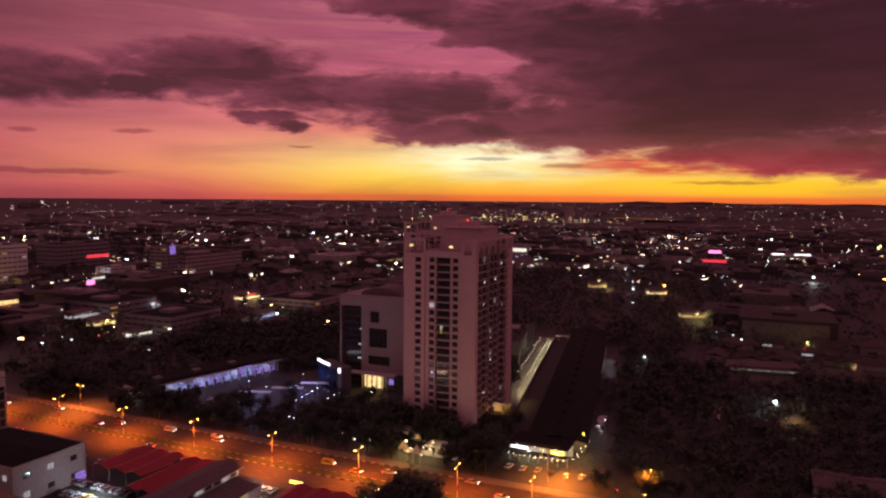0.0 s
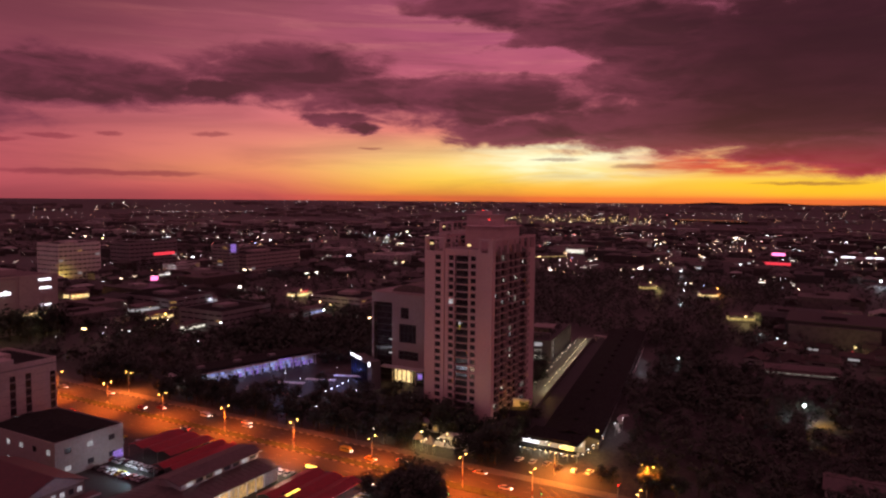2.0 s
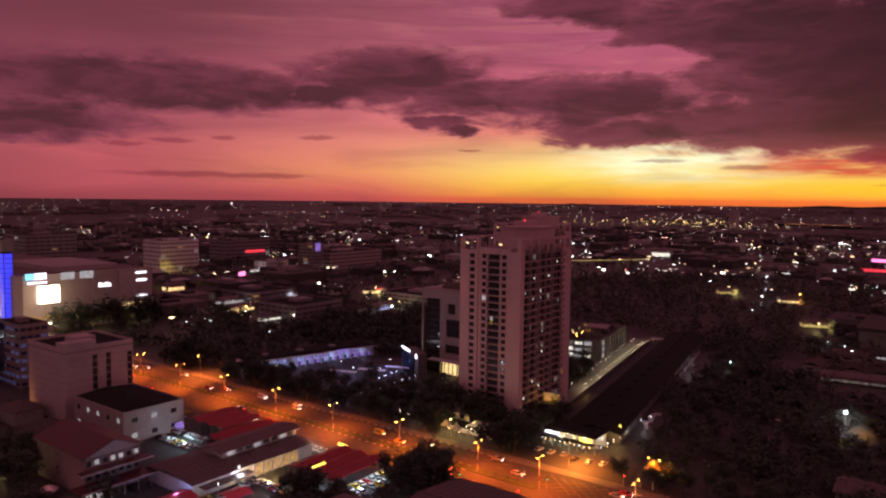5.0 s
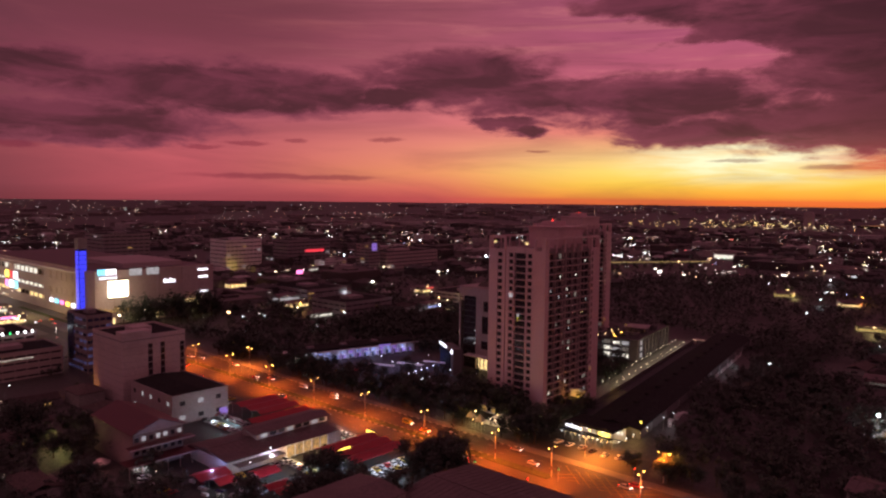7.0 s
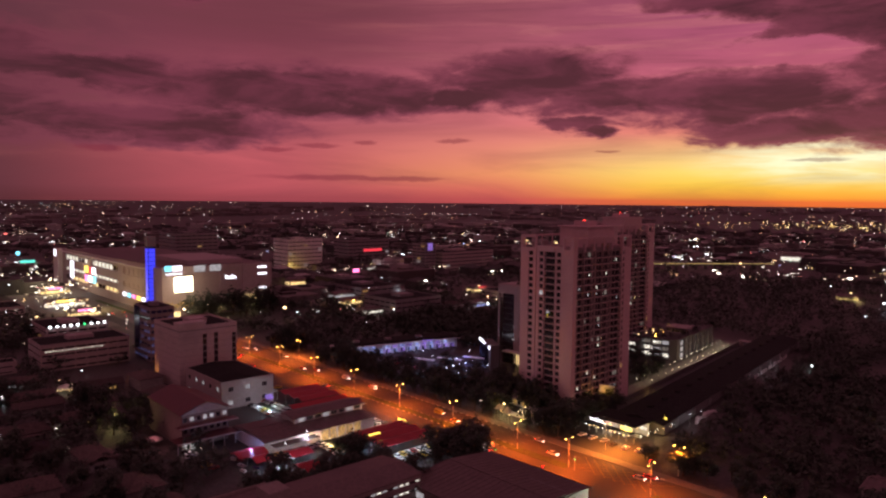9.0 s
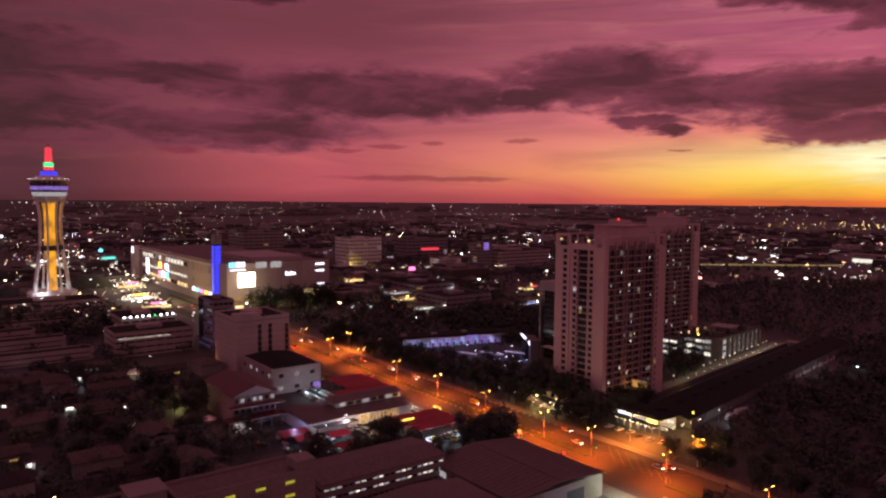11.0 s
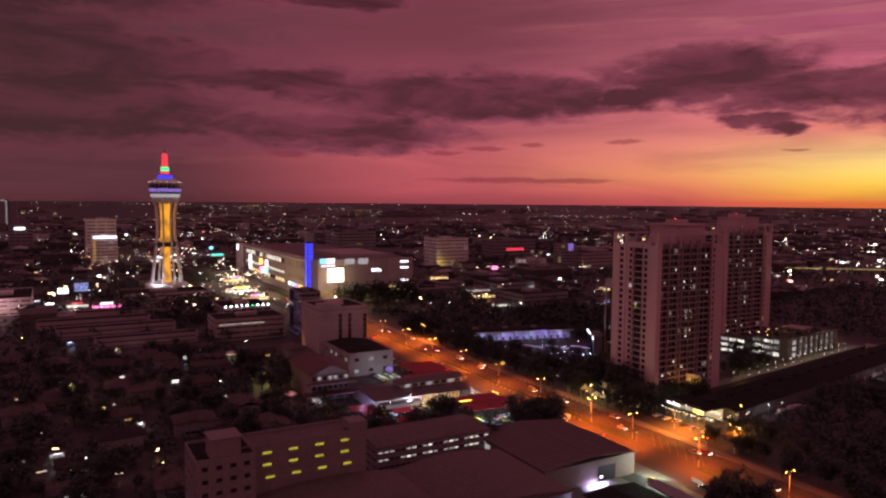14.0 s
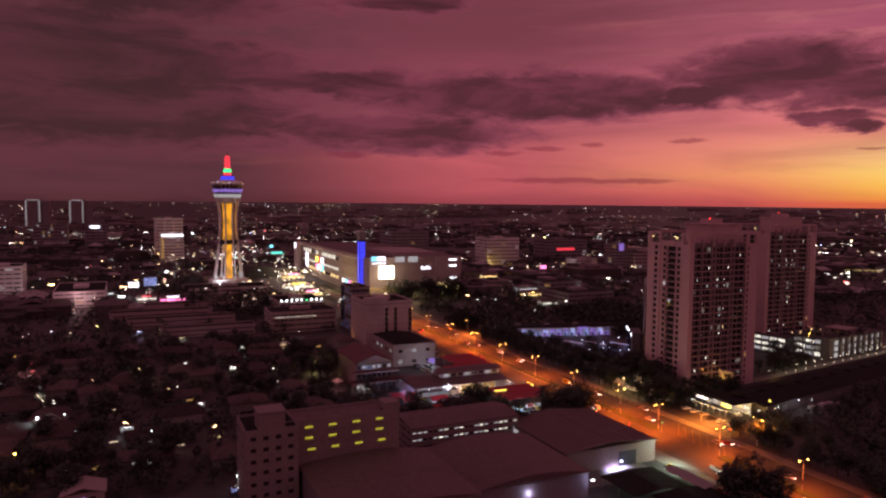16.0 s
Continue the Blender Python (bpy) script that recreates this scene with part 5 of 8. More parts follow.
for x0, x1, y0, y1, h, m in ((-20, -2, 152, 174, 4.0, "dark_roof"), (-1, 14, 158, 180, 3.6, "dark_roof"), (-17, 2, 177, 186, 3.8, "steel")):
    t = thing("yard_shelter", "open yard shelter with a flat sheet roof" if m != "steel" else "open car shelter with a pale blue-grey sheet roof", "shelter", (x0 + x1) / 2, (y0 + y1) / 2, 0, "yard shelters")
    w, d = (x1 - x0) / 2, (y1 - y0) / 2
    part("roof", Shape().gable(-w, w, -d, d, h, h + 0.9, "x", 0.3, 0.12), m, t)
    for a in (-w + 0.4, 0, w - 0.4):
        for b in (-d + 0.4, d - 0.4):
            part("post", Shape().turn([(0.08, 0), (0.08, h)], 6, a, b), "steel", t)
down_light("loading_light", -28.6, 168, 4.6, 38000, (0.6, 0.55, 1.0), 125.0, 0.3)
lamp_light("driveway_light", -26, 190, 5.0, 5500, (0.85, 1.0, 0.75), 0.4)
lamp_light("yard_light", -13, 144, 6.0, 420, (0.6, 0.6, 1.0), 0.4)
lamp_light("yard_light", -14, 120, 5.0, 500, (0.7, 0.65, 1.0), 0.4)
for x, y, z in ((-31.4, 169.5, 2.8), (-14.2, 144, 6.0)):
    t = thing("flood_lamp", "white flood lamp fixed to the wall", "flood lamp", x, y, z, "flood lamps")
    part("lamp_housing", Shape().box(-0.2, 0.25, -0.5, 0.5, 0, 0.5), "dark", t)
    part("lamp_glass", Shape().box(0.25, 0.4, -0.5, 0.5, -0.1, 0.4), "lamp_white", t)

# slab block and low shops further along the near side
t = building("long four-storey parking block with open dark decks", -372, -344, 102, 150, 15.5, 4, 5, 8, "pale", 0.0, share=0.9, head=0.45, seed=8, name="parking_block", parapet=0.6)
part("strip_light", Shape().box(14.3, 14.45, -22, 9, 11.3, 11.5), "lit_white", t, "long white strip light")
t = building("low market block with a row of white lamps on its roof", -460, -416, 122, 160, 12.5, 3, 6, 6, "pale", 0.2, share=0.8, head=0.5, seed=12, name="market_block")
for k in range(9):
    part("roof_lamp", Shape().turn([(0.5, 12.6), (0.8, 13.2), (0.5, 13.8)], 8, 22.6, -17 + k * 4.2), "sign_green" if k in (5,) else "lamp_white", t)
# plain hall in the trees beyond the road's right bend
t = pitched("shed", "long dark roadside shed among trees", "shed", 22, 60, 262, 278, 5, 6.6, "x", "metal_roof")

# ---- shopping mall ----
def mall():
    t = thing("shopping_mall", "big grey shopping mall with glowing signs and video screen", "shopping mall", -480, 222, 0)
    part("block", Shape().box(-120, -0.6, 4.6, 98, 0, 40.5), "mall_grey", t)
    part("roof_sheet", Shape().box(-119.5, -0.8, 5, 97.5, 40.5, 40.75), "metal_roof", t)
    part("corner_block", Shape().box(-20, -0.6, 0.2, 4.4, 0, 40.5), "pale", t)
    part("wall", pierced(Shape(), "E", 0, 0, 98.5, 0, 41.5, [(0.6, 20), (56, 70)], [(38.2, 40.6)], 0.6), "mall_grey", t)
    part("wall_panel", Shape().box(0.0, 0.5, 50, 68, 17, 39), "pale", t, "pale pink cladding panel")
    part("wall_panel", Shape().box(0.0, 0.5, 14, 48, 9, 36), "pale", t)
    part("wall_panel", Shape().box(0.0, 0.5, 70, 97, 18, 41), "mall_grey", t)
    part("video_screen", Shape().box(0.6, 1.0, 9.6, 24.8, 20.6, 33.4), "sign_cream", t, "blazing cream-white video screen")
    part("screen_frame", Shape().box(0.5, 0.9, 8.8, 25.6, 19.8, 20.6), "dark", t)
    part("screen_frame", Shape().box(0.5, 0.9, 8.8, 25.6, 33.4, 34.2), "dark", t)
    # the name in big letters is drawn as plain bars
    for k in range(7):
        part("letter_bar", Shape().box(0.6, 1.0, 2.0 + k * 2.1, 3.1 + k * 2.1, 38.4, 42.8), "sign_cyan" if k < 3 else "sign_white", t)
    for k in range(8):
        part("letter_bar", Shape().box(0.6, 0.9, 3.0 + k * 1.75, 3.8 + k * 1.75, 35.2, 36.6), "sign_white", t)
    part("lit_strip", Shape().box(0.6, 0.8, 26, 36, 36.6, 42), "room_white", t)
    part("lit_strip", Shape().box(0.6, 0.8, 40, 50, 36.6, 42), "room_white", t)
    for k in range(4):
        part("letter_bar", Shape().box(0.6, 0.9, 54 + k * 2.6, 55.8 + k * 2.6, 29, 32 - (k % 2)), "sign_white", t)
    for a, b, z in ((84, 93, 37.0), (84.5, 93, 31.0), (85, 93, 18.5)):
        part("lit_panel", Shape().box(0.6, 0.85, a, b, z, z + 1.3), "sign_white", t)
    for k in range(5):
        part("shop_window", Shape().box(0.6, 0.8, 71 + k * 5, 75.4 + k * 5, 9.6, 14.0), "shop_bright", t)
    for k in range(6):
        part("shop_window", Shape().box(0.6, 0.8, 0.5 + k * 4.4, 4.2 + k * 4.4, 8 + (k % 2), 13 - (k % 3)), "room_warm", t)
    part("entrance", Shape().box(0.6, 1.4, 7, 14, 0.4, 4.6), "shop_bright", t)
    part("roof_plant", Shape().box(-100, -20, 30, 80, 40.5, 44.5), "mall_grey", t)
    # the long wing
    w = thing("mall_wing", "long mall wing with bright glazed galleries and shop signs", "shopping mall", -500, 226, 0)
    part("block", Shape().box(-290, 0, 1.2, 96, 0, 38), "mall_grey", w)
    part("roof_sheet", Shape().box(-289, -1, 3.2, 95, 38.0, 38.25), "metal_roof", w)
    for a, b in ((-290, -186), (-186, -94), (-94, 0)):
        c, e = max(a + 9, -272), b - 6
        for u0, u1 in ((a, c), (e, b)):
            part("pier", solid(Shape(), "S", 0, u0, u1, 0, 40, 1.0), "mall_grey", w)
        for z0, z1 in ((0, 7), (12.5, 16.5), (21, 28), (34.5, 40)):
            part("wall_band", solid(Shape(), "S", 0, c, e, z0, z1, 1.0), "mall_grey", w)
    for z, h, m in ((28, 6.5, "lit_white"), (16.5, 4.5, "lit_white"), (7, 5.5, "lit_warm")):
        for k in range(12):
            part("gallery_glass", Shape().box(-272 + k * 22.4, -250.4 + k * 22.4, 1.0, 1.15, z + 0.9, z + h - 1.2), m if (k * 7 + int(z)) % 5 != 2 else "glass", w)
    for k in range(24):
        part("gallery_post", Shape().box(-272.4 + k * 11.2, -272 + k * 11.2, 0.2, 0.9, 4, 36), "mall_grey", w)
    part("roof_edge", Shape().box(-292, 0, -2, 3, 36.5, 37.6), "white", w)
    part("pylon", Shape().box(-304, -286, -5, 6, 0, 39), "white", w)
    part("pylon_sign", Shape().box(-299, -292, -5.5, -5.0, 31, 38), "sign_white", w)
    for k, m in enumerate(("sign_yellow", "sign_red", "sign_white", "sign_pink", "sign_white", "sign_cyan")):
        part("shop_sign", Shape().box(-200 + (k % 3) * 12, -190 + (k % 3) * 12, -0.9, -0.5, 20 - (k // 3) * 9, 26.5 - (k // 3) * 9), m, w)
    part("shop_sign", Shape().box(-252, -242, -0.9, -0.5, 10, 28), "sign_white", w)
    for k in range(6):
        part("shop_sign", Shape().box(-84 + k * 12, -77 + k * 12, -0.9, -0.5, 8, 11), ("sign_white", "sign_cyan", "sign_pink", "sign_yellow", "sign_white", "sign_red")[k], w)
    p = thing("sign_tower", "slim sign tower washed in deep blue light", "sign tower", -505, 222, 0)
    part("shaft", Shape().box(-3, 3, -3, 3, 0, 64), "blue_glass", p)
    for k in range(14):
        part("light_band", Shape().box(3.0, 3.3, -2.6, 2.6, 6 + k * 3.6, 9.2 + k * 3.6), "sign_blue", p)
        part("light_band", Shape().box(-2.6, 2.6, -3.3, -3.0, 6 + k * 3.6, 9.2 + k * 3.6), "sign_blue", p)
    part("cap", Shape().box(-3.5, 3.5, -3.5, 3.5, 57.5, 66), "grey", p)


mall()
lamp_light("screen_light", -466, 236, 26, 9000, (1.0, 0.8, 0.5), 4.0)
for y in (238, 262, 290):
    lamp_light("forecourt_light", -460, y, 7, 2400, (1.0, 0.7, 0.38), 2.0)
lamp_light("forecourt_light", -455, 205, 12, 9000, (1.0, 0.62, 0.35), 3.0)
lamp_light("forecourt_light", -560, 190, 12, 22000, (1.0, 0.72, 0.25), 3.0)
lamp_light("forecourt_light", -700, 190, 12, 24000, (1.0, 0.8, 0.5), 3.0)


# ---- telecommunications tower ----
def telecom_tower():
    t = thing("telecom_tower", "tall flared telecommunications tower lit amber, blue and red", "tower", -662, 114.4, 0)
    n = 8
    # outer ribs lean in to the waist and flare out under the pod
    prof = [(16.5, 6.0), (13.6, 26.0), (10.8, 46.0), (9.6, 62.0), (9.4, 76.0), (10.6, 88.0), (13.6, 98.0)]
    for k in range(n):
        a = 2 * math.pi * (k + 0.5) / n
        s = Shape()
        for (r0, z0), (r1, z1) in zip(prof, prof[1:]):
            s.bar((r0 * math.cos(a), r0 * math.sin(a), z0), (r1 * math.cos(a), r1 * math.sin(a), z1), 1.05, 8)
        part("rib", s, "white", t)
    part("shaft", Shape().turn([(4.5, 0), (4.5, 46)], 20), M_SHAFT, t, "central shaft glowing amber in place of floodlight")
    part("shaft", Shape().turn([(5.8, 50), (5.3, 62), (5.4, 84), (7.0, 92)], 20), M_SHAFT, t)
    part("ring_beam", Shape().turn([(10.6, 46), (11.2, 47), (11.2, 50), (10.4, 51)], 24), "dark", t)
    part("podium", Shape().turn([(22, 0), (22, 6), (19, 7.2)], 24), "white", t)
    # glowing cones added to imitate floodlight on the rib feet
    for k in range(n):
        a = 2 * math.pi * (k + 0.5) / n
        part("base_glow", Shape().turn([(1.5, 7.3), (0.9, 16)], 6, 15.2 * math.cos(a), 15.2 * math.sin(a)), "room_white", t)
    part("pod_floor", Shape().turn([(10.6, 93.5), (13.4, 98.2), (14.6, 102.6)], 32), "white", t)
    part("white_ring", Shape().turn([(13.9, 98.6), (14.9, 100.4), (15.1, 102.2)], 32, cap=False), "room_white", t)
    part("neck", Shape().turn([(14.2, 102.6), (15.2, 104.4)], 32), "dark", t)
    part("light_ring", Shape().turn([(15.4, 104.4), (16.3, 106.0), (16.3, 108.0)], 32, cap=False), "room_purple", t, "violet light ring")
    part("gallery", Shape().turn([(15.6, 108.0), (16.8, 110.0), (16.8, 113.4)], 32), "glass", t)
    for k in range(24):
        a = 2 * math.pi * k / 24
        part("gallery_post", Shape().bar((16.0 * math.cos(a), 16.0 * math.sin(a), 108.2), (17.1 * math.cos(a), 17.1 * math.sin(a), 113.5), 0.22, 5), "white", t)
    part("gallery_roof", Shape().turn([(18.0, 113.4), (18.2, 114.6), (13.0, 116.4)], 32), "white", t)
    for k in range(16):
        a = 2 * math.pi * k / 16
        part("gallery_lamp", Shape().turn([(0.4, 114.6), (0.4, 115.3)], 6, 16.9 * math.cos(a), 16.9 * math.sin(a)), "lamp_warm" if k % 2 else "lamp_white", t)
    part("crown", Shape().turn([(12.4, 116.4), (11.6, 117.6), (7.0, 118.6)], 24), "white", t)
    # drums and mast glow by themselves; their floodlight is put in as emission
    part("crown_light", Shape().turn([(7.6, 118.6), (7.2, 122.4)], 24), "sign_blue", t, "drum glowing blue in place of floodlight")
    part("crown_collar", Shape().turn([(6.2, 122.4), (6.2, 123.2)], 20), "dark", t)
    part("crown_light", Shape().turn([(4.6, 123.2), (4.4, 126.6)], 20), "sign_red", t, "drum glowing red in place of floodlight")
    part("crown_light", Shape().turn([(4.3, 127.0), (4.1, 130.8)], 20), "sign_green", t, "drum glowing green in place of floodlight")
    part("mast", Shape().turn([(3.5, 131.2), (3.2, 138.0), (2.9, 144.6), (0.9, 145.8)], 12), "sign_red", t, "lattice mast glowing red in place of floodlight")
    part("spike", Shape().turn([(0.5, 145.8), (0.15, 150.0)], 8), "dark", t)


# the shaft itself glows, standing in for amber floodlight on it
M_SHAFT = glowing("amber_shaft_glow", (1.0, 0.4, 0.015, 1), 0.85)
n = Nodes(M_SHAFT.node_tree)
n.put(M_SHAFT.node_tree.nodes["Principled BSDF"].inputs["Emission Strength"], n.step(n.noise(n.add("ShaderNodeNewGeometry").outputs["Position"], 0.09, 3.0)[0], 0.35, 0.65, 0.4, 1.1))
telecom_tower()
lamp_light("tower_base_light", -640, 100, 10, 9000, (0.9, 0.9, 1.0), 2.0)

# ---- mid-distance blocks ----
MID = [
    ("pale six-storey hotel with warm floodlit base", -790, -750, 494, 547, 43, 8, 7, 9, "white", 0.06, 2),
    ("grey flat-roofed office block beyond the mall", -960, -900, 400, 464, 47, 9, 6, 8, "grey", 0.04, 3),
    ("narrow block with a coloured sign and lit floors", -650, -624, 628, 647, 39, 9, 3, 3, "grey", 0.1, 4),
    ("long low government block with strip windows", -680, -624, 660, 760, 26, 5, 8, 14, "pale", 0.03, 5),
    ("low white showroom with a bright ground floor", -720, -696, 612, 650, 13, 3, 5, 6, "white", 0.25, 6),
    ("wide grey slab block beyond the hotel", -860, -820, 640, 720, 34, 6, 6, 10, "grey", 0.02, 7),
    ("cream hotel block with an amber-lit stair edge", -1000, -965, 57, 90, 43, 9, 5, 6, "white", 0.05, 8),
    ("white slab office block behind the hotel", -1100, -1060, 54, 96, 64, 12, 5, 3, "white", 0.02, 9),
    ("four-storey slab with open galleries", -605, -530, -52, -10, 14.5, 4, 9, 5, "white", 0.05, 10),
    ("white six-storey flats beside the street", -690, -650, -125, -88, 28, 6, 6, 5, "white", 0.06, 11),
    ("grey long hospital block with few lit rooms", -1360, -1300, -140, -86, 49, 8, 6, 12, "grey", 0.16, 12),
    ("grey slab block with a white roof sign", -1350, -1300, -57, -20, 47, 8, 5, 4, "grey", 0.05, 17),
    ("low terrace with lit eaves", -600, -560, 60, 140, 9, 2, 6, 10, "pale", 0.1, 13),
    ("brown long low office behind trees", -420, -375, 380, 432, 13, 3, 6, 8, "grey", 0.02, 14),
    ("red-roofed school wing behind the office", -392, -335, 500, 545, 12, 3, 8, 6, "pale", 0.05, 15),
    ("wide low warehouse store with a white front", -545, -480, 420, 470, 10, 2, 6, 6, "grey", 0.1, 16),
]
for label, x0, x1, y0, y1, h, fl, so, ea, wall, lit, seed in MID:
    building(label, x0, x1, y0, y1, h, fl, so, ea, wall, lit, name="town_block", category="building", seed=seed, sides="SE" if y0 > 0 else "NE", group="town blocks", join=True, share=0.82, head=0.46)


for x0, x1, y0, y1, h, seed in ((-446, -430, -6, 70, 8.0, 31), (-412, -398, 6, 84, 7.2, 32), (-364, -352, 28, 92, 7.0, 33), (-470, -456, 20, 96, 9.5, 34)):
    building("long low terrace with a flat pale-edged roof", x0, x1, y0, y1, h, 2, 1, 1, "pale", 0.0, name="terrace", category="terrace", seed=seed, sides="SE", group="terraces", share=0.95, head=0.4, tank=False)


def panel(name, label, cat, x, y, z, w, h, mat, rz=90.0, mast=True):
    """A lit sign on a mast or a wall, facing the viewer's side."""
    t = thing(name, label, cat, x, y, 0 if mast else z, rz=rz)
    zz = z if mast else 0
    part("sign_box", Shape().box(-w / 2, w / 2, -0.4, 0.4, zz, zz + h), mat, t)
    if mast:
        part("mast", Shape().turn([(0.4, 0), (0.3, zz)], 8), "steel", t)
    return t


panel("roof_sign", "violet lit sign on a narrow block", "sign", -623.4, 637, 30, 8, 10, "room_purple", mast=False)
panel("roof_sign", "red lit sign over a row of shops", "sign", -690, 590, 27, 30, 3.5, "sign_red")
panel("roof_sign", "crimson roof sign over a dark store", "sign", -54, 1168, 17, 18, 4, "sign_pink", 0)
panel("lit_store", "long red lit store front", "shop", -56, 1165, 3, 38, 4, "sign_red", 0)
panel("lit_depot", "long white lit depot front", "shop", 57, 1298, 6, 58, 5, "sign_white", 0)
panel("billboard", "small pink billboard over a street", "billboard", -560, 470, 16, 8, 4, "sign_pink")
# two glowing panels added in place of a cluster of street lights
panel("billboard", "white glowing panel in place of street lights", "billboard", -590, 14, 9, 9, 5, "sign_white")
panel("billboard", "blue-white glowing panel in place of street lights", "billboard", -610, 30, 8, 12, 8, "room_blue")
panel("roof_sign", "white roof sign on a grey block", "sign", -1298, -40, 40, 16, 4, "sign_white", mast=False)
panel("roof_sign", "red and white sign band on the hotel", "sign", -964, 74, 40, 30, 3, "sign_white", mast=False)
panel("stair_light", "amber-lit stair edge of the hotel", "light", -964, 60, 6, 2, 34, "room_warm", mast=False)
# fill added over the hotel to brighten the slab face behind it
lamp_light("roof_light", -985, 74, 52, 5000, (1.0, 0.9, 0.95), 1.0)
lamp_light("hotel_light", -948, 60, 6, 1100, (1.0, 0.6, 0.2), 2.0)
# floodlit wall of the hotel
lamp_light("hotel_light", -744, 494, 3, 5000, (1.0, 0.75, 0.1), 2.0)
# fill light added to brighten the blocks; no lamp stands here
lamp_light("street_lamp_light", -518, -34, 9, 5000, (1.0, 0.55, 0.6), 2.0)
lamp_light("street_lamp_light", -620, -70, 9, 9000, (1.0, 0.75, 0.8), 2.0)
lamp_light("junction_light", -980, 100, 9, 14000, (1.0, 0.5, 0.12), 3.0)



# lit places kept in sight of the camera's path
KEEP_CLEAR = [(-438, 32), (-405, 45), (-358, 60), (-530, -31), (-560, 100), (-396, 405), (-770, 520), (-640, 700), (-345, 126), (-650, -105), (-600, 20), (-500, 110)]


# lit shops, filling stations and yards among the dark roofs
def lit_shop(x, y, w, d, h, front, label, watts=0, colour=(1, 1, 1), rz=0.0, sign=None, wall="pale"):
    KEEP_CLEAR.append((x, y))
    t = thing("lit_shop", label, "shop", x, y, rise(x, y), "lit shops", rz)
    part("wall", Shape().box(-w, w, -d, d, 0, h), wall, t)
    part("roof", Shape().gable(-w, w, -d, d, h, h + 1.2, "y", 0.6), "metal_roof", t)
    n = max(2, int(d / 2.2))
    for k in range(n):
        a = -d + 0.4 + k * (2 * d - 0.8) / n
        part("shop_front", Shape().box(w + 0.02, w + 0.12, a, a + (2 * d - 0.8) / n - 0.5, 0.8, h * 0.5), front, t)
    part("awning", Shape().box(w, w + 3.2, -d, d, h * 0.7, h * 0.7 + 0.2), "metal_roof", t)
    part("side_front", Shape().box(-w * 0.3, w * 0.8, -d - 0.12, -d - 0.02, 0.5, h * 0.55), front, t)
    if sign:
        part("sign_board", Shape().box(w + 0.1, w + 0.4, -d * 0.5, d * 0.4, h * 0.78, h * 1.08), sign, t)
    if watts:
        lamp_light("shop_light", x + w + 5, y - 3, rise(x, y) + 3.4, watts * 0.6, colour, 0.8)


WHITE_L, YELLOW_L, ORANGE_L = (0.85, 0.92, 1.0), (1.0, 0.8, 0.3), (1.0, 0.4, 0.08)
lit_shop(-616, 424, 8, 10, 8, "lit_warm", "corner shop with an orange-lit front", 3200, ORANGE_L)
lit_shop(-626, 489, 7, 12, 5, "lit_white", "filling station with a white-lit forecourt", 4200, (1.0, 0.85, 0.6))
lit_shop(-510, 449, 5, 8, 6, "lit_white", "small shop with two white lamps", 1200, WHITE_L)
lit_shop(-500, 408, 8, 12, 5, "room_white", "low workshop with a pale blue-lit yard", 1400, WHITE_L)
lit_shop(-456, 388, 7, 11, 5, "lit_warm", "eating place with a warm-lit yard", 1500, YELLOW_L)
lit_shop(-490, 470, 6, 9, 5, "room_white", "shed with a white-lit door", 1500, WHITE_L)
lit_shop(-398, 372, 5, 9, 4.6, "lit_white", "low annex with a bright white front", 300, (0.8, 1.0, 0.85))
lit_shop(-450, 552, 9, 12, 5, "lit_warm", "roadside restaurant with red sign and warm-lit lot", 5200, YELLOW_L, sign="sign_red")
lit_shop(-368, 474, 6, 9, 5, "room_blue", "shop with a blue-white front", 1800, (0.7, 0.75, 1.0))
lit_shop(-706, 606, 5, 16, 4.5, "lit_white", "row of white-lit shops before the showroom", 3200, WHITE_L)
lit_shop(-812, 535, 6, 10, 5, "lit_warm", "forecourt building glowing yellow below the hotel", 4000, YELLOW_L)
lit_shop(-404, 1275, 30, 22, 12, "lit_white", "big store with a white-lit yard", 16000, (1.0, 0.9, 0.7))
lit_shop(-192, 1180, 14, 28, 6, "lit_white", "row of white-lit warehouses", 6000, WHITE_L, 80)
lit_shop(-115, 1216, 10, 22, 6, "lit_white", "pair of white-lit loading sheds", 6000, WHITE_L, 80)
lit_shop(-160, 800, 7, 9, 5, "room_gold", "house with yellow-lit trees round it", 3600, YELLOW_L, -60)
lit_shop(-92, 770, 7, 9, 5, "lit_warm", "house with an amber-lit porch", 2800, ORANGE_L, -60)
lit_shop(-46, 634, 7, 10, 5, "room_gold", "bungalow with a yellow-lit wall", 1500, YELLOW_L, -70)
lit_shop(17, 690, 6, 10, 4.5, "room_white", "bungalow under white string lamps", 1100, WHITE_L, -80)
lit_shop(34, 696, 6, 8, 5, "room_gold", "bungalow with a yellow-lit garden wall", 1300, YELLOW_L, -80)
lit_shop(7, 453, 7, 19, 3.6, "room_dim", "long low shed with a pale roof edge", 0, WHITE_L, -82)
lit_shop(-545, 48, 6, 12, 5, "sign_pink", "street shop with a crimson-lit front", 2600, (1.0, 0.25, 0.35), sign="sign_white")
lit_shop(-560, 25, 7, 9, 5, "lit_white", "street shop with white and red lamps", 3000, (1.0, 0.7, 0.7), sign="sign_red")
lit_shop(-600, 72, 6, 10, 5, "lit_white", "street shop with a white-lit door", 2400, WHITE_L)
lit_shop(-985, 232, 10, 20, 12, "lit_white", "shop block under a cyan-green neon sign", 12000, (0.3, 1.0, 0.8), sign="sign_teal")
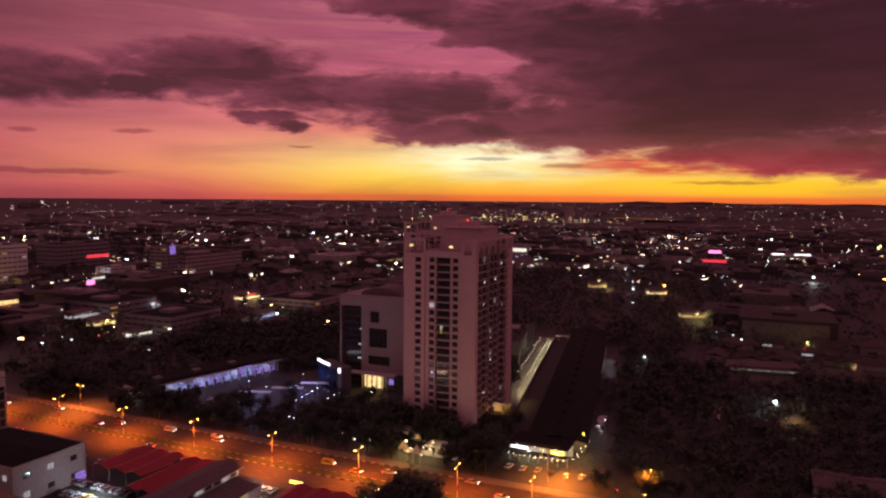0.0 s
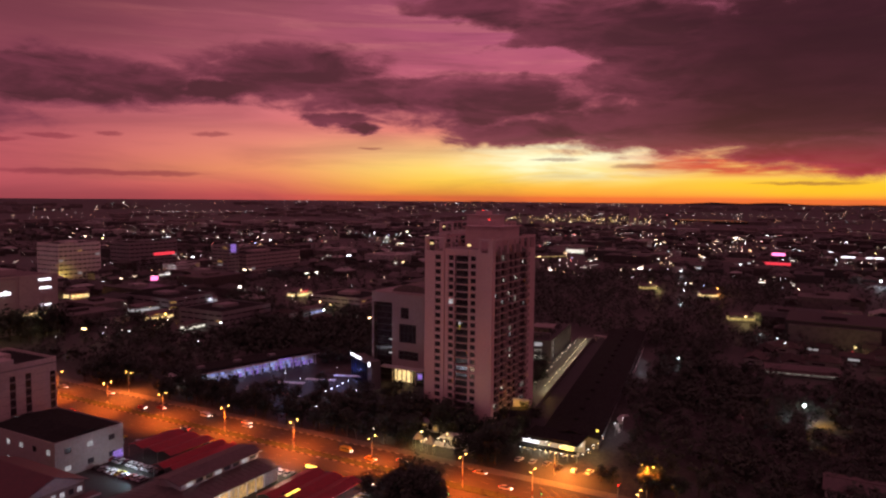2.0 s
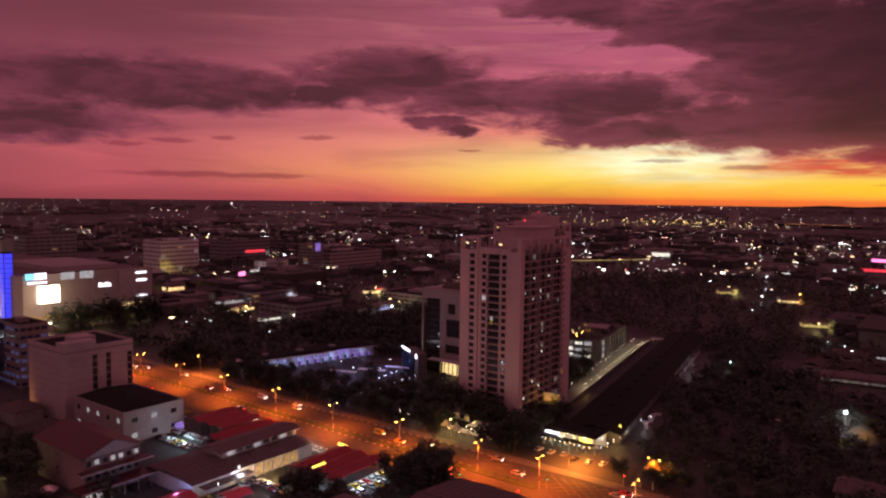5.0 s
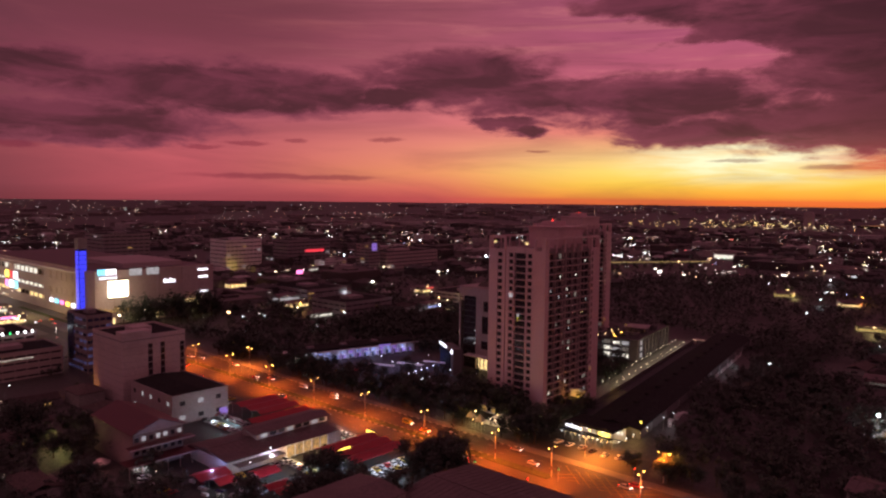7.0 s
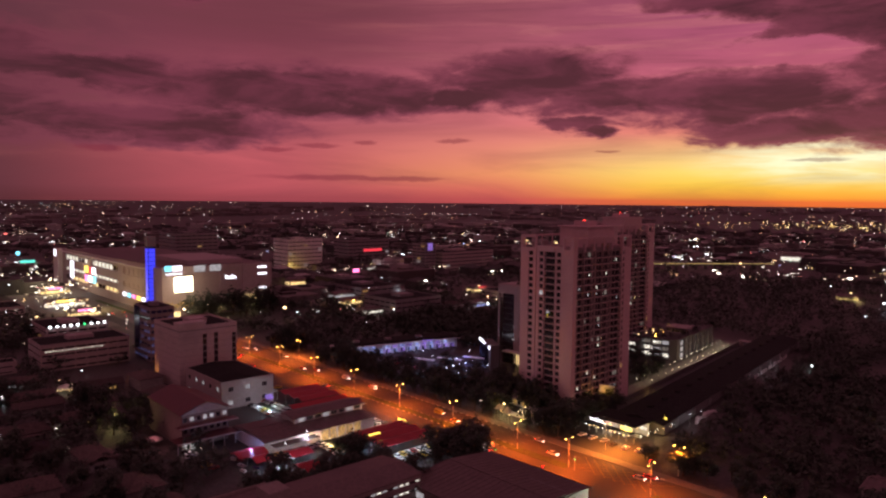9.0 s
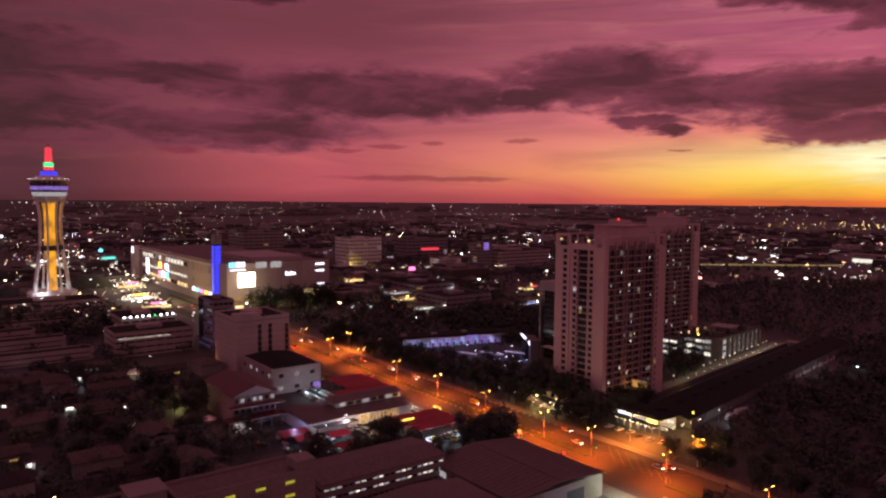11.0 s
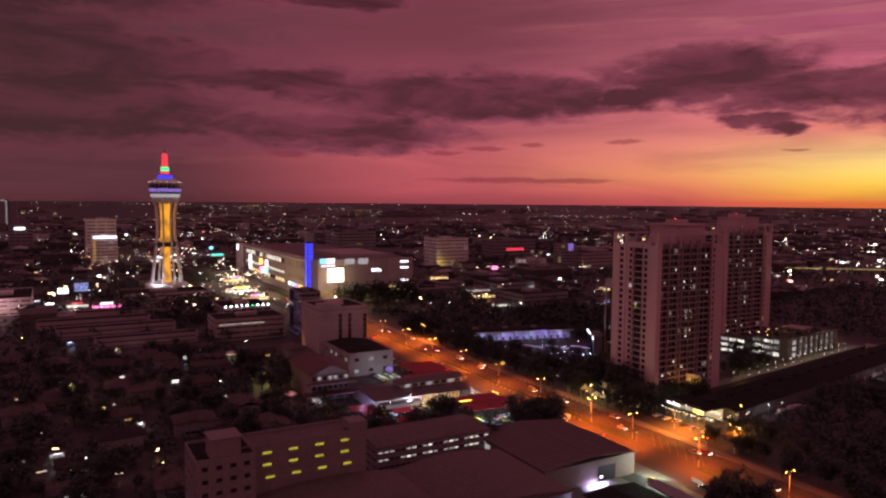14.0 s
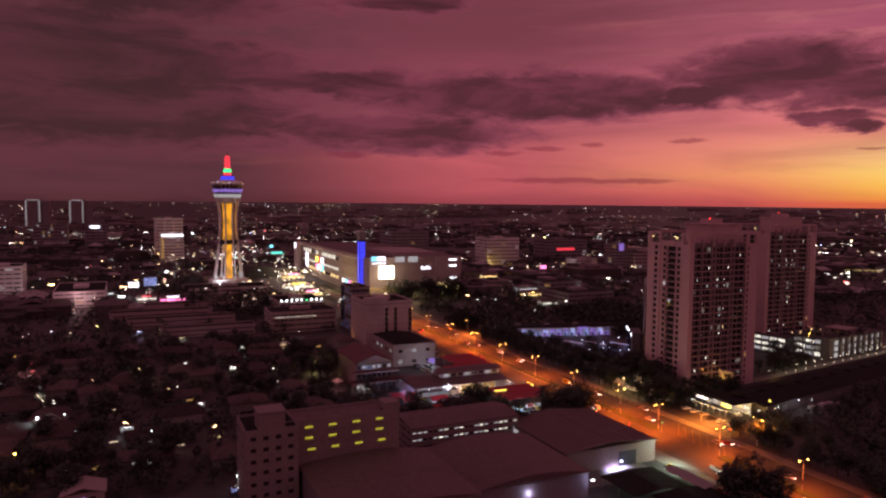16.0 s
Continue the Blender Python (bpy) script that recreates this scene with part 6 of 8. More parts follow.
lit_shop(-955, 215, 10, 18, 9, "lit_white", "shop block with a pink neon front", 12000, (1.0, 0.4, 0.7), sign="sign_lilac")
lit_shop(-1010, 160, 12, 26, 9, "lit_white", "shop hall with a white roof sign", 9000, WHITE_L, sign="sign_white")
lit_shop(-950, 112, 8, 18, 8, "lit_warm", "shop row with an orange-lit wall", 5000, ORANGE_L)
lit_shop(-700, 196, 5, 14, 6, "lit_warm", "eating houses bright with yellow lamps", 7000, YELLOW_L, sign="sign_pink")
lit_shop(-600, 180, 5, 16, 6, "lit_white", "eating houses bright with white lamps", 6000, WHITE_L, sign="sign_yellow")
lit_shop(-535, 178, 5, 12, 6, "lit_warm", "eating houses below a pink sign", 4500, YELLOW_L, sign="sign_pink")

# twin towers with outlined edges, far off
def outlined_tower(x, y):
    t = thing("outlined_tower", "far tower block with its edges outlined in white light", "apartment tower", x, y, rise(x, y), "outlined towers")
    part("body", Shape().box(-22, 22, -22, 22, 0, 88), "grey", t)
    for u in (-20, 16):
        for k in range(11):
            part("edge_light", Shape().box(22.0, 22.6, u - 1.8, u + 1.8, 6 + k * 7.2, 11 + k * 7.2), "room_white", t)
    part("edge_light", Shape().box(22.0, 22.6, -18, 14, 85, 87), "room_white", t)
    part("edge_light", Shape().box(22.0, 22.6, -22, 18, 0, 4), "room_white", t)
    part("side_wing", Shape().box(-24, 20, 24, 44, 0, 84), "grey", t)


outlined_tower(-2370, -240)
outlined_tower(-2370, -120)


# water and a lit bridge far off
setting("pavement", Shape().box(-900, -470, 236.0 - 82, 225, -0.2, 0.05), "paving", "paved forecourt and street before the mall", "forecourt")
setting("water", Shape().slab([(-560, 2960), (-380, 2900), (-260, 2930), (-330, 3080), (-520, 3120)], 6.0, rise(-420, 3010) + 9), "water", "flat far water mirroring the sunset", "water")
t = thing("viaduct", "long low road bridge lit along its edge in yellow", "bridge", -408, 1010, 0, rz=54)
part("deck", Shape().box(-130, 90, -5, 5, 6.5, 7.6), "concrete", t)
part("parapet_light", Shape().box(-130, 90, -5.4, -5.1, 7.7, 8.5), "room_gold", t)
for k in range(11):
    part("pier", Shape().box(-76 + k * 15, -74 + k * 15, -3, 3, 0, 6.5), "concrete", t)
t = thing("far_tower_block", "single slim tower block near the horizon", "tower block", -641, 2655, rise(-641, 2655))
part("body", Shape().box(-14, 14, -14, 14, 0, 62), "pale", t)
part("cap", Shape().box(-10, 10, -10, 10, 62, 66), "pale", t)


def ridge_line():
    """Low hills along the horizon under the sunset."""
    s = Shape()
    def strip(b0, b1, high, n, seed):
        r = random.Random(seed)
        prev = None
        for k in range(n + 1):
            f = k / n
            b = radians(b0 + (b1 - b0) * f)
            x, y = -100 - 4640 * math.sin(b), 50 + 4640 * math.cos(b)
            z = rise(x, y)
            top = z + high * (math.sin(math.pi * f) ** 0.6) * (0.75 + 0.25 * math.sin(f * 17 + seed)) + r.uniform(0, high * 0.06)
            cur = ((x, y, z - 12), (x, y, top), (x * 1.01, y * 1.01, z - 12))
            if prev:
                s.face(prev[0], cur[0], cur[1], prev[1])
                s.face(prev[1], cur[1], cur[2], prev[2])
            prev = cur
    strip(10.5, -1.5, 15, 24, 3)
    strip(-1, -14, 10, 24, 5)
    strip(26.5, 23.2, 8, 10, 8)
    setting("backdrop", s, "ground", "low dark hills along the horizon", "hills")


ridge_line()

# ---- houses ----
def house(kind, w, d, eave, ridge, seed):
    t = thing("house", "small tile-roofed house with pale walls among trees", "house", group="houses")
    r = random.Random(seed)
    cols = bays(-d, d, 2, 0.35)
    part("wall", Shape().box(-w, w, -d, d, 0, eave), "house_wall", t)
    s = Shape()
    if kind == "hip":
        s.hip(-w, w, -d, d, eave, ridge, 0.8)
    else:
        s.gable(-w, w, -d, d, eave, ridge, "x" if w > d else "y", 0.7)
    part("roof", s, "tile_roof", t)
    part("porch_roof", Shape().box(w, w + 2.6, -d * 0.5, d * 0.6, 2.5, 2.7), "metal_roof", t)
    for k, (a, b) in enumerate(cols):
        part("window", Shape().box(w, w + 0.08, a, b, 1.0, 2.2), "room_warm" if r.random() < 0.12 else "glass", t)
    part("window", Shape().box(-w * 0.5, w * 0.2, -d - 0.08, -d, 1.0, 2.2), "room_white" if r.random() < 0.15 else "glass", t)
    part("door", Shape().box(w, w + 0.1, d * 0.62, d * 0.62 + 0.95, 0.0, 2.1), "dark", t)
    return t


HOUSES = [house("hip", 6, 8, 3.4, 6.0, 1), house("gable", 9, 5, 3.2, 5.4, 2), house("hip", 8, 6, 6.2, 8.8, 3), house("gable", 5, 10, 3.4, 5.6, 4), house("hip", 10, 7, 3.6, 6.8, 5)]
rh = random.Random(77)
taken = []


def free(x, y, gap):
    if any(abs(x - a) < gap and abs(y - b) < gap for a, b in taken):
        return False
    taken.append((x, y))
    return True


NEAR_LIT = [(-291, 101), (-185, 108), (-239, 61), (-260, 36), (-199, 23), (-171, 36), (-296, 75), (-146, 4)]
ZONES = [(-325, -75, -75, 92, 52), (-300, -225, 96, 140, 4), (-30, 150, 440, 560, 26), (-400, -260, 430, 560, 10), (-70, 40, -20, 40, 6)]
spots = []
for x0, x1, y0, y1, count in ZONES:
    made = 0
    for _ in range(count * 8):
        x, y = rh.uniform(x0, x1), rh.uniform(y0, y1)
        if made < count and not (-80 < x < 30 and 30 < y < 100) and all(abs(x - a) + abs(y - b) > 16 for a, b in NEAR_LIT) and free(x, y, 15):
            spots.append((x, y))
            made += 1
for k, (x, y) in enumerate(spots):
    m = pose(x, y, 0, 0, 0, rh.choice((0, 0, 90, 180, 90)) + rh.uniform(-6, 6))
    if k < len(HOUSES):
        HOUSES[k].matrix_basis = m
    else:
        copy_thing(HOUSES[k % len(HOUSES)], m)
t = thing("house", "pink-washed two-storey house with a gable end", "house", -72, -9, 0)
part("wall", Shape().box(-5, 5, -6, 6, 0, 6.2), "pale", t)
part("roof", Shape().gable(-5, 5, -6, 6, 6.2, 8.2, "x", 0.6), "pale", t)
for k in range(3):
    part("window", Shape().box(5.0, 5.08, -4 + k * 3, -2.4 + k * 3, 3.6, 5.0), "room_purple" if k == 1 else "glass", t)

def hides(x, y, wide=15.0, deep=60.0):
    """True where something would stand between the camera's path and a lit place."""
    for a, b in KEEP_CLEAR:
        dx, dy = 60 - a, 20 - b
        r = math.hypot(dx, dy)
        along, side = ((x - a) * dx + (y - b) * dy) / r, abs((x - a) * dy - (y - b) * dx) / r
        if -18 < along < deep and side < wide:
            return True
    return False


# near lit spots that no tree may cover in the camera's view
NEAR_CLEAR = [(-102, 246), (-110, 246), (-121, 245), (-128, 257), (-150, 248), (35, 523), (40, 656), (-5, 515), (57, 470), (-22, 538), (-87, 799), (-154, 955), (-160, 812), (-113, 754), (-40, 615), (27, 664), (-222, 103), (-238, 11), (-286, 137), (-291, 101), (-185, 108), (-239, 61), (-260, 36), (-199, 23), (-171, 36), (-339, 40), (-296, 75), (-381, 70), (-374, 14), (-176, -31), (-144, -19), (-146, 4), (-65, 37), (12, 360), (19, 354)]


def opens(x, y):
    """True where a tree would hide a near lit spot from the camera's path."""
    for a, b in NEAR_CLEAR:
        dx, dy = 100 - a, 3 - b
        r = math.hypot(dx, dy)
        along, side = ((x - a) * dx + (y - b) * dy) / r, abs((x - a) * dy - (y - b) * dx) / r
        if -3 < along < 13 and side < 4.5:
            return True
    return False


# blocked-out rest of the town: many small roofs, past counting
def town_roofs():
    r = random.Random(5)
    s = Shape()
    for _ in range(5200):
        a = radians(r.uniform(-16, 118))
        q = 300 + 2150 * r.random() ** 1.2
        x, y = -100 - q * math.sin(a), 50 + q * math.cos(a)
        if (-900 < x < -470 and 205 < y < 335) or (-700 < x < -625 and 80 < y < 150) or abs(y - 212) < 26 and x > -640:
            continue
        if (-60 < x < 160 and y < 565) or (-490 < x < -200 and 780 < y < 1120) or (-330 < x < -20 and y < 960) or (-470 < x < -200 and y < 500) or (x > -440 and y < 440 and not (x < -330 and y < 95)):
            continue
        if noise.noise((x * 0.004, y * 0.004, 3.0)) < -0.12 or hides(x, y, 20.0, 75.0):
            continue
        z = rise(x, y) - 0.5
        w, d, h = r.uniform(5, 13), r.uniform(5, 13), r.choice((3.5, 4, 6.5, 7, 9.5))
        if r.random() < 0.10:
            w, d, h = r.uniform(14, 34), r.uniform(12, 30), r.uniform(7, 17)
            s.box(x - w, x + w, y - d, y + d, z, z + h)
            s.box(x - w * 0.3, x + w * 0.2, y - d * 0.3, y + d * 0.3, z + h, z + h + 2)
        else:
            s.box(x - w, x + w, y - d, y + d, z, z + h)
            if r.random() < 0.5:
                s.gable(x - w, x + w, y - d, y + d, z + h, z + h + min(w, d) * 0.4, r.choice("xy"), 0.5)
            else:
                s.hip(x - w, x + w, y - d, y + d, z + h, z + h + min(w, d) * 0.45)
    tagged(part("town_roofs", s, M_TOWN), "endless low houses and shop rows of the town", "town", kind="stuff")
    s = Shape()
    for _ in range(1700):
        a = radians(r.uniform(-16, 118))
        q = 2100 + 2250 * r.random()
        x, y = -100 - q * math.sin(a), 50 + q * math.cos(a)
        if noise.noise((x * 0.0016, y * 0.0016, 7.0)) < -0.05:
            continue
        z, w, d = rise(x, y) - 6, r.uniform(12, 36), r.uniform(12, 36)
        s.box(x - w, x + w, y - d, y + d, z, z + r.uniform(12, 20))
    tagged(part("far_roofs", s, M_HAZED_ROOFS), "roofs of the outer town, paled in colour to stand for haze", "town", kind="stuff")


def island_material(name, stops, rough=0.85):
    mat = bpy.data.materials.new(name)
    mat.use_nodes = True
    n = Nodes(mat.node_tree)
    b = mat.node_tree.nodes["Principled BSDF"]
    g = n.add("ShaderNodeNewGeometry")
    col = n.ramp(g.outputs["Random Per Island"], stops, "CONSTANT")
    grime = n.noise(g.outputs["Position"], 0.3, 4.0)[0]
    n.put(b.inputs["Base Color"], n.mix(n.step(grime, 0.4, 0.75, 0.0, 0.6), col, (0.03, 0.025, 0.025, 1)))
    b.inputs["Roughness"].default_value = rough
    return mat


M_TOWN = island_material("town_walls_and_roofs", [(0.0, (0.045, 0.036, 0.035, 1)), (0.3, (0.065, 0.05, 0.046, 1)), (0.55, (0.05, 0.048, 0.047, 1)), (0.72, (0.14, 0.118, 0.112, 1)), (0.9, (0.4, 0.36, 0.35, 1))], 0.65)
# lighter than the nearer roofs: distance haze put into the colour
M_HAZED_ROOFS = island_material("hazed_far_roofs", [(0.0, (0.12, 0.09, 0.09, 1)), (0.4, (0.17, 0.13, 0.13, 1)), (0.7, (0.22, 0.18, 0.18, 1)), (0.93, (0.36, 0.33, 0.33, 1))], 0.55)
town_roofs()


def light_material(name, stops, most):
    mat = bpy.data.materials.new(name)
    mat.use_nodes = True
    mat.cycles.emission_sampling = "NONE"
    n = Nodes(mat.node_tree)
    b = mat.node_tree.nodes["Principled BSDF"]
    rnd = n.add("ShaderNodeNewGeometry").outputs["Random Per Island"]
    col = n.ramp(rnd, stops, "CONSTANT")
    n.put(b.inputs["Emission Color"], col)
    f = n.m("FRACT", n.m("MULTIPLY", rnd, 37.3))
    n.put(b.inputs["Emission Strength"], n.m("ADD", 0.9, n.m("MULTIPLY", n.m("POWER", f, 2.2), most)))
    return mat


M_LAMPS = light_material("town_lamps", [(0.0, (1, 0.88, 0.76, 1)), (0.34, (0.88, 0.94, 1, 1)), (0.6, (1, 0.6, 0.28, 1)), (0.74, (1, 0.76, 0.5, 1)), (0.9, (1, 0.8, 0.3, 1)), (0.94, (1, 0.14, 0.12, 1)), (0.965, (0.4, 1, 0.6, 1)), (0.975, (0.4, 0.5, 1, 1))], 14.0)
M_FAR = light_material("far_lamps", [(0.0, (1, 0.84, 0.72, 1)), (0.3, (1, 0.95, 0.97, 1)), (0.55, (1, 0.55, 0.26, 1)), (0.74, (1, 0.72, 0.45, 1)), (0.92, (1, 0.28, 0.22, 1)), (0.965, (0.6, 0.9, 0.95, 1))], 5.0)
M_BUSY = light_material("shopping_street_lamps", [(0.0, (1, 0.84, 0.5, 1)), (0.3, (1, 0.7, 0.28, 1)), (0.5, (1, 0.94, 0.82, 1)), (0.72, (0.82, 0.93, 1, 1)), (0.88, (1, 0.3, 0.42, 1)), (0.93, (0.35, 1, 0.85, 1)), (0.955, (1, 0.14, 0.1, 1)), (0.98, (0.45, 0.4, 1, 1))], 9.0)
M_QUARTER = light_material("yellow_district_lamps", [(0.0, (1, 0.72, 0.2, 1)), (0.5, (1, 0.85, 0.5, 1)), (0.8, (1, 0.55, 0.12, 1))], 9.0)


def town_lights():
    r = random.Random(9)
    s = Shape()

    def lamp(x, y, up, size, wide=1.0):
        nonlocal s
        z = rise(x, y) + up
        a = size * wide
        s.v += [(x - a, y, z), (x, y - a, z), (x + a, y, z), (x, y + a, z), (x, y, z + size * 0.75), (x, y, z - size * 0.75)]
        i = len(s.v) - 6
        s.f.extend([(i, i + 1, i + 4), (i + 1, i + 2, i + 4), (i + 2, i + 3, i + 4), (i + 3, i, i + 4), (i + 1, i, i + 5), (i + 2, i + 1, i + 5), (i + 3, i + 2, i + 5), (i, i + 3, i + 5)])

    def ok(x, y):
        if abs(y - 212) < 24 and x > -640 or (-62 < x < 150 and y < 490) or (-210 < x < -60 and 240 < y < 490) or (-330 < x < 40 and 490 < y < 800 and (x * 7 + y) % 10 > 0.45):
            return False
        if -1250 < x < -700 and -230 < y < -20:
            return False
        return not (-80 < x < 30 and 30 < y < 190)

    def place(far, near, power):
        a = radians(r.uniform(-14, 114))
        q = near + (far - near) * r.random() ** power
        return q, -100 - q * math.sin(a), 50 + q * math.cos(a)

    # single lamps, thinning out with distance, enlarged with it to show in the camera's view
    for _ in range(1250):
        q, x, y = place(2000, 340, 0.9)
        if ok(x, y) and noise.noise((x * 0.006, y * 0.006, 3.0)) > 0.02:
            lamp(x, y, r.uniform(7, 13), (0.16 + q * 0.00036) * r.uniform(0.5, 1.2), r.choice((1, 1.3, 1.8)))
    # lit corners: a bright front or two, a few lamps round it
    for _ in range(330):
        q, x, y = place(1800, 380, 0.8)
        if not ok(x, y):
            continue
        for _k in range(r.randint(1, 2)):
            u, v = x + r.uniform(-14, 14), y + r.uniform(-14, 14)
            z, w, h = rise(u, v) + r.uniform(5, 10), r.uniform(0.7, 3.2), r.uniform(0.35, 0.9) * (0.7 + q / 1400)
            if r.random() < 0.5:
                s.box(u - 0.3, u + 0.3, v - w, v + w, z, z + h)
            else:
                s.box(u - w, u + w, v - 0.3, v + 0.3, z, z + h)
        for _k in range(r.randint(2, 6)):
            lamp(x + r.gauss(0, 15), y + r.gauss(0, 15), r.uniform(6, 9), (0.14 + q * 0.00036) * r.uniform(0.5, 1.1), r.choice((1, 1.2, 2)))
    # lamp-lit awnings and yards among the near houses, put in as glowing slabs
    for _ in range(70):
        x, y = r.uniform(-600, -85), r.uniform(-78, 118)
        if ok(x, y):
            w, z = r.uniform(0.4, 1.9), r.uniform(2.2, 3.6)
            if r.random() < 0.8:
                h = r.uniform(0, math.pi)
                c, e = math.cos(h) * w, math.sin(h) * w
                s.slab([(x - c - e * 0.2, y - e + c * 0.2), (x - c + e * 0.2, y - e - c * 0.2), (x + c + e * 0.2, y + e - c * 0.2), (x + c - e * 0.2, y + e + c * 0.2)], z, z + 0.12)
            else:
                lamp(x, y, z, r.uniform(0.12, 0.28))
    # more slabs that glow in place of lit awnings
    for _ in range(17):
        x, y, w, z = r.uniform(-200, -128), r.uniform(-46, 8), r.uniform(0.4, 1.2), r.uniform(2.4, 3.6)
        h = r.uniform(0.6, 1.4)
        c, e = math.cos(h) * w, math.sin(h) * w
        s.slab([(x - c - e * 0.2, y - e + c * 0.2), (x - c + e * 0.2, y - e - c * 0.2), (x + c + e * 0.2, y + e - c * 0.2), (x + c - e * 0.2, y + e + c * 0.2)], z, z + 0.12)
    # the lane at the foot of the houses
    for k in range(26):
        lamp(-270 + k * 4.7 + r.uniform(-2, 2), -46 + k * 0.9 + r.uniform(-4, 4), r.uniform(1.0, 3.4), r.uniform(0.12, 0.3), r.choice((1, 2)))
    near_mesh = s
    s = Shape()
    # far faint lamps, sized to about a pixel in view, and strings along streets
    for _ in range(1500):
        q, x, y = place(4200, 1350, 0.85)
        if noise.noise((x * 0.003, y * 0.003, 3.0)) > 0.04:
            lamp(x, y, r.uniform(14, 18) + q * 0.002, q * 0.0004 * r.uniform(0.75, 1.3), 1.35)
    for _ in range(90):
        q, x, y = place(4100, 700, 1.0)
        a = math.atan2(y - 50, x + 100) + math.pi / 2 + r.uniform(-0.12, 0.12)
        n, gap = r.randint(4, 12), r.uniform(30, 60)
        for k in range(n):
            u, v = x + math.cos(a) * gap * k, y + math.sin(a) * gap * k
            if ok(u, v) and math.hypot(u + 100, v - 50) < 4500:
                lamp(u, v, 16 + q * 0.003, q * 0.00038 * r.uniform(0.8, 1.2), 1.35)
    tagged(part("far_lights", s, M_FAR), "scattered faint lights out to the horizon", "lights", kind="stuff")
    s = Shape()
    # bright quarter towards the horizon under the sunset
    for _ in range(150):
        x, y = r.gauss(-780, 190), r.gauss(2480, 150)
        lamp(x, y, r.uniform(18, 26), r.uniform(0.8, 1.7), 1.6)
    tagged(part("district_lights", s, M_QUARTER), "dense yellow lights of a far district", "lights", kind="stuff")
    s = near_mesh
    ob = part("town_lights", s, M_LAMPS)
    tagged(ob, "countless small street and window lights of the town", "lights", kind="stuff")
    s = Shape()
    # the busy quarter round the mall
    for _ in range(200):
        x, y = r.gauss(-680, 150), r.gauss(185, 32)
        if ok(x, y) and not (y > 230 and x < -480) and not (-700 < x < -625 and 80 < y < 150):
            lamp(x, y, r.uniform(5, 13), r.uniform(0.3, 0.8), r.choice((1, 2.2)))
    for _ in range(190):
        x, y = r.gauss(-930, 120), r.gauss(150, 60)
        if ok(x, y) and not (y > 230 and x < -480) and not (-700 < x < -625 and 80 < y < 150):
            lamp(x, y, r.uniform(8, 17), r.uniform(0.25, 0.7), r.choice((1, 1.6, 3.0)))
    for _ in range(110):
        x, y = r.gauss(-545, 45), r.gauss(190, 20)
        if ok(x, y):
            lamp(x, y, r.uniform(3, 9), r.uniform(0.3, 0.75), r.choice((1, 2.2)))
    for k in range(90):
        f = k / 89
        lamp(-560 - 400 * f, 18 + 75 * f + r.uniform(-4, 4), 1.2, r.uniform(0.3, 0.65), 1.5)
    ob = part("shopping_street_lights", s, M_BUSY)
    tagged(ob, "crowded coloured lights of the shopping streets round the mall", "lights", kind="stuff")


town_lights()


# ---- single lamps that stand out, with the light they shed ----
def yard_lamp(x, y, mat, size, watts, colour):
    t = thing("yard_lamp", "lone yard lamp on a steel post shining on roofs and trees", "yard lamp", x, y, rise(x, y), "yard lamps")
    part("post", Shape().turn([(0.12, 0), (0.08, 5.6)], 6), "steel", t)
    size *= 0.6
    part("lamp_head", Shape().turn([(size * 0.5, 5.6), (size, 5.6 + size * 0.7), (size * 0.5, 5.6 + size * 1.4)], 10), mat, t)
    if watts:
        lamp_light("yard_light", x, y, rise(x, y) + 5.2, watts, colour, 0.8)


WARM, COOL, AMBER, ROSE = (1.0, 0.8, 0.3), (0.85, 0.9, 1.0), (1.0, 0.45, 0.08), (1.0, 0.3, 0.35)
yard_lamp(-160, 812, "lamp_warm", 1.2, 2500, WARM)
yard_lamp(-113, 754, "lamp_white", 1.4, 1800, COOL)
yard_lamp(-98, 654, "lamp_white", 1, 0, COOL)
yard_lamp(-40, 615, "lamp_warm", 1, 2600, WARM)
yard_lamp(27, 664, "lamp_warm", 0.9, 2200, WARM)
yard_lamp(35, 523, "lamp_warm", 0.9, 3000, WARM)
yard_lamp(33, 508, "sign_red", 0.7, 900, ROSE)
yard_lamp(40, 656, "lamp_white", 0.8, 1500, COOL)
yard_lamp(-5, 515, "lamp_white", 0.7, 900, WARM)
yard_lamp(-11, 530, "lamp_white", 0.6, 500, COOL)
yard_lamp(57, 470, "lamp_white", 0.8, 2200, WARM)
yard_lamp(-22, 538, "lamp_white", 0.6, 400, COOL)
yard_lamp(4, 1005, "amber", 1.8, 3000, AMBER)
yard_lamp(-154, 955, "lamp_white", 1.4, 2500, COOL)
yard_lamp(-87, 799, "amber", 1.0, 4000, AMBER)
yard_lamp(68, 965, "lamp_white", 2.6, 9000, COOL)
yard_lamp(12, 360, "lamp_white", 1.5, 4200, COOL)
lamp_light("tree_light", 19, 354, 3.0, 2200, AMBER, 0.5)
lamp_light("tree_light", -12, 350, 2.5, 500, ROSE, 0.5)
lamp_light("shop_end_light", -263, 256, 3.2, 520, (0.95, 0.95, 1.0), 0.5)
yard_lamp(123, 1028, "amber", 1.6, 6000, AMBER)
yard_lamp(145, 990, "amber", 1.6, 0, AMBER)
yard_lamp(-444, 550, "lamp_warm", 1.2, 4200, WARM)
yard_lamp(-345, 462, "lamp_white", 1.4, 3000, COOL)
yard_lamp(-438, 381, "amber", 1, 1800, AMBER)
yard_lamp(-497, 444, "lamp_white", 1.5, 0, COOL)
yard_lamp(-372, 376, "lamp_white", 1.2, 0, COOL)
yard_lamp(-610, 483, "sign_red", 1.2, 2500, ROSE)
yard_lamp(-611, 431, "amber", 1.2, 3500, AMBER)
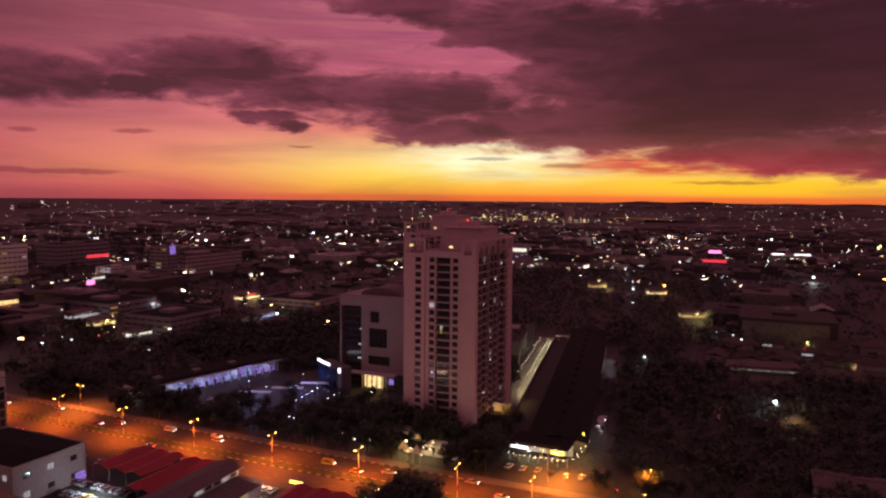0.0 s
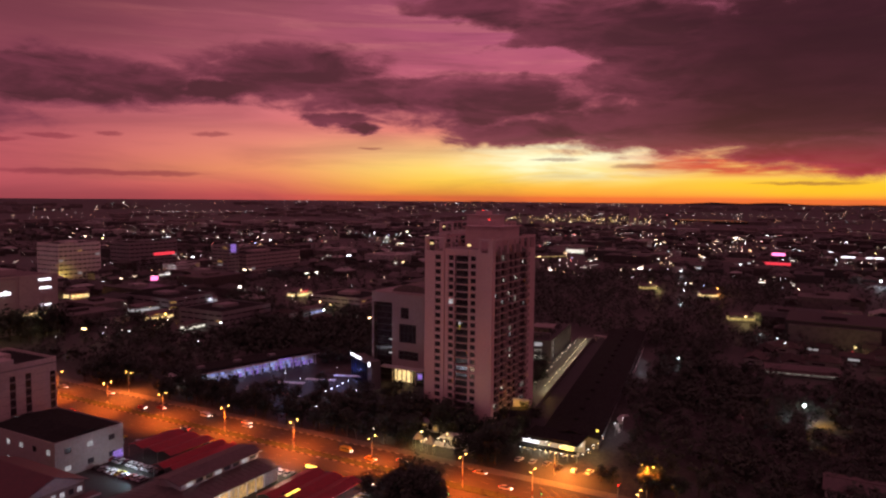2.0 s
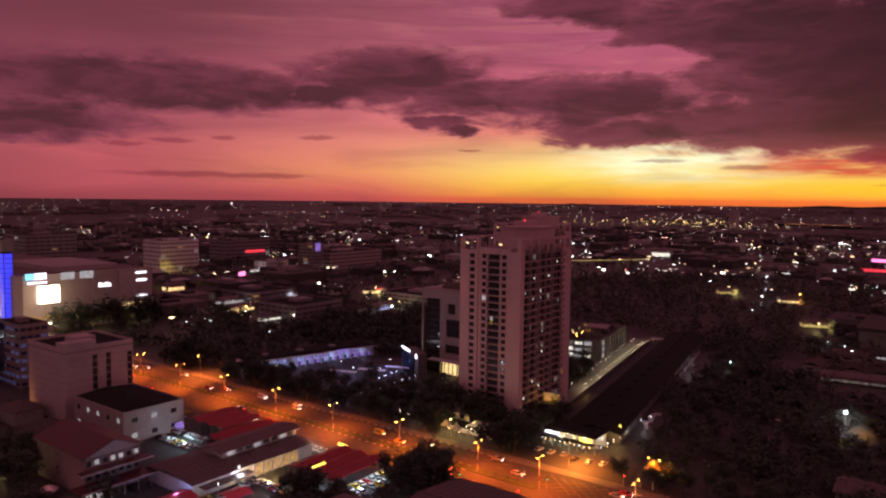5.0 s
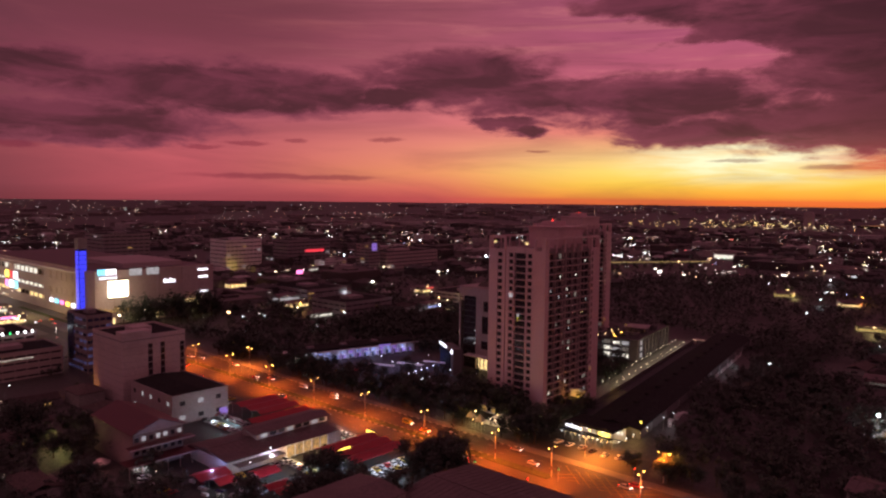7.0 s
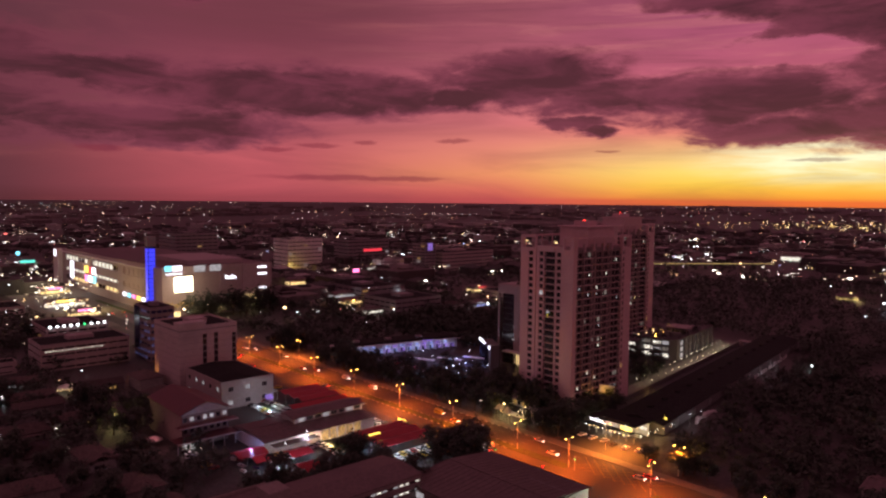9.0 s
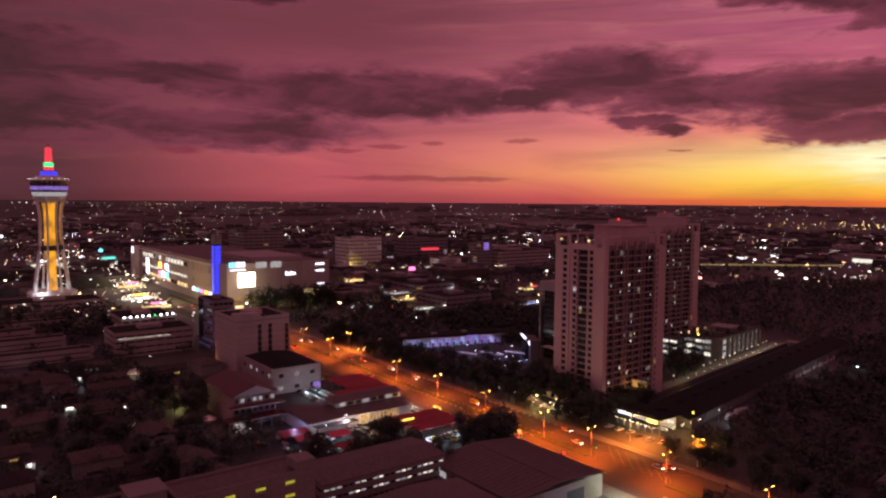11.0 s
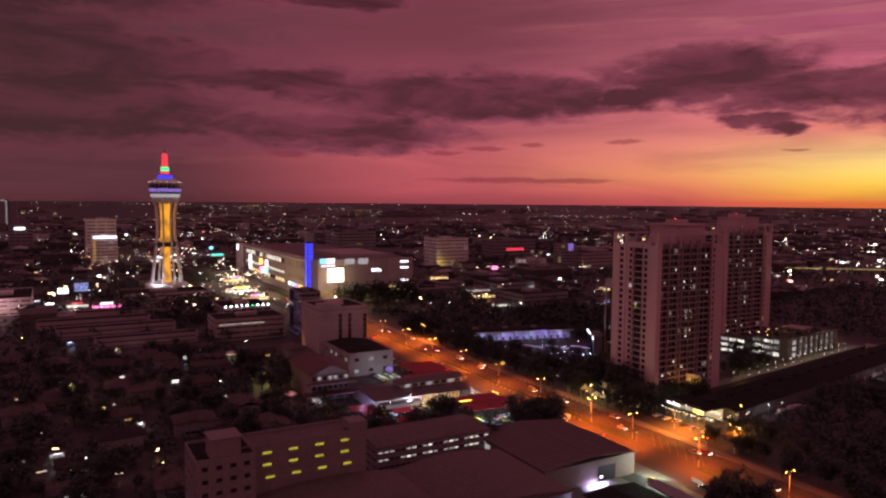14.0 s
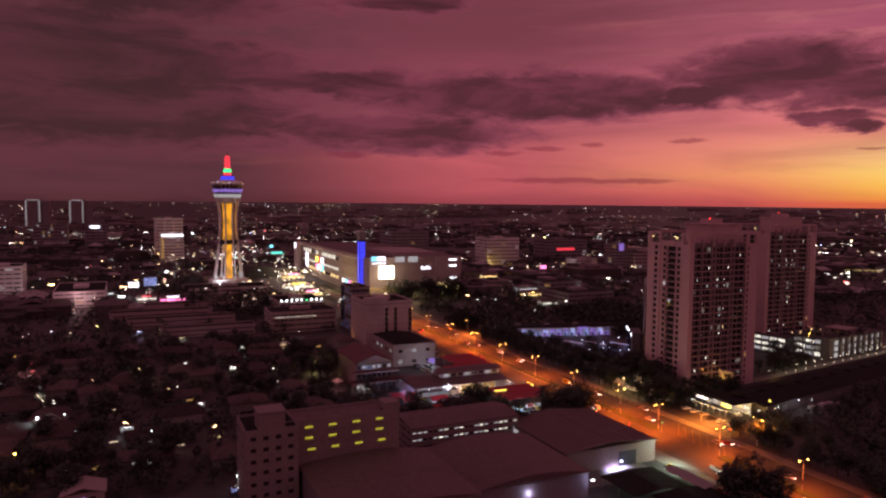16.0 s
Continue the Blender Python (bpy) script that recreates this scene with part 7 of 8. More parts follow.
yard_lamp(-358, 487, "lamp_warm", 1, 1500, WARM)
yard_lamp(-238, 11, "lamp_warm", 0.5, 1800, WARM)
yard_lamp(-189, 23, "lamp_warm", 0.6, 500, WARM)
yard_lamp(-160, -30, "lamp_white", 0.9, 1800, COOL)
lamp_light("lane_glow", -148, -22, 4, 900, (1.0, 0.95, 0.95), 0.4)
lamp_light("lane_glow", -176, -20, 4, 900, (1.0, 0.85, 0.8), 0.4)
lamp_light("lane_glow", -215, -34, 4, 900, (1.0, 0.85, 0.7), 0.4)
setting("road", Shape().slab([(-290, -52), (-120, -24), (-120, -18), (-290, -45)], -0.2, 0.05), "paving", "narrow lane among the houses", "lane")
yard_lamp(-272, -43, "sign_red", 0.7, 800, ROSE)
yard_lamp(-162, -20, "lamp_white", 0.6, 0, COOL)
yard_lamp(-64, 37, "lamp_white", 0.5, 350, COOL)
yard_lamp(-286, 137.5, "amber", 0.8, 1500, AMBER)
yard_lamp(-138.6, 138.6, "lamp_white", 0.38, 0, COOL)
yard_lamp(-145.5, 152, "lamp_white", 0.45, 0, COOL)
yard_lamp(-219, 102, "lamp_warm", 0.4, 2000, WARM)
yard_lamp(-116, -33, "amber", 0.6, 700, AMBER)
yard_lamp(-125, 13, "lamp_white", 0.4, 0, COOL)
yard_lamp(-120, 241, "lamp_warm", 0.8, 1100, WARM)
yard_lamp(-110, 244, "lamp_warm", 0.6, 500, WARM)
lamp_light("tree_light", -29, 244, 8.5, 2600, AMBER, 0.5)
yard_lamp(-57, 432, "lamp_white", 0.8, 900, COOL)
yard_lamp(-56, 292, "lamp_white", 0.4, 200, COOL)
yard_lamp(-55, 300, "lamp_white", 0.35, 0, COOL)
yard_lamp(-1178, 261, "sign_cyan", 6, 0, COOL)
yard_lamp(-1729, 169, "lamp_white", 5, 0, COOL)
yard_lamp(-760, 54, "lamp_white", 3, 9000, COOL)

def lit_porch(x, y, turn, w, front, watts, colour, label):
    """A small sheet-roofed porch with a lit front and a lamp under its roof."""
    t = thing("lit_porch", label, "porch", x, y, 0, "lit porches", turn)
    part("back_wall", Shape().box(-0.2, 0.0, -w, w, 0, 2.9), "house_wall", t)
    part("roof", Shape().gable(-0.4, 2.6, -w - 0.3, w + 0.3, 2.9, 3.5, "y", 0.1, 0.08), "metal_roof", t)
    for k in (-1, 1):
        part("post", Shape().turn([(0.06, 0), (0.06, 2.85)], 6, 2.4, k * (w - 0.2)), "steel", t)
    n = max(1, round(w))
    for k in range(n):
        a = -w + 0.25 + 2 * w * k / n
        part("lit_window", Shape().box(0.02, 0.1, a, a + 2 * w / n - 0.5, 0.9, 2.4), front, t)
    part("lamp_tube", Shape().box(2.62, 2.74, -w * 0.5, w * 0.5, 2.75, 2.87), "lamp_white" if front != "lit_warm" else "lamp_warm", t)
    lamp_light("porch_lamp", x + 3.2 * math.cos(radians(turn)), y + 3.2 * math.sin(radians(turn)), 2.2, watts, colour, 0.3)


for x, y, turn, w, front, watts, colour, label in (
        (-239, 61, -12, 3.2, "lit_white", 160, COOL, "low porch with two cool white windows"), (-260, 36, -5, 1.2, "lit_white", 260, COOL, "narrow porch under a white tube lamp"),
        (-199, 23, -8, 0.9, "lit_warm", 320, WARM, "tall narrow porch glowing cream among trees"), (-171, 36, -10, 1.6, "room_white", 200, COOL, "porch with a pale blue-lit sheet roof"),
        (-339, 40, 0, 1.6, "lit_warm", 500, COOL, "porch with a cream lamp by the lane"), (-296, 75, -14, 2.0, "lit_white", 420, COOL, "porch with white and amber lamps"),
        (-381, 70, -10, 3.0, "lit_white", 700, COOL, "long porch of a dark terrace, lit white"), (-374, 14, 0, 2.2, "room_blue", 500, (0.5, 0.6, 1.0), "porch washed in blue light"),
        (-144, -19, 20, 2.0, "room_white", 420, COOL, "pale sheet-roofed porch by the narrow lane"), (-146, 4, 6, 2.6, "room_white", 240, COOL, "long low porch with a silvery roof"),
        (-64, 37, 20, 2.4, "room_blue", 700, (0.7, 0.8, 1.0), "blue-white lit porch beside the flats")):
    lit_porch(x, y, turn, w, front, watts, colour, label)
t = thing("garden_tent", "small white tent with a row of lamps along its edge", "tent", -291, 101, 0, rz=-20)
part("tent_roof", Shape().hip(-3.4, 3.4, -3.4, 3.4, 2.6, 4.6, 0.2, 0.08), "white", t)
for a in (-3.2, 3.2):
    for b in (-3.2, 3.2):
        part("tent_pole", Shape().turn([(0.05, 0), (0.05, 2.6)], 6, a, b), "steel", t)
for k in range(6):
    part("edge_lamp", Shape().turn([(0.08, 2.2), (0.2, 2.35), (0.08, 2.5)], 8, 3.5, -3.2 + k * 1.28), "lamp_warm", t)
lamp_light("tent_light", -288.5, 99.5, 1.8, 260, (1.0, 0.85, 0.75), 0.3)
lamp_light("tent_light", -285.0, 99.0, 6.5, 90, (1.0, 0.85, 0.8), 0.3)
t = thing("parasol", "pink garden parasol lit from beside it", "parasol", -185, 106, 0)
part("canopy", Shape().turn([(3.4, 2.5), (1.8, 3.4), (0.1, 4.0)], 12), "pale", t)
part("pole", Shape().turn([(0.06, 0), (0.05, 2.6)], 6), "steel", t)
lamp_light("parasol_light", -181, 104, 4.6, 420, (1.0, 0.35, 0.4), 0.3)

garden_lamp = thing("garden_lamp", "short garden post lamp with a warm globe", "post lamp", -121.8, 242.5, 0, "garden lamps")
part("post", Shape().turn([(0.07, 0), (0.05, 3.0)], 6), "dark", garden_lamp)
part("globe", Shape().turn([(0.08, 3.0), (0.24, 3.2), (0.24, 3.36), (0.08, 3.55)], 8), "lamp_cream", garden_lamp)
for x, y in ((-113.9, 244), (-110.6, 243), (-104, 242.5), (-131, 241.5), (-137, 243), (-143, 241), (-150, 243.5), (-158, 241.5), (-98, 243), (-166, 244), (-118, 241), (-126, 246)):
    copy_thing(garden_lamp, pose(x, y, 0))
lamp_light("garden_light", -121.8, 241.2, 2.6, 420, (1.0, 0.7, 0.25), 0.3)
lamp_light("garden_light", -112, 241.8, 2.6, 300, (1.0, 0.7, 0.3), 0.3)
lamp_light("garden_light", -138, 240.6, 2.6, 240, (1.0, 0.75, 0.4), 0.3)
t = thing("garden_wall", "pale low garden wall lit by small lamps before the towers", "wall", -112, 244.8, 0)
for k in range(7):
    part("wall_panel", Shape().box(-11 + k * 3.2, -8 + k * 3.2, 0, 0.2, 0, 1.9), "white", t)
    part("wall_post", Shape().box(-8 + k * 3.2, -7.8 + k * 3.2, -0.05, 0.25, 0, 2.1), "white", t)

# plaza lamps in front of the office
plaza_lamp = thing("plaza_lamp", "slim plaza lamp with a cool white head", "post lamp", -236, 292, 0, "plaza lamps")
part("post", Shape().turn([(0.08, 0), (0.06, 4.2)], 6), "steel", plaza_lamp)
part("lamp_head", Shape().turn([(0.12, 4.2), (0.26, 4.38), (0.12, 4.56)], 8), "lamp_white", plaza_lamp)
for k in range(8):
    copy_thing(plaza_lamp, pose(-190.6 - 0.86 * k, 255 + 5.8 * k, 0))
    copy_thing(plaza_lamp, pose(-178.4 - 0.7 * k, 250.4 + 6.4 * k, 0))
for x, y in ((-220.4, 286), (-218.6, 315), (-207.7, 294), (-180, 252), (-181.5, 251), (-228, 268), (-160, 262), (-152, 285), (-168, 300), (-145, 262), (-138, 252)):
    copy_thing(plaza_lamp, pose(x, y, 0))
for x, y in ((-228, 292), (-205, 286), (-215, 270)):
    lamp_light("plaza_light", x, y, 5.5, 1300, (0.4, 0.5, 1.0), 1.0)
setting("pavement", Shape().box(-244, -150, 262, 318, -0.2, 0.04), "asphalt", "paved plaza and car park before the office", "plaza")
for x0, y0, turn in ((-222, 279, 22), (-212, 292, 22), (-204, 306, 22)):
    t = thing("walkway_canopy", "flat blue-lit canopy over the plaza walkway", "canopy", x0, y0, 0, "walkway canopies", turn)
    part("roof", Shape().box(-8, 8, -1.6, 1.6, 3.4, 3.65), "white", t)
    for k in (-7, 0, 7):
        part("post", Shape().turn([(0.1, 0), (0.1, 3.4)], 8, k, 0), "steel", t)
    lamp_light("walkway_light", x0 - 3, y0 + 3.5, 5.2, 420, (0.4, 0.48, 1.0), 0.5)
lamp_light("garden_light", -104, 300, 3.0, 260, (1.0, 0.6, 0.15), 0.5)
lamp_light("garden_light", -100, 330, 4.0, 400, (1.0, 0.6, 0.15), 0.5)
lamp_light("garden_light", -128, 262, 3.0, 300, (1.0, 0.5, 0.1), 0.5)

# ---- trees ----
def tree(seed, rx, rz, trunk, count=700, clumps=16):
    r = random.Random(seed)
    t = thing("tree", "broad dark-leaved street tree with an uneven crown", "tree", group="trees")
    s, centres = leaf_cloud(r, count, rx, rx * r.uniform(0.8, 1.1), rz, trunk, rx * 0.13, clumps)
    b = Shape().turn([(0.32, 0), (0.24, trunk * 0.5), (0.2, trunk + rz * 0.4)], 8)
    for cx, cy, cz, _ in centres[:7]:
        b.bar((0, 0, trunk * 0.8), (cx * 0.8, cy * 0.8, cz), 0.14, 5, 0.05)
    part("trunk", b, "bark", t)
    part("crown", s, "leaf", t)
    return t


TREES = [tree(1, 4.2, 3.2, 2.6), tree(2, 5.4, 3.6, 3.0, 900, 20), tree(3, 3.2, 2.8, 2.2, 550, 12), tree(4, 4.8, 4.6, 3.4, 900, 20)]
rt = random.Random(8)
tree_spots = []


def plant(x0, x1, y0, y1, count, gap=5.0):
    made = 0
    for _ in range(count * 6):
        x, y = rt.uniform(x0, x1), rt.uniform(y0, y1)
        if (-302 < x < -266 and 228 < y < 266) or (240 < y < 300 and (abs(x + 193.5) < 5 or abs(x + 181) < 5)):
            continue
        if made < count and not opens(x, y) and all(abs(x - a) + abs(y - b) > gap for a, b in tree_spots):
            tree_spots.append((x, y))
            made += 1


plant(-330, -92, 234.5, 238, 34, 4.5)
plant(-330, -250, 237, 256, 16, 4.5)
plant(-246, -150, 237, 252, 20, 4.5)
plant(-150, -86, 236, 262, 26, 4.0)
plant(-240, -140, 252, 262, 8)
plant(-205, -140, 264, 300, 6)
plant(-114, -92, 266, 300, 10, 4.0)
plant(-100, -82, 174, 192, 8, 4.5)
plant(-106, -78, 118, 156, 12, 4.5)
plant(2, 34, 180, 194, 7, 4.5)
plant(-45, 60, 231, 258, 22, 5.0)
plant(-474, -446, 236, 330, 16, 5.0)
plant(-320, -85, -75, 100, 66, 7.0)
plant(-112, -101, 116, 152, 9, 4.5)
plant(-110, -82, 186, 196, 6, 5.0)
plant(-250, -205, 90, 112, 8, 5.0)
plant(-136, -113, 316, 398, 16, 5.0)
plant(-230, -190, 98, 118, 6)
plant(-110, -60, -40, 40, 12, 7)
tree_spots = [(x, y) for x, y in tree_spots if not (-45 < x < -36 and 231 < y < 250) and not (-114 < x < -95 and 264 < y < 300) and not (-122 < x < -108.5 and 230 < y < 239)]
for k, (x, y) in enumerate(tree_spots):
    m = pose(x, y, 0, 0, 0, rt.uniform(0, 360)) @ Matrix.Scale(rt.uniform(0.75, 1.25), 4)
    if k < len(TREES):
        TREES[k].matrix_basis = m
    else:
        c = copy_thing(TREES[k % len(TREES)], m)
        c.matrix_basis = m


for x, y, k in ((9, 190, 1.4), (17, 194, 1.2), (-28.8, 238.6, 0.85), (-47, 242, 0.55), (-43, 241, 0.6), (-112, 151, 1.3), (-105, 159, 0.9), (-98, 199, 1.2), (-92, 194, 1.0),
                (-136, 261, 1.5), (-119, 262, 1.3), (-110, 261, 1.2), (-102, 262, 0.85), (-94, 268, 0.8), (-101, 277, 0.85), (-92, 277.5, 0.8), (-106, 280, 0.95), (-142, 262, 1.3), (-225, 101, 0.9), (-241, 10, 0.8),
                (-467, 244, 1.8), (-464, 254, 2.0), (-468, 265, 1.7), (-463, 275, 2.1), (-467, 288, 1.8), (-465, 300, 2.0), (-468, 312, 1.9)):
    copy_thing(TREES[1], pose(x, y, 0, 0, 0, x * 37)).matrix_basis = pose(x, y, 0, 0, 0, x * 37) @ Matrix.Scale(k, 4)


def woods():
    """Thickets and garden trees past counting."""
    r = random.Random(17)
    s = Shape()
    areas = [(-88, -45, 290, 530, 420, 3.2), (-50, 170, 256, 440, 1500, 3.6), (-430, -275, 245, 420, 330, 4.5), (-330, -200, 335, 470, 220, 4.5), (-330, -70, -80, 120, 760, 3.6), (-620, -330, -90, 150, 520, 4.4),
             (-60, 240, 430, 660, 160, 4.0), (-470, -300, 60, 160, 60, 4.0), (-700, -560, 20, 70, 70, 6.0), (-330, -20, 490, 960, 1700, 5.0), (-20, 160, 560, 900, 200, 5.0), (-470, -210, 330, 500, 500, 5.0), (-900, -400, 340, 900, 700, 5.5), (-1600, -500, -300, 80, 600, 6.0), (-500, -440, 55, 118, 40, 9.0)]
    # dark tree belts through the town, thinning with distance
    for _ in range(4200):
        a, q = radians(r.uniform(-16, 116)), 420 + 1500 * r.random() ** 1.1
        x, y = -100 - q * math.sin(a), 50 + q * math.cos(a)
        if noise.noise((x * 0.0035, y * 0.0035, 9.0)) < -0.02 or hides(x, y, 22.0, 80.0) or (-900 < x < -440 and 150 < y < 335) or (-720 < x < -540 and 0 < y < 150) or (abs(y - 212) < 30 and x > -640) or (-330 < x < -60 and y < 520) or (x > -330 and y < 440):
            continue
        k = (3.6 + q * 0.002) * r.uniform(0.7, 1.3)
        c, cen = leaf_cloud(r, 22, k, k, k * 0.8, 0.3 * k, k * 0.34, 5)
        i, z = len(s.v), rise(x, y)
        s.v += [(a + x, b + y, h + z) for a, b, h in c.v]
        s.f += [tuple(j + i for j in f) for f in c.f]
    for x0, x1, y0, y1, count, size in areas:
        for _ in range(count):
            x, y = r.uniform(x0, x1), r.uniform(y0, y1)
            if -80 < x < 30 and 30 < y < 110 or (-215 < x < lane_x(y, 46 if 385 < y < 482 or y < 330 else 37) and 240 < y < 512) or (-700 < x < -620 and 85 < y < 145) or (-250 < x < -170 and 105 < y < 180):
                continue
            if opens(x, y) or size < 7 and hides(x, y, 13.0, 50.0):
                continue
            k = size * r.uniform(0.6, 1.3)
            c, cen = leaf_cloud(r, 54 if y < 480 and x > -450 else 26, k, k, k * 0.7, 0.3 * k, k * 0.26, 6)
            i = len(s.v)
            s.v += [(a + x, b + y, z) for a, b, z in c.v]
            s.f += [tuple(j + i for j in f) for f in c.f]
    tagged(part("thicket", s, "leaf"), "dark thickets and garden trees between the houses", "vegetation", kind="stuff")


woods()

# ---- cars ----
def car(paint, on):
    t = thing("car", "parked car" if not on else "car", "car")
    s = Shape()
    prof = [(-2.15, 0.35), (2.1, 0.35), (2.2, 0.62), (2.0, 0.84), (1.05, 0.94), (-1.7, 0.98), (-2.2, 0.86)]
    for sy in (-0.86, 0.86):
        s.face(*[(x, sy, z) for x, z in (prof if sy < 0 else reversed(prof))])
    for (x0, z0), (x1, z1) in zip(prof, prof[1:] + prof[:1]):
        s.face((x0, -0.86, z0), (x0, 0.86, z0), (x1, 0.86, z1), (x1, -0.86, z1))
    part("body", s, paint, t)
    g = Shape()
    low, high = [(-1.75, -0.8), (1.1, -0.8), (1.1, 0.8), (-1.75, 0.8)], [(-1.3, -0.62), (0.35, -0.62), (0.35, 0.62), (-1.3, 0.62)]
    for k in range(4):
        a, b = k, (k + 1) % 4
        g.face((*low[a], 0.95), (*low[b], 0.95), (*high[b], 1.42), (*high[a], 1.42))
    part("glazing", g, "glass", t)
    part("roof", Shape().box(-1.32, 0.37, -0.64, 0.64, 1.42, 1.47), paint, t)
    for x in (-1.35, 1.35):
        for y in (-0.8, 0.8):
            part("wheel", WHEEL, "dark", t).location = (x, y, 0.32)
    for y in (-0.6, 0.6):
        part("headlight", Shape().box(2.1, 2.3, y - 0.15, y + 0.15, 0.58, 0.78), "head" if on else "steel", t)
        part("tail_light", Shape().box(-2.3, -2.18, y - 0.2, y + 0.2, 0.62, 0.86), "tail" if on else "red_roof", t)
    return t


WHEEL = Shape()
for k in range(10):
    a, b = 2 * math.pi * k / 10, 2 * math.pi * (k + 1) / 10
    p = [(0.32 * math.cos(a), 0.32 * math.sin(a)), (0.32 * math.cos(b), 0.32 * math.sin(b))]
    WHEEL.face((p[0][0], -0.1, p[0][1]), (p[1][0], -0.1, p[1][1]), (p[1][0], 0.1, p[1][1]), (p[0][0], 0.1, p[0][1]))
    for y in (-0.1, 0.1):
        WHEEL.face((0, y, 0), (p[0][0], y, p[0][1]), (p[1][0], y, p[1][1]))
WHEEL = WHEEL.mesh("wheel")
M["paint_white"] = material("white_car_paint", (0.7, 0.7, 0.7, 1), 0.25, 0.0, vary=0.03, bump=0)
M["paint_silver"] = material("silver_car_paint", (0.42, 0.43, 0.45, 1), 0.3, 0.5, vary=0.03, bump=0)
M["paint_black"] = material("black_car_paint", (0.02, 0.02, 0.022, 1), 0.25, 0.0, vary=0.03, bump=0)
M["paint_red"] = material("red_car_paint", (0.35, 0.02, 0.02, 1), 0.3, 0.0, vary=0.03, bump=0)
M["paint_yellow"] = material("yellow_car_paint", (0.6, 0.4, 0.03, 1), 0.3, 0.0, vary=0.03, bump=0)
PAINTS = {"white": 5, "silver": 3, "black": 2, "red": 2, "yellow": 1}
DRIVEN = {p: tagged(car("paint_" + p, True), f"{p} saloon car on the road with its lamps lit", group="cars on the road") for p in PAINTS}
PARKED = {p: tagged(car("paint_" + p, False), f"{p} saloon car standing in a car park", group="parked cars") for p in PAINTS}
used = set()
rc = random.Random(3)
bag = [p for p, n in PAINTS.items() for _ in range(n)]


def place_car(stock, x, y, turn, z=0.06):
    p = rc.choice(bag)
    ob = stock[p]
    m = pose(x, y, z, 0, 0, turn)
    if (id(stock), p) in used:
        copy_thing(ob, m)
    else:
        used.add((id(stock), p))
        ob.matrix_basis = m


for lane, turn in ((198.6, 180), (202.6, 180), (206.8, 180), (218.6, 0), (222.6, 0), (226.4, 0)):
    x = -540 + rc.uniform(0, 40)
    while x < 110:
        place_car(DRIVEN, x, lane + rc.uniform(-0.4, 0.4), turn)
        x += rc.uniform(50, 130)
for k in range(11):
    place_car(PARKED, -111.6, 163 + k * 2.75, 180 + rc.uniform(-3, 3))
    if k % 4 != 2:
        place_car(PARKED, -106.4 + rc.uniform(-0.4, 0.4), 158 + k * 2.8, rc.choice((0, 180)))
    place_car(PARKED, -212 + k * 2.6, 169.5 + rc.uniform(-0.4, 0.4), 90 + rc.uniform(-3, 3))
for k in range(8):
    place_car(PARKED, -166 + k * 2.9, 191.5, 90 + rc.uniform(-4, 4))
    place_car(PARKED, -256 + k * 5.2, 181 + (k % 2) * 5.5, 90 + rc.uniform(-4, 4))
    place_car(PARKED, -144 + rc.uniform(0, 8), 137 + k * 2.9, rc.choice((0, 180)))
    place_car(PARKED, -168 + k * 3.2, 112 + rc.uniform(-1, 1), 90)
for k in range(9):
    place_car(PARKED, -209 + k * 2.9, 161.5 + rc.uniform(-0.5, 0.5), 90)
    place_car(PARKED, -140 + k * 2.7, 156.5 + rc.uniform(-0.5, 0.5), 90)
for k in range(6):
    place_car(PARKED, -80 + k * 5.4, 246.5 + rc.uniform(-1, 1), 90 + rc.uniform(-10, 10))
    place_car(PARKED, -24 + k * 6, 187 + rc.uniform(-1, 1), rc.choice((0, 180)))
for k in range(6):
    place_car(PARKED, -240 + (k % 6) * 8, 268 + (k // 6) * 14, 90)
for p, ob in DRIVEN.items():
    if (id(DRIVEN), p) not in used:
        ob.matrix_basis = pose(-300, 222.6, 0.06)
for p, ob in PARKED.items():
    if (id(PARKED), p) not in used:
        ob.matrix_basis = pose(-240 + len(p) * 4, 275, 0.06, 0, 0, 90)


# ---- road furniture: striped kerb, lane marks, hatching, signals ----
kerb_w, kerb_b = Shape().box(-0.98, 0.98, -0.15, 0.15, 0, 0.24).mesh("kerb_stone"), Shape().box(-0.98, 0.98, -0.15, 0.15, 0, 0.24).mesh("kerb_stone")
kerb_w.materials.append(M["kerb_white"])
kerb_b.materials.append(M["kerb_black"])
kerb = tagged(new("kerb"), "black and white striped kerb along the far pavement", "kerb", kind="structure")
for k in range(150):
    x = -330 + 2 * k
    if x < -86 or x > -40:
        ob = part("kerb_stone", kerb_w if k % 2 else kerb_b, "kerb_white", kerb)
        ob.location = (x, 229.1, 0.02)
med = tagged(new("kerb"), "black and white striped kerb round the median", "kerb", kind="structure")
for k in range(120):
    x = -330 + 2.0 * k
    if x < -64:
        for y in (210.85, 215.35):
            ob = part("kerb_stone", kerb_w if k % 2 else kerb_b, "kerb_white", med)
            ob.location = (x, y, 0.03)
dash = Shape().box(-1.5, 1.5, -0.08, 0.08, 0.0, 0.008).mesh("lane_mark")
dash.materials.append(M["line"])
marks = tagged(new("lane_marks"), "broken white lane lines on the asphalt", "road marking", kind="structure")
for lane in (200.6, 204.8, 220.6, 224.6):
    for k in range(36):
        ob = part("lane_mark", dash, "line", marks)
        ob.location = (-330 + k * 8, lane, 0.042)
hatch = tagged(new("yellow_box"), "yellow hatched box across the junction", "road marking", kind="structure")
for k in range(7):
    for s in (-1, 1):
        ob = part("hatch_line", Shape().box(-9, 9, -0.12, 0.12, 0.0, 0.008), "yellow_line", hatch)
        ob.matrix_basis = pose(-45 + (k - 3) * 4.2, 221, 0.043 + (0.004 if s > 0 else 0), 0, 0, s * 42)


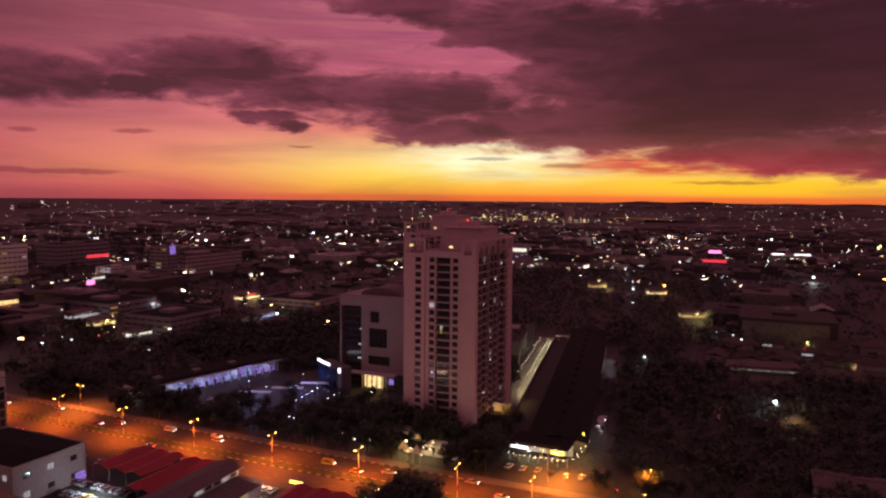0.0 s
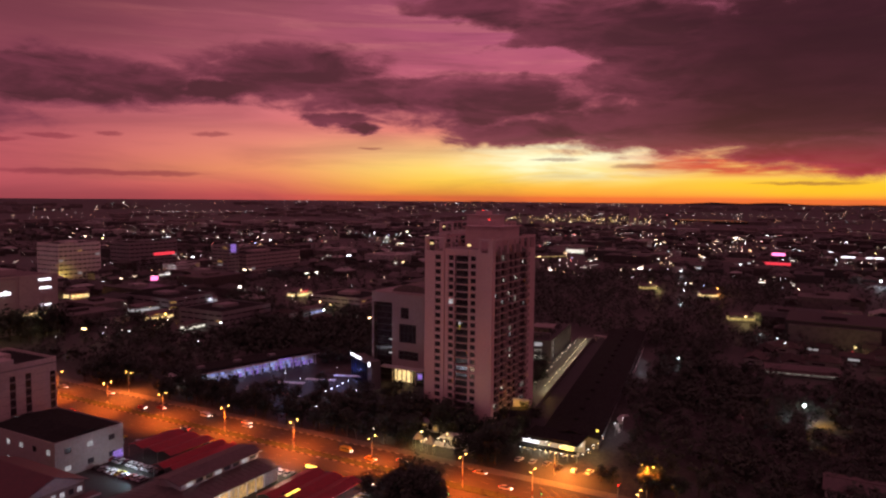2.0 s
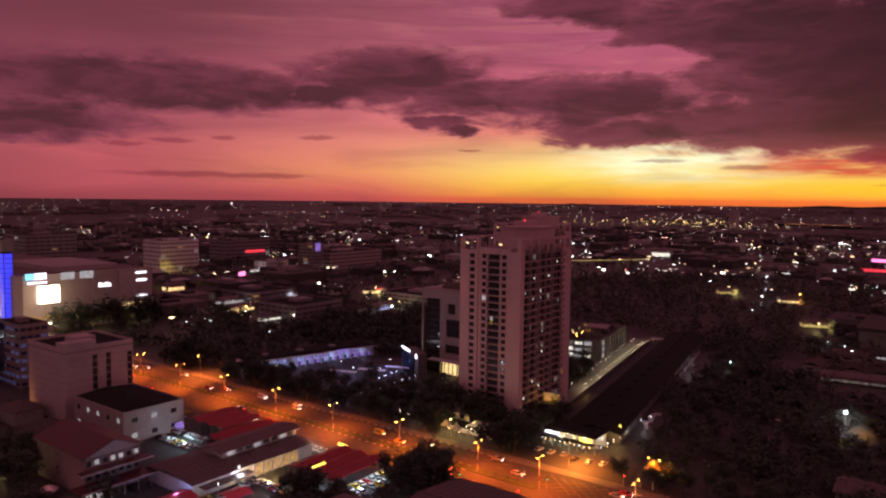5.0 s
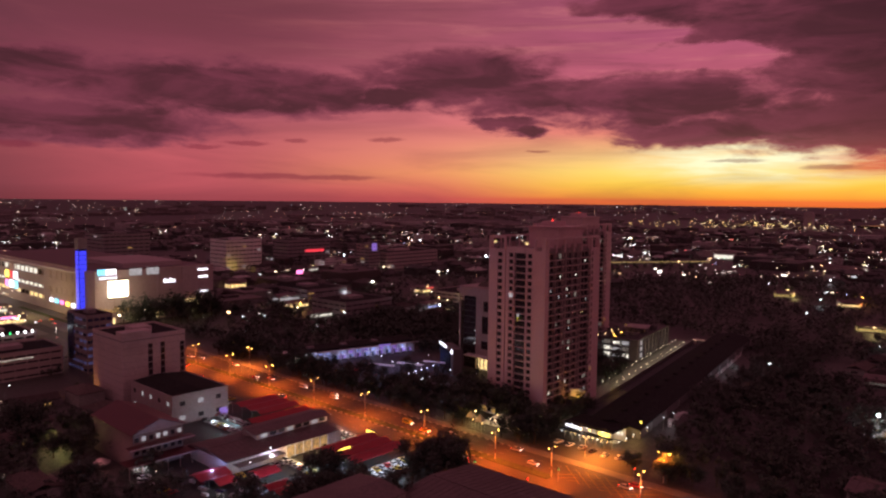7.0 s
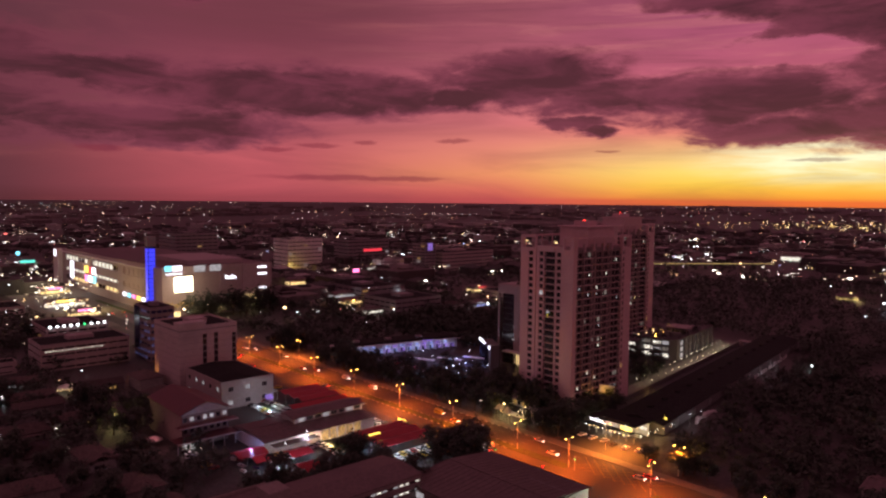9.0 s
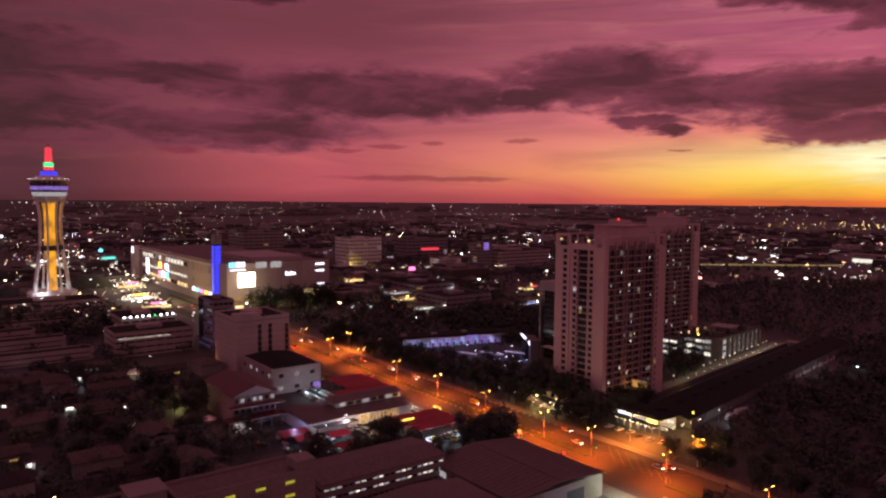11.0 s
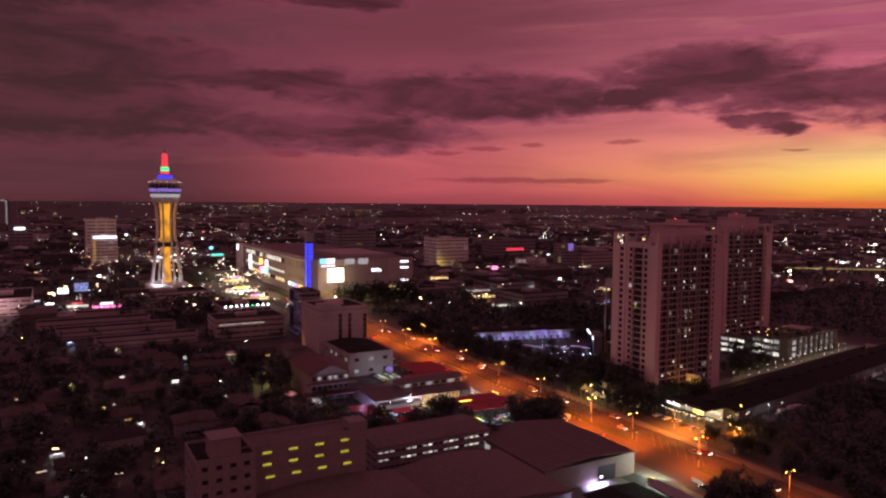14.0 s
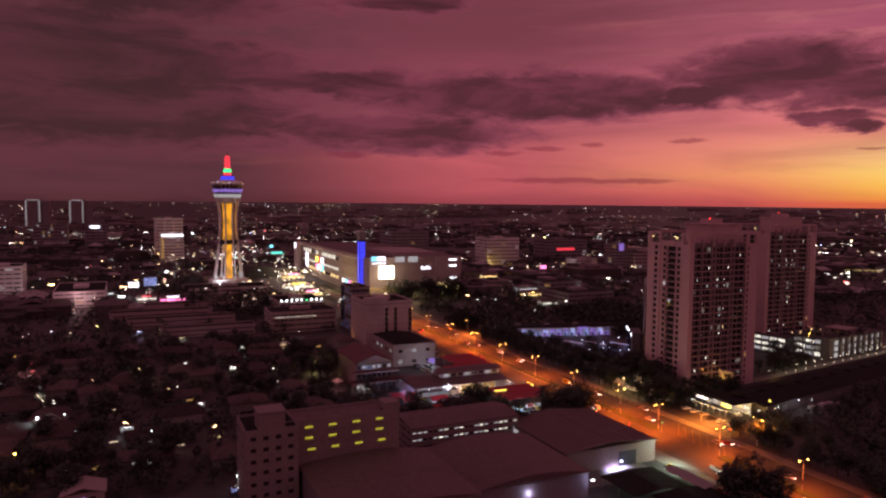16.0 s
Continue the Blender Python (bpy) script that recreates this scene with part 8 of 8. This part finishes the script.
for k, (rad, high) in enumerate(((0.9, 0.8), (1.3, 1.0))):
    cloud, _ = leaf_cloud(random.Random(40 + k), 90, rad, rad * 0.8, high * 0.6, 0.0, 0.24, 6)
    shrub = tagged(part("shrub", cloud, "leaf"), "low dark shrub planted in the road's median", "shrub", "median shrubs")
    for j in range(26):
        x = -322 + j * 9.9 + k * 4.6 + (j * 7 % 5) * 0.5
        m = pose(x, 212.2 + (j * 3 % 4) * 0.5, 0.2, 0, 0, j * 53)
        if j:
            copy_thing(shrub, m)
        else:
            shrub.matrix_basis = m


def van(paint, label, x, y, turn):
    """A boxy minibus with glazed sides, wheels and lit lamps."""
    t = thing("minibus", label, "minibus", x, y, 0.06, "minibuses", turn)
    s = Shape()
    prof = [(-2.5, 0.4), (2.45, 0.4), (2.55, 0.95), (2.2, 1.15), (1.6, 2.05), (-2.35, 2.1), (-2.5, 1.9)]
    for sy in (-0.92, 0.92):
        s.face(*[(a, sy, z) for a, z in (prof if sy < 0 else reversed(prof))])
    for (a, z0), (b, z1) in zip(prof, prof[1:] + prof[:1]):
        s.face((a, -0.92, z0), (a, 0.92, z0), (b, 0.92, z1), (b, -0.92, z1))
    part("body", s, paint, t)
    for sy in (-1, 1):
        for k in range(4):
            part("side_window", Shape().box(-2.2 + k * 0.98, -1.32 + k * 0.98, min(sy * 0.925, sy * 0.95), max(sy * 0.925, sy * 0.95), 1.2, 1.85), "glass", t)
    for a in (-1.6, 1.6):
        for b in (-0.85, 0.85):
            part("wheel", WHEEL, "dark", t).location = (a, b, 0.32)
    for b in (-0.66, 0.66):
        part("headlight", Shape().box(2.5, 2.62, b - 0.16, b + 0.16, 0.62, 0.86), "head", t)
        part("tail_light", Shape().box(-2.6, -2.5, b - 0.14, b + 0.14, 0.7, 1.1), "tail", t)


van("paint_yellow", "yellow minibus on the road with its lamps lit", -142, 220.7, 0)
van("paint_white", "white minibus waiting near the junction", -97, 206.5, 180)
van("paint_white", "white minibus driving along the far carriageway", -223, 224.5, 0)


def signal(x, y, turn, mat):
    t = thing("traffic_signal", "traffic signal on a grey post at the junction", "traffic signal", x, y, 0.1, "traffic signals", turn)
    part("post", Shape().turn([(0.1, 0), (0.08, 5.2)], 8), "steel", t)
    b = part("signal_box", Shape().box(-0.2, 0.2, -0.2, 0.2, 4.0, 5.3), "dark", t)
    part("lamp", Shape().turn([(0.3, -0.05), (0.3, 0.05)], 10), mat, b).matrix_basis = pose(0.24, 0, 4.3 if mat == "sign_green" else 5.0, 0, 90, 0)


signal(-84, 197, 0, "sign_green")
signal(-60, 196, 0, "tail")
signal(-38, 230, 0, "tail")
signal(-58, 212, 0, "sign_green")
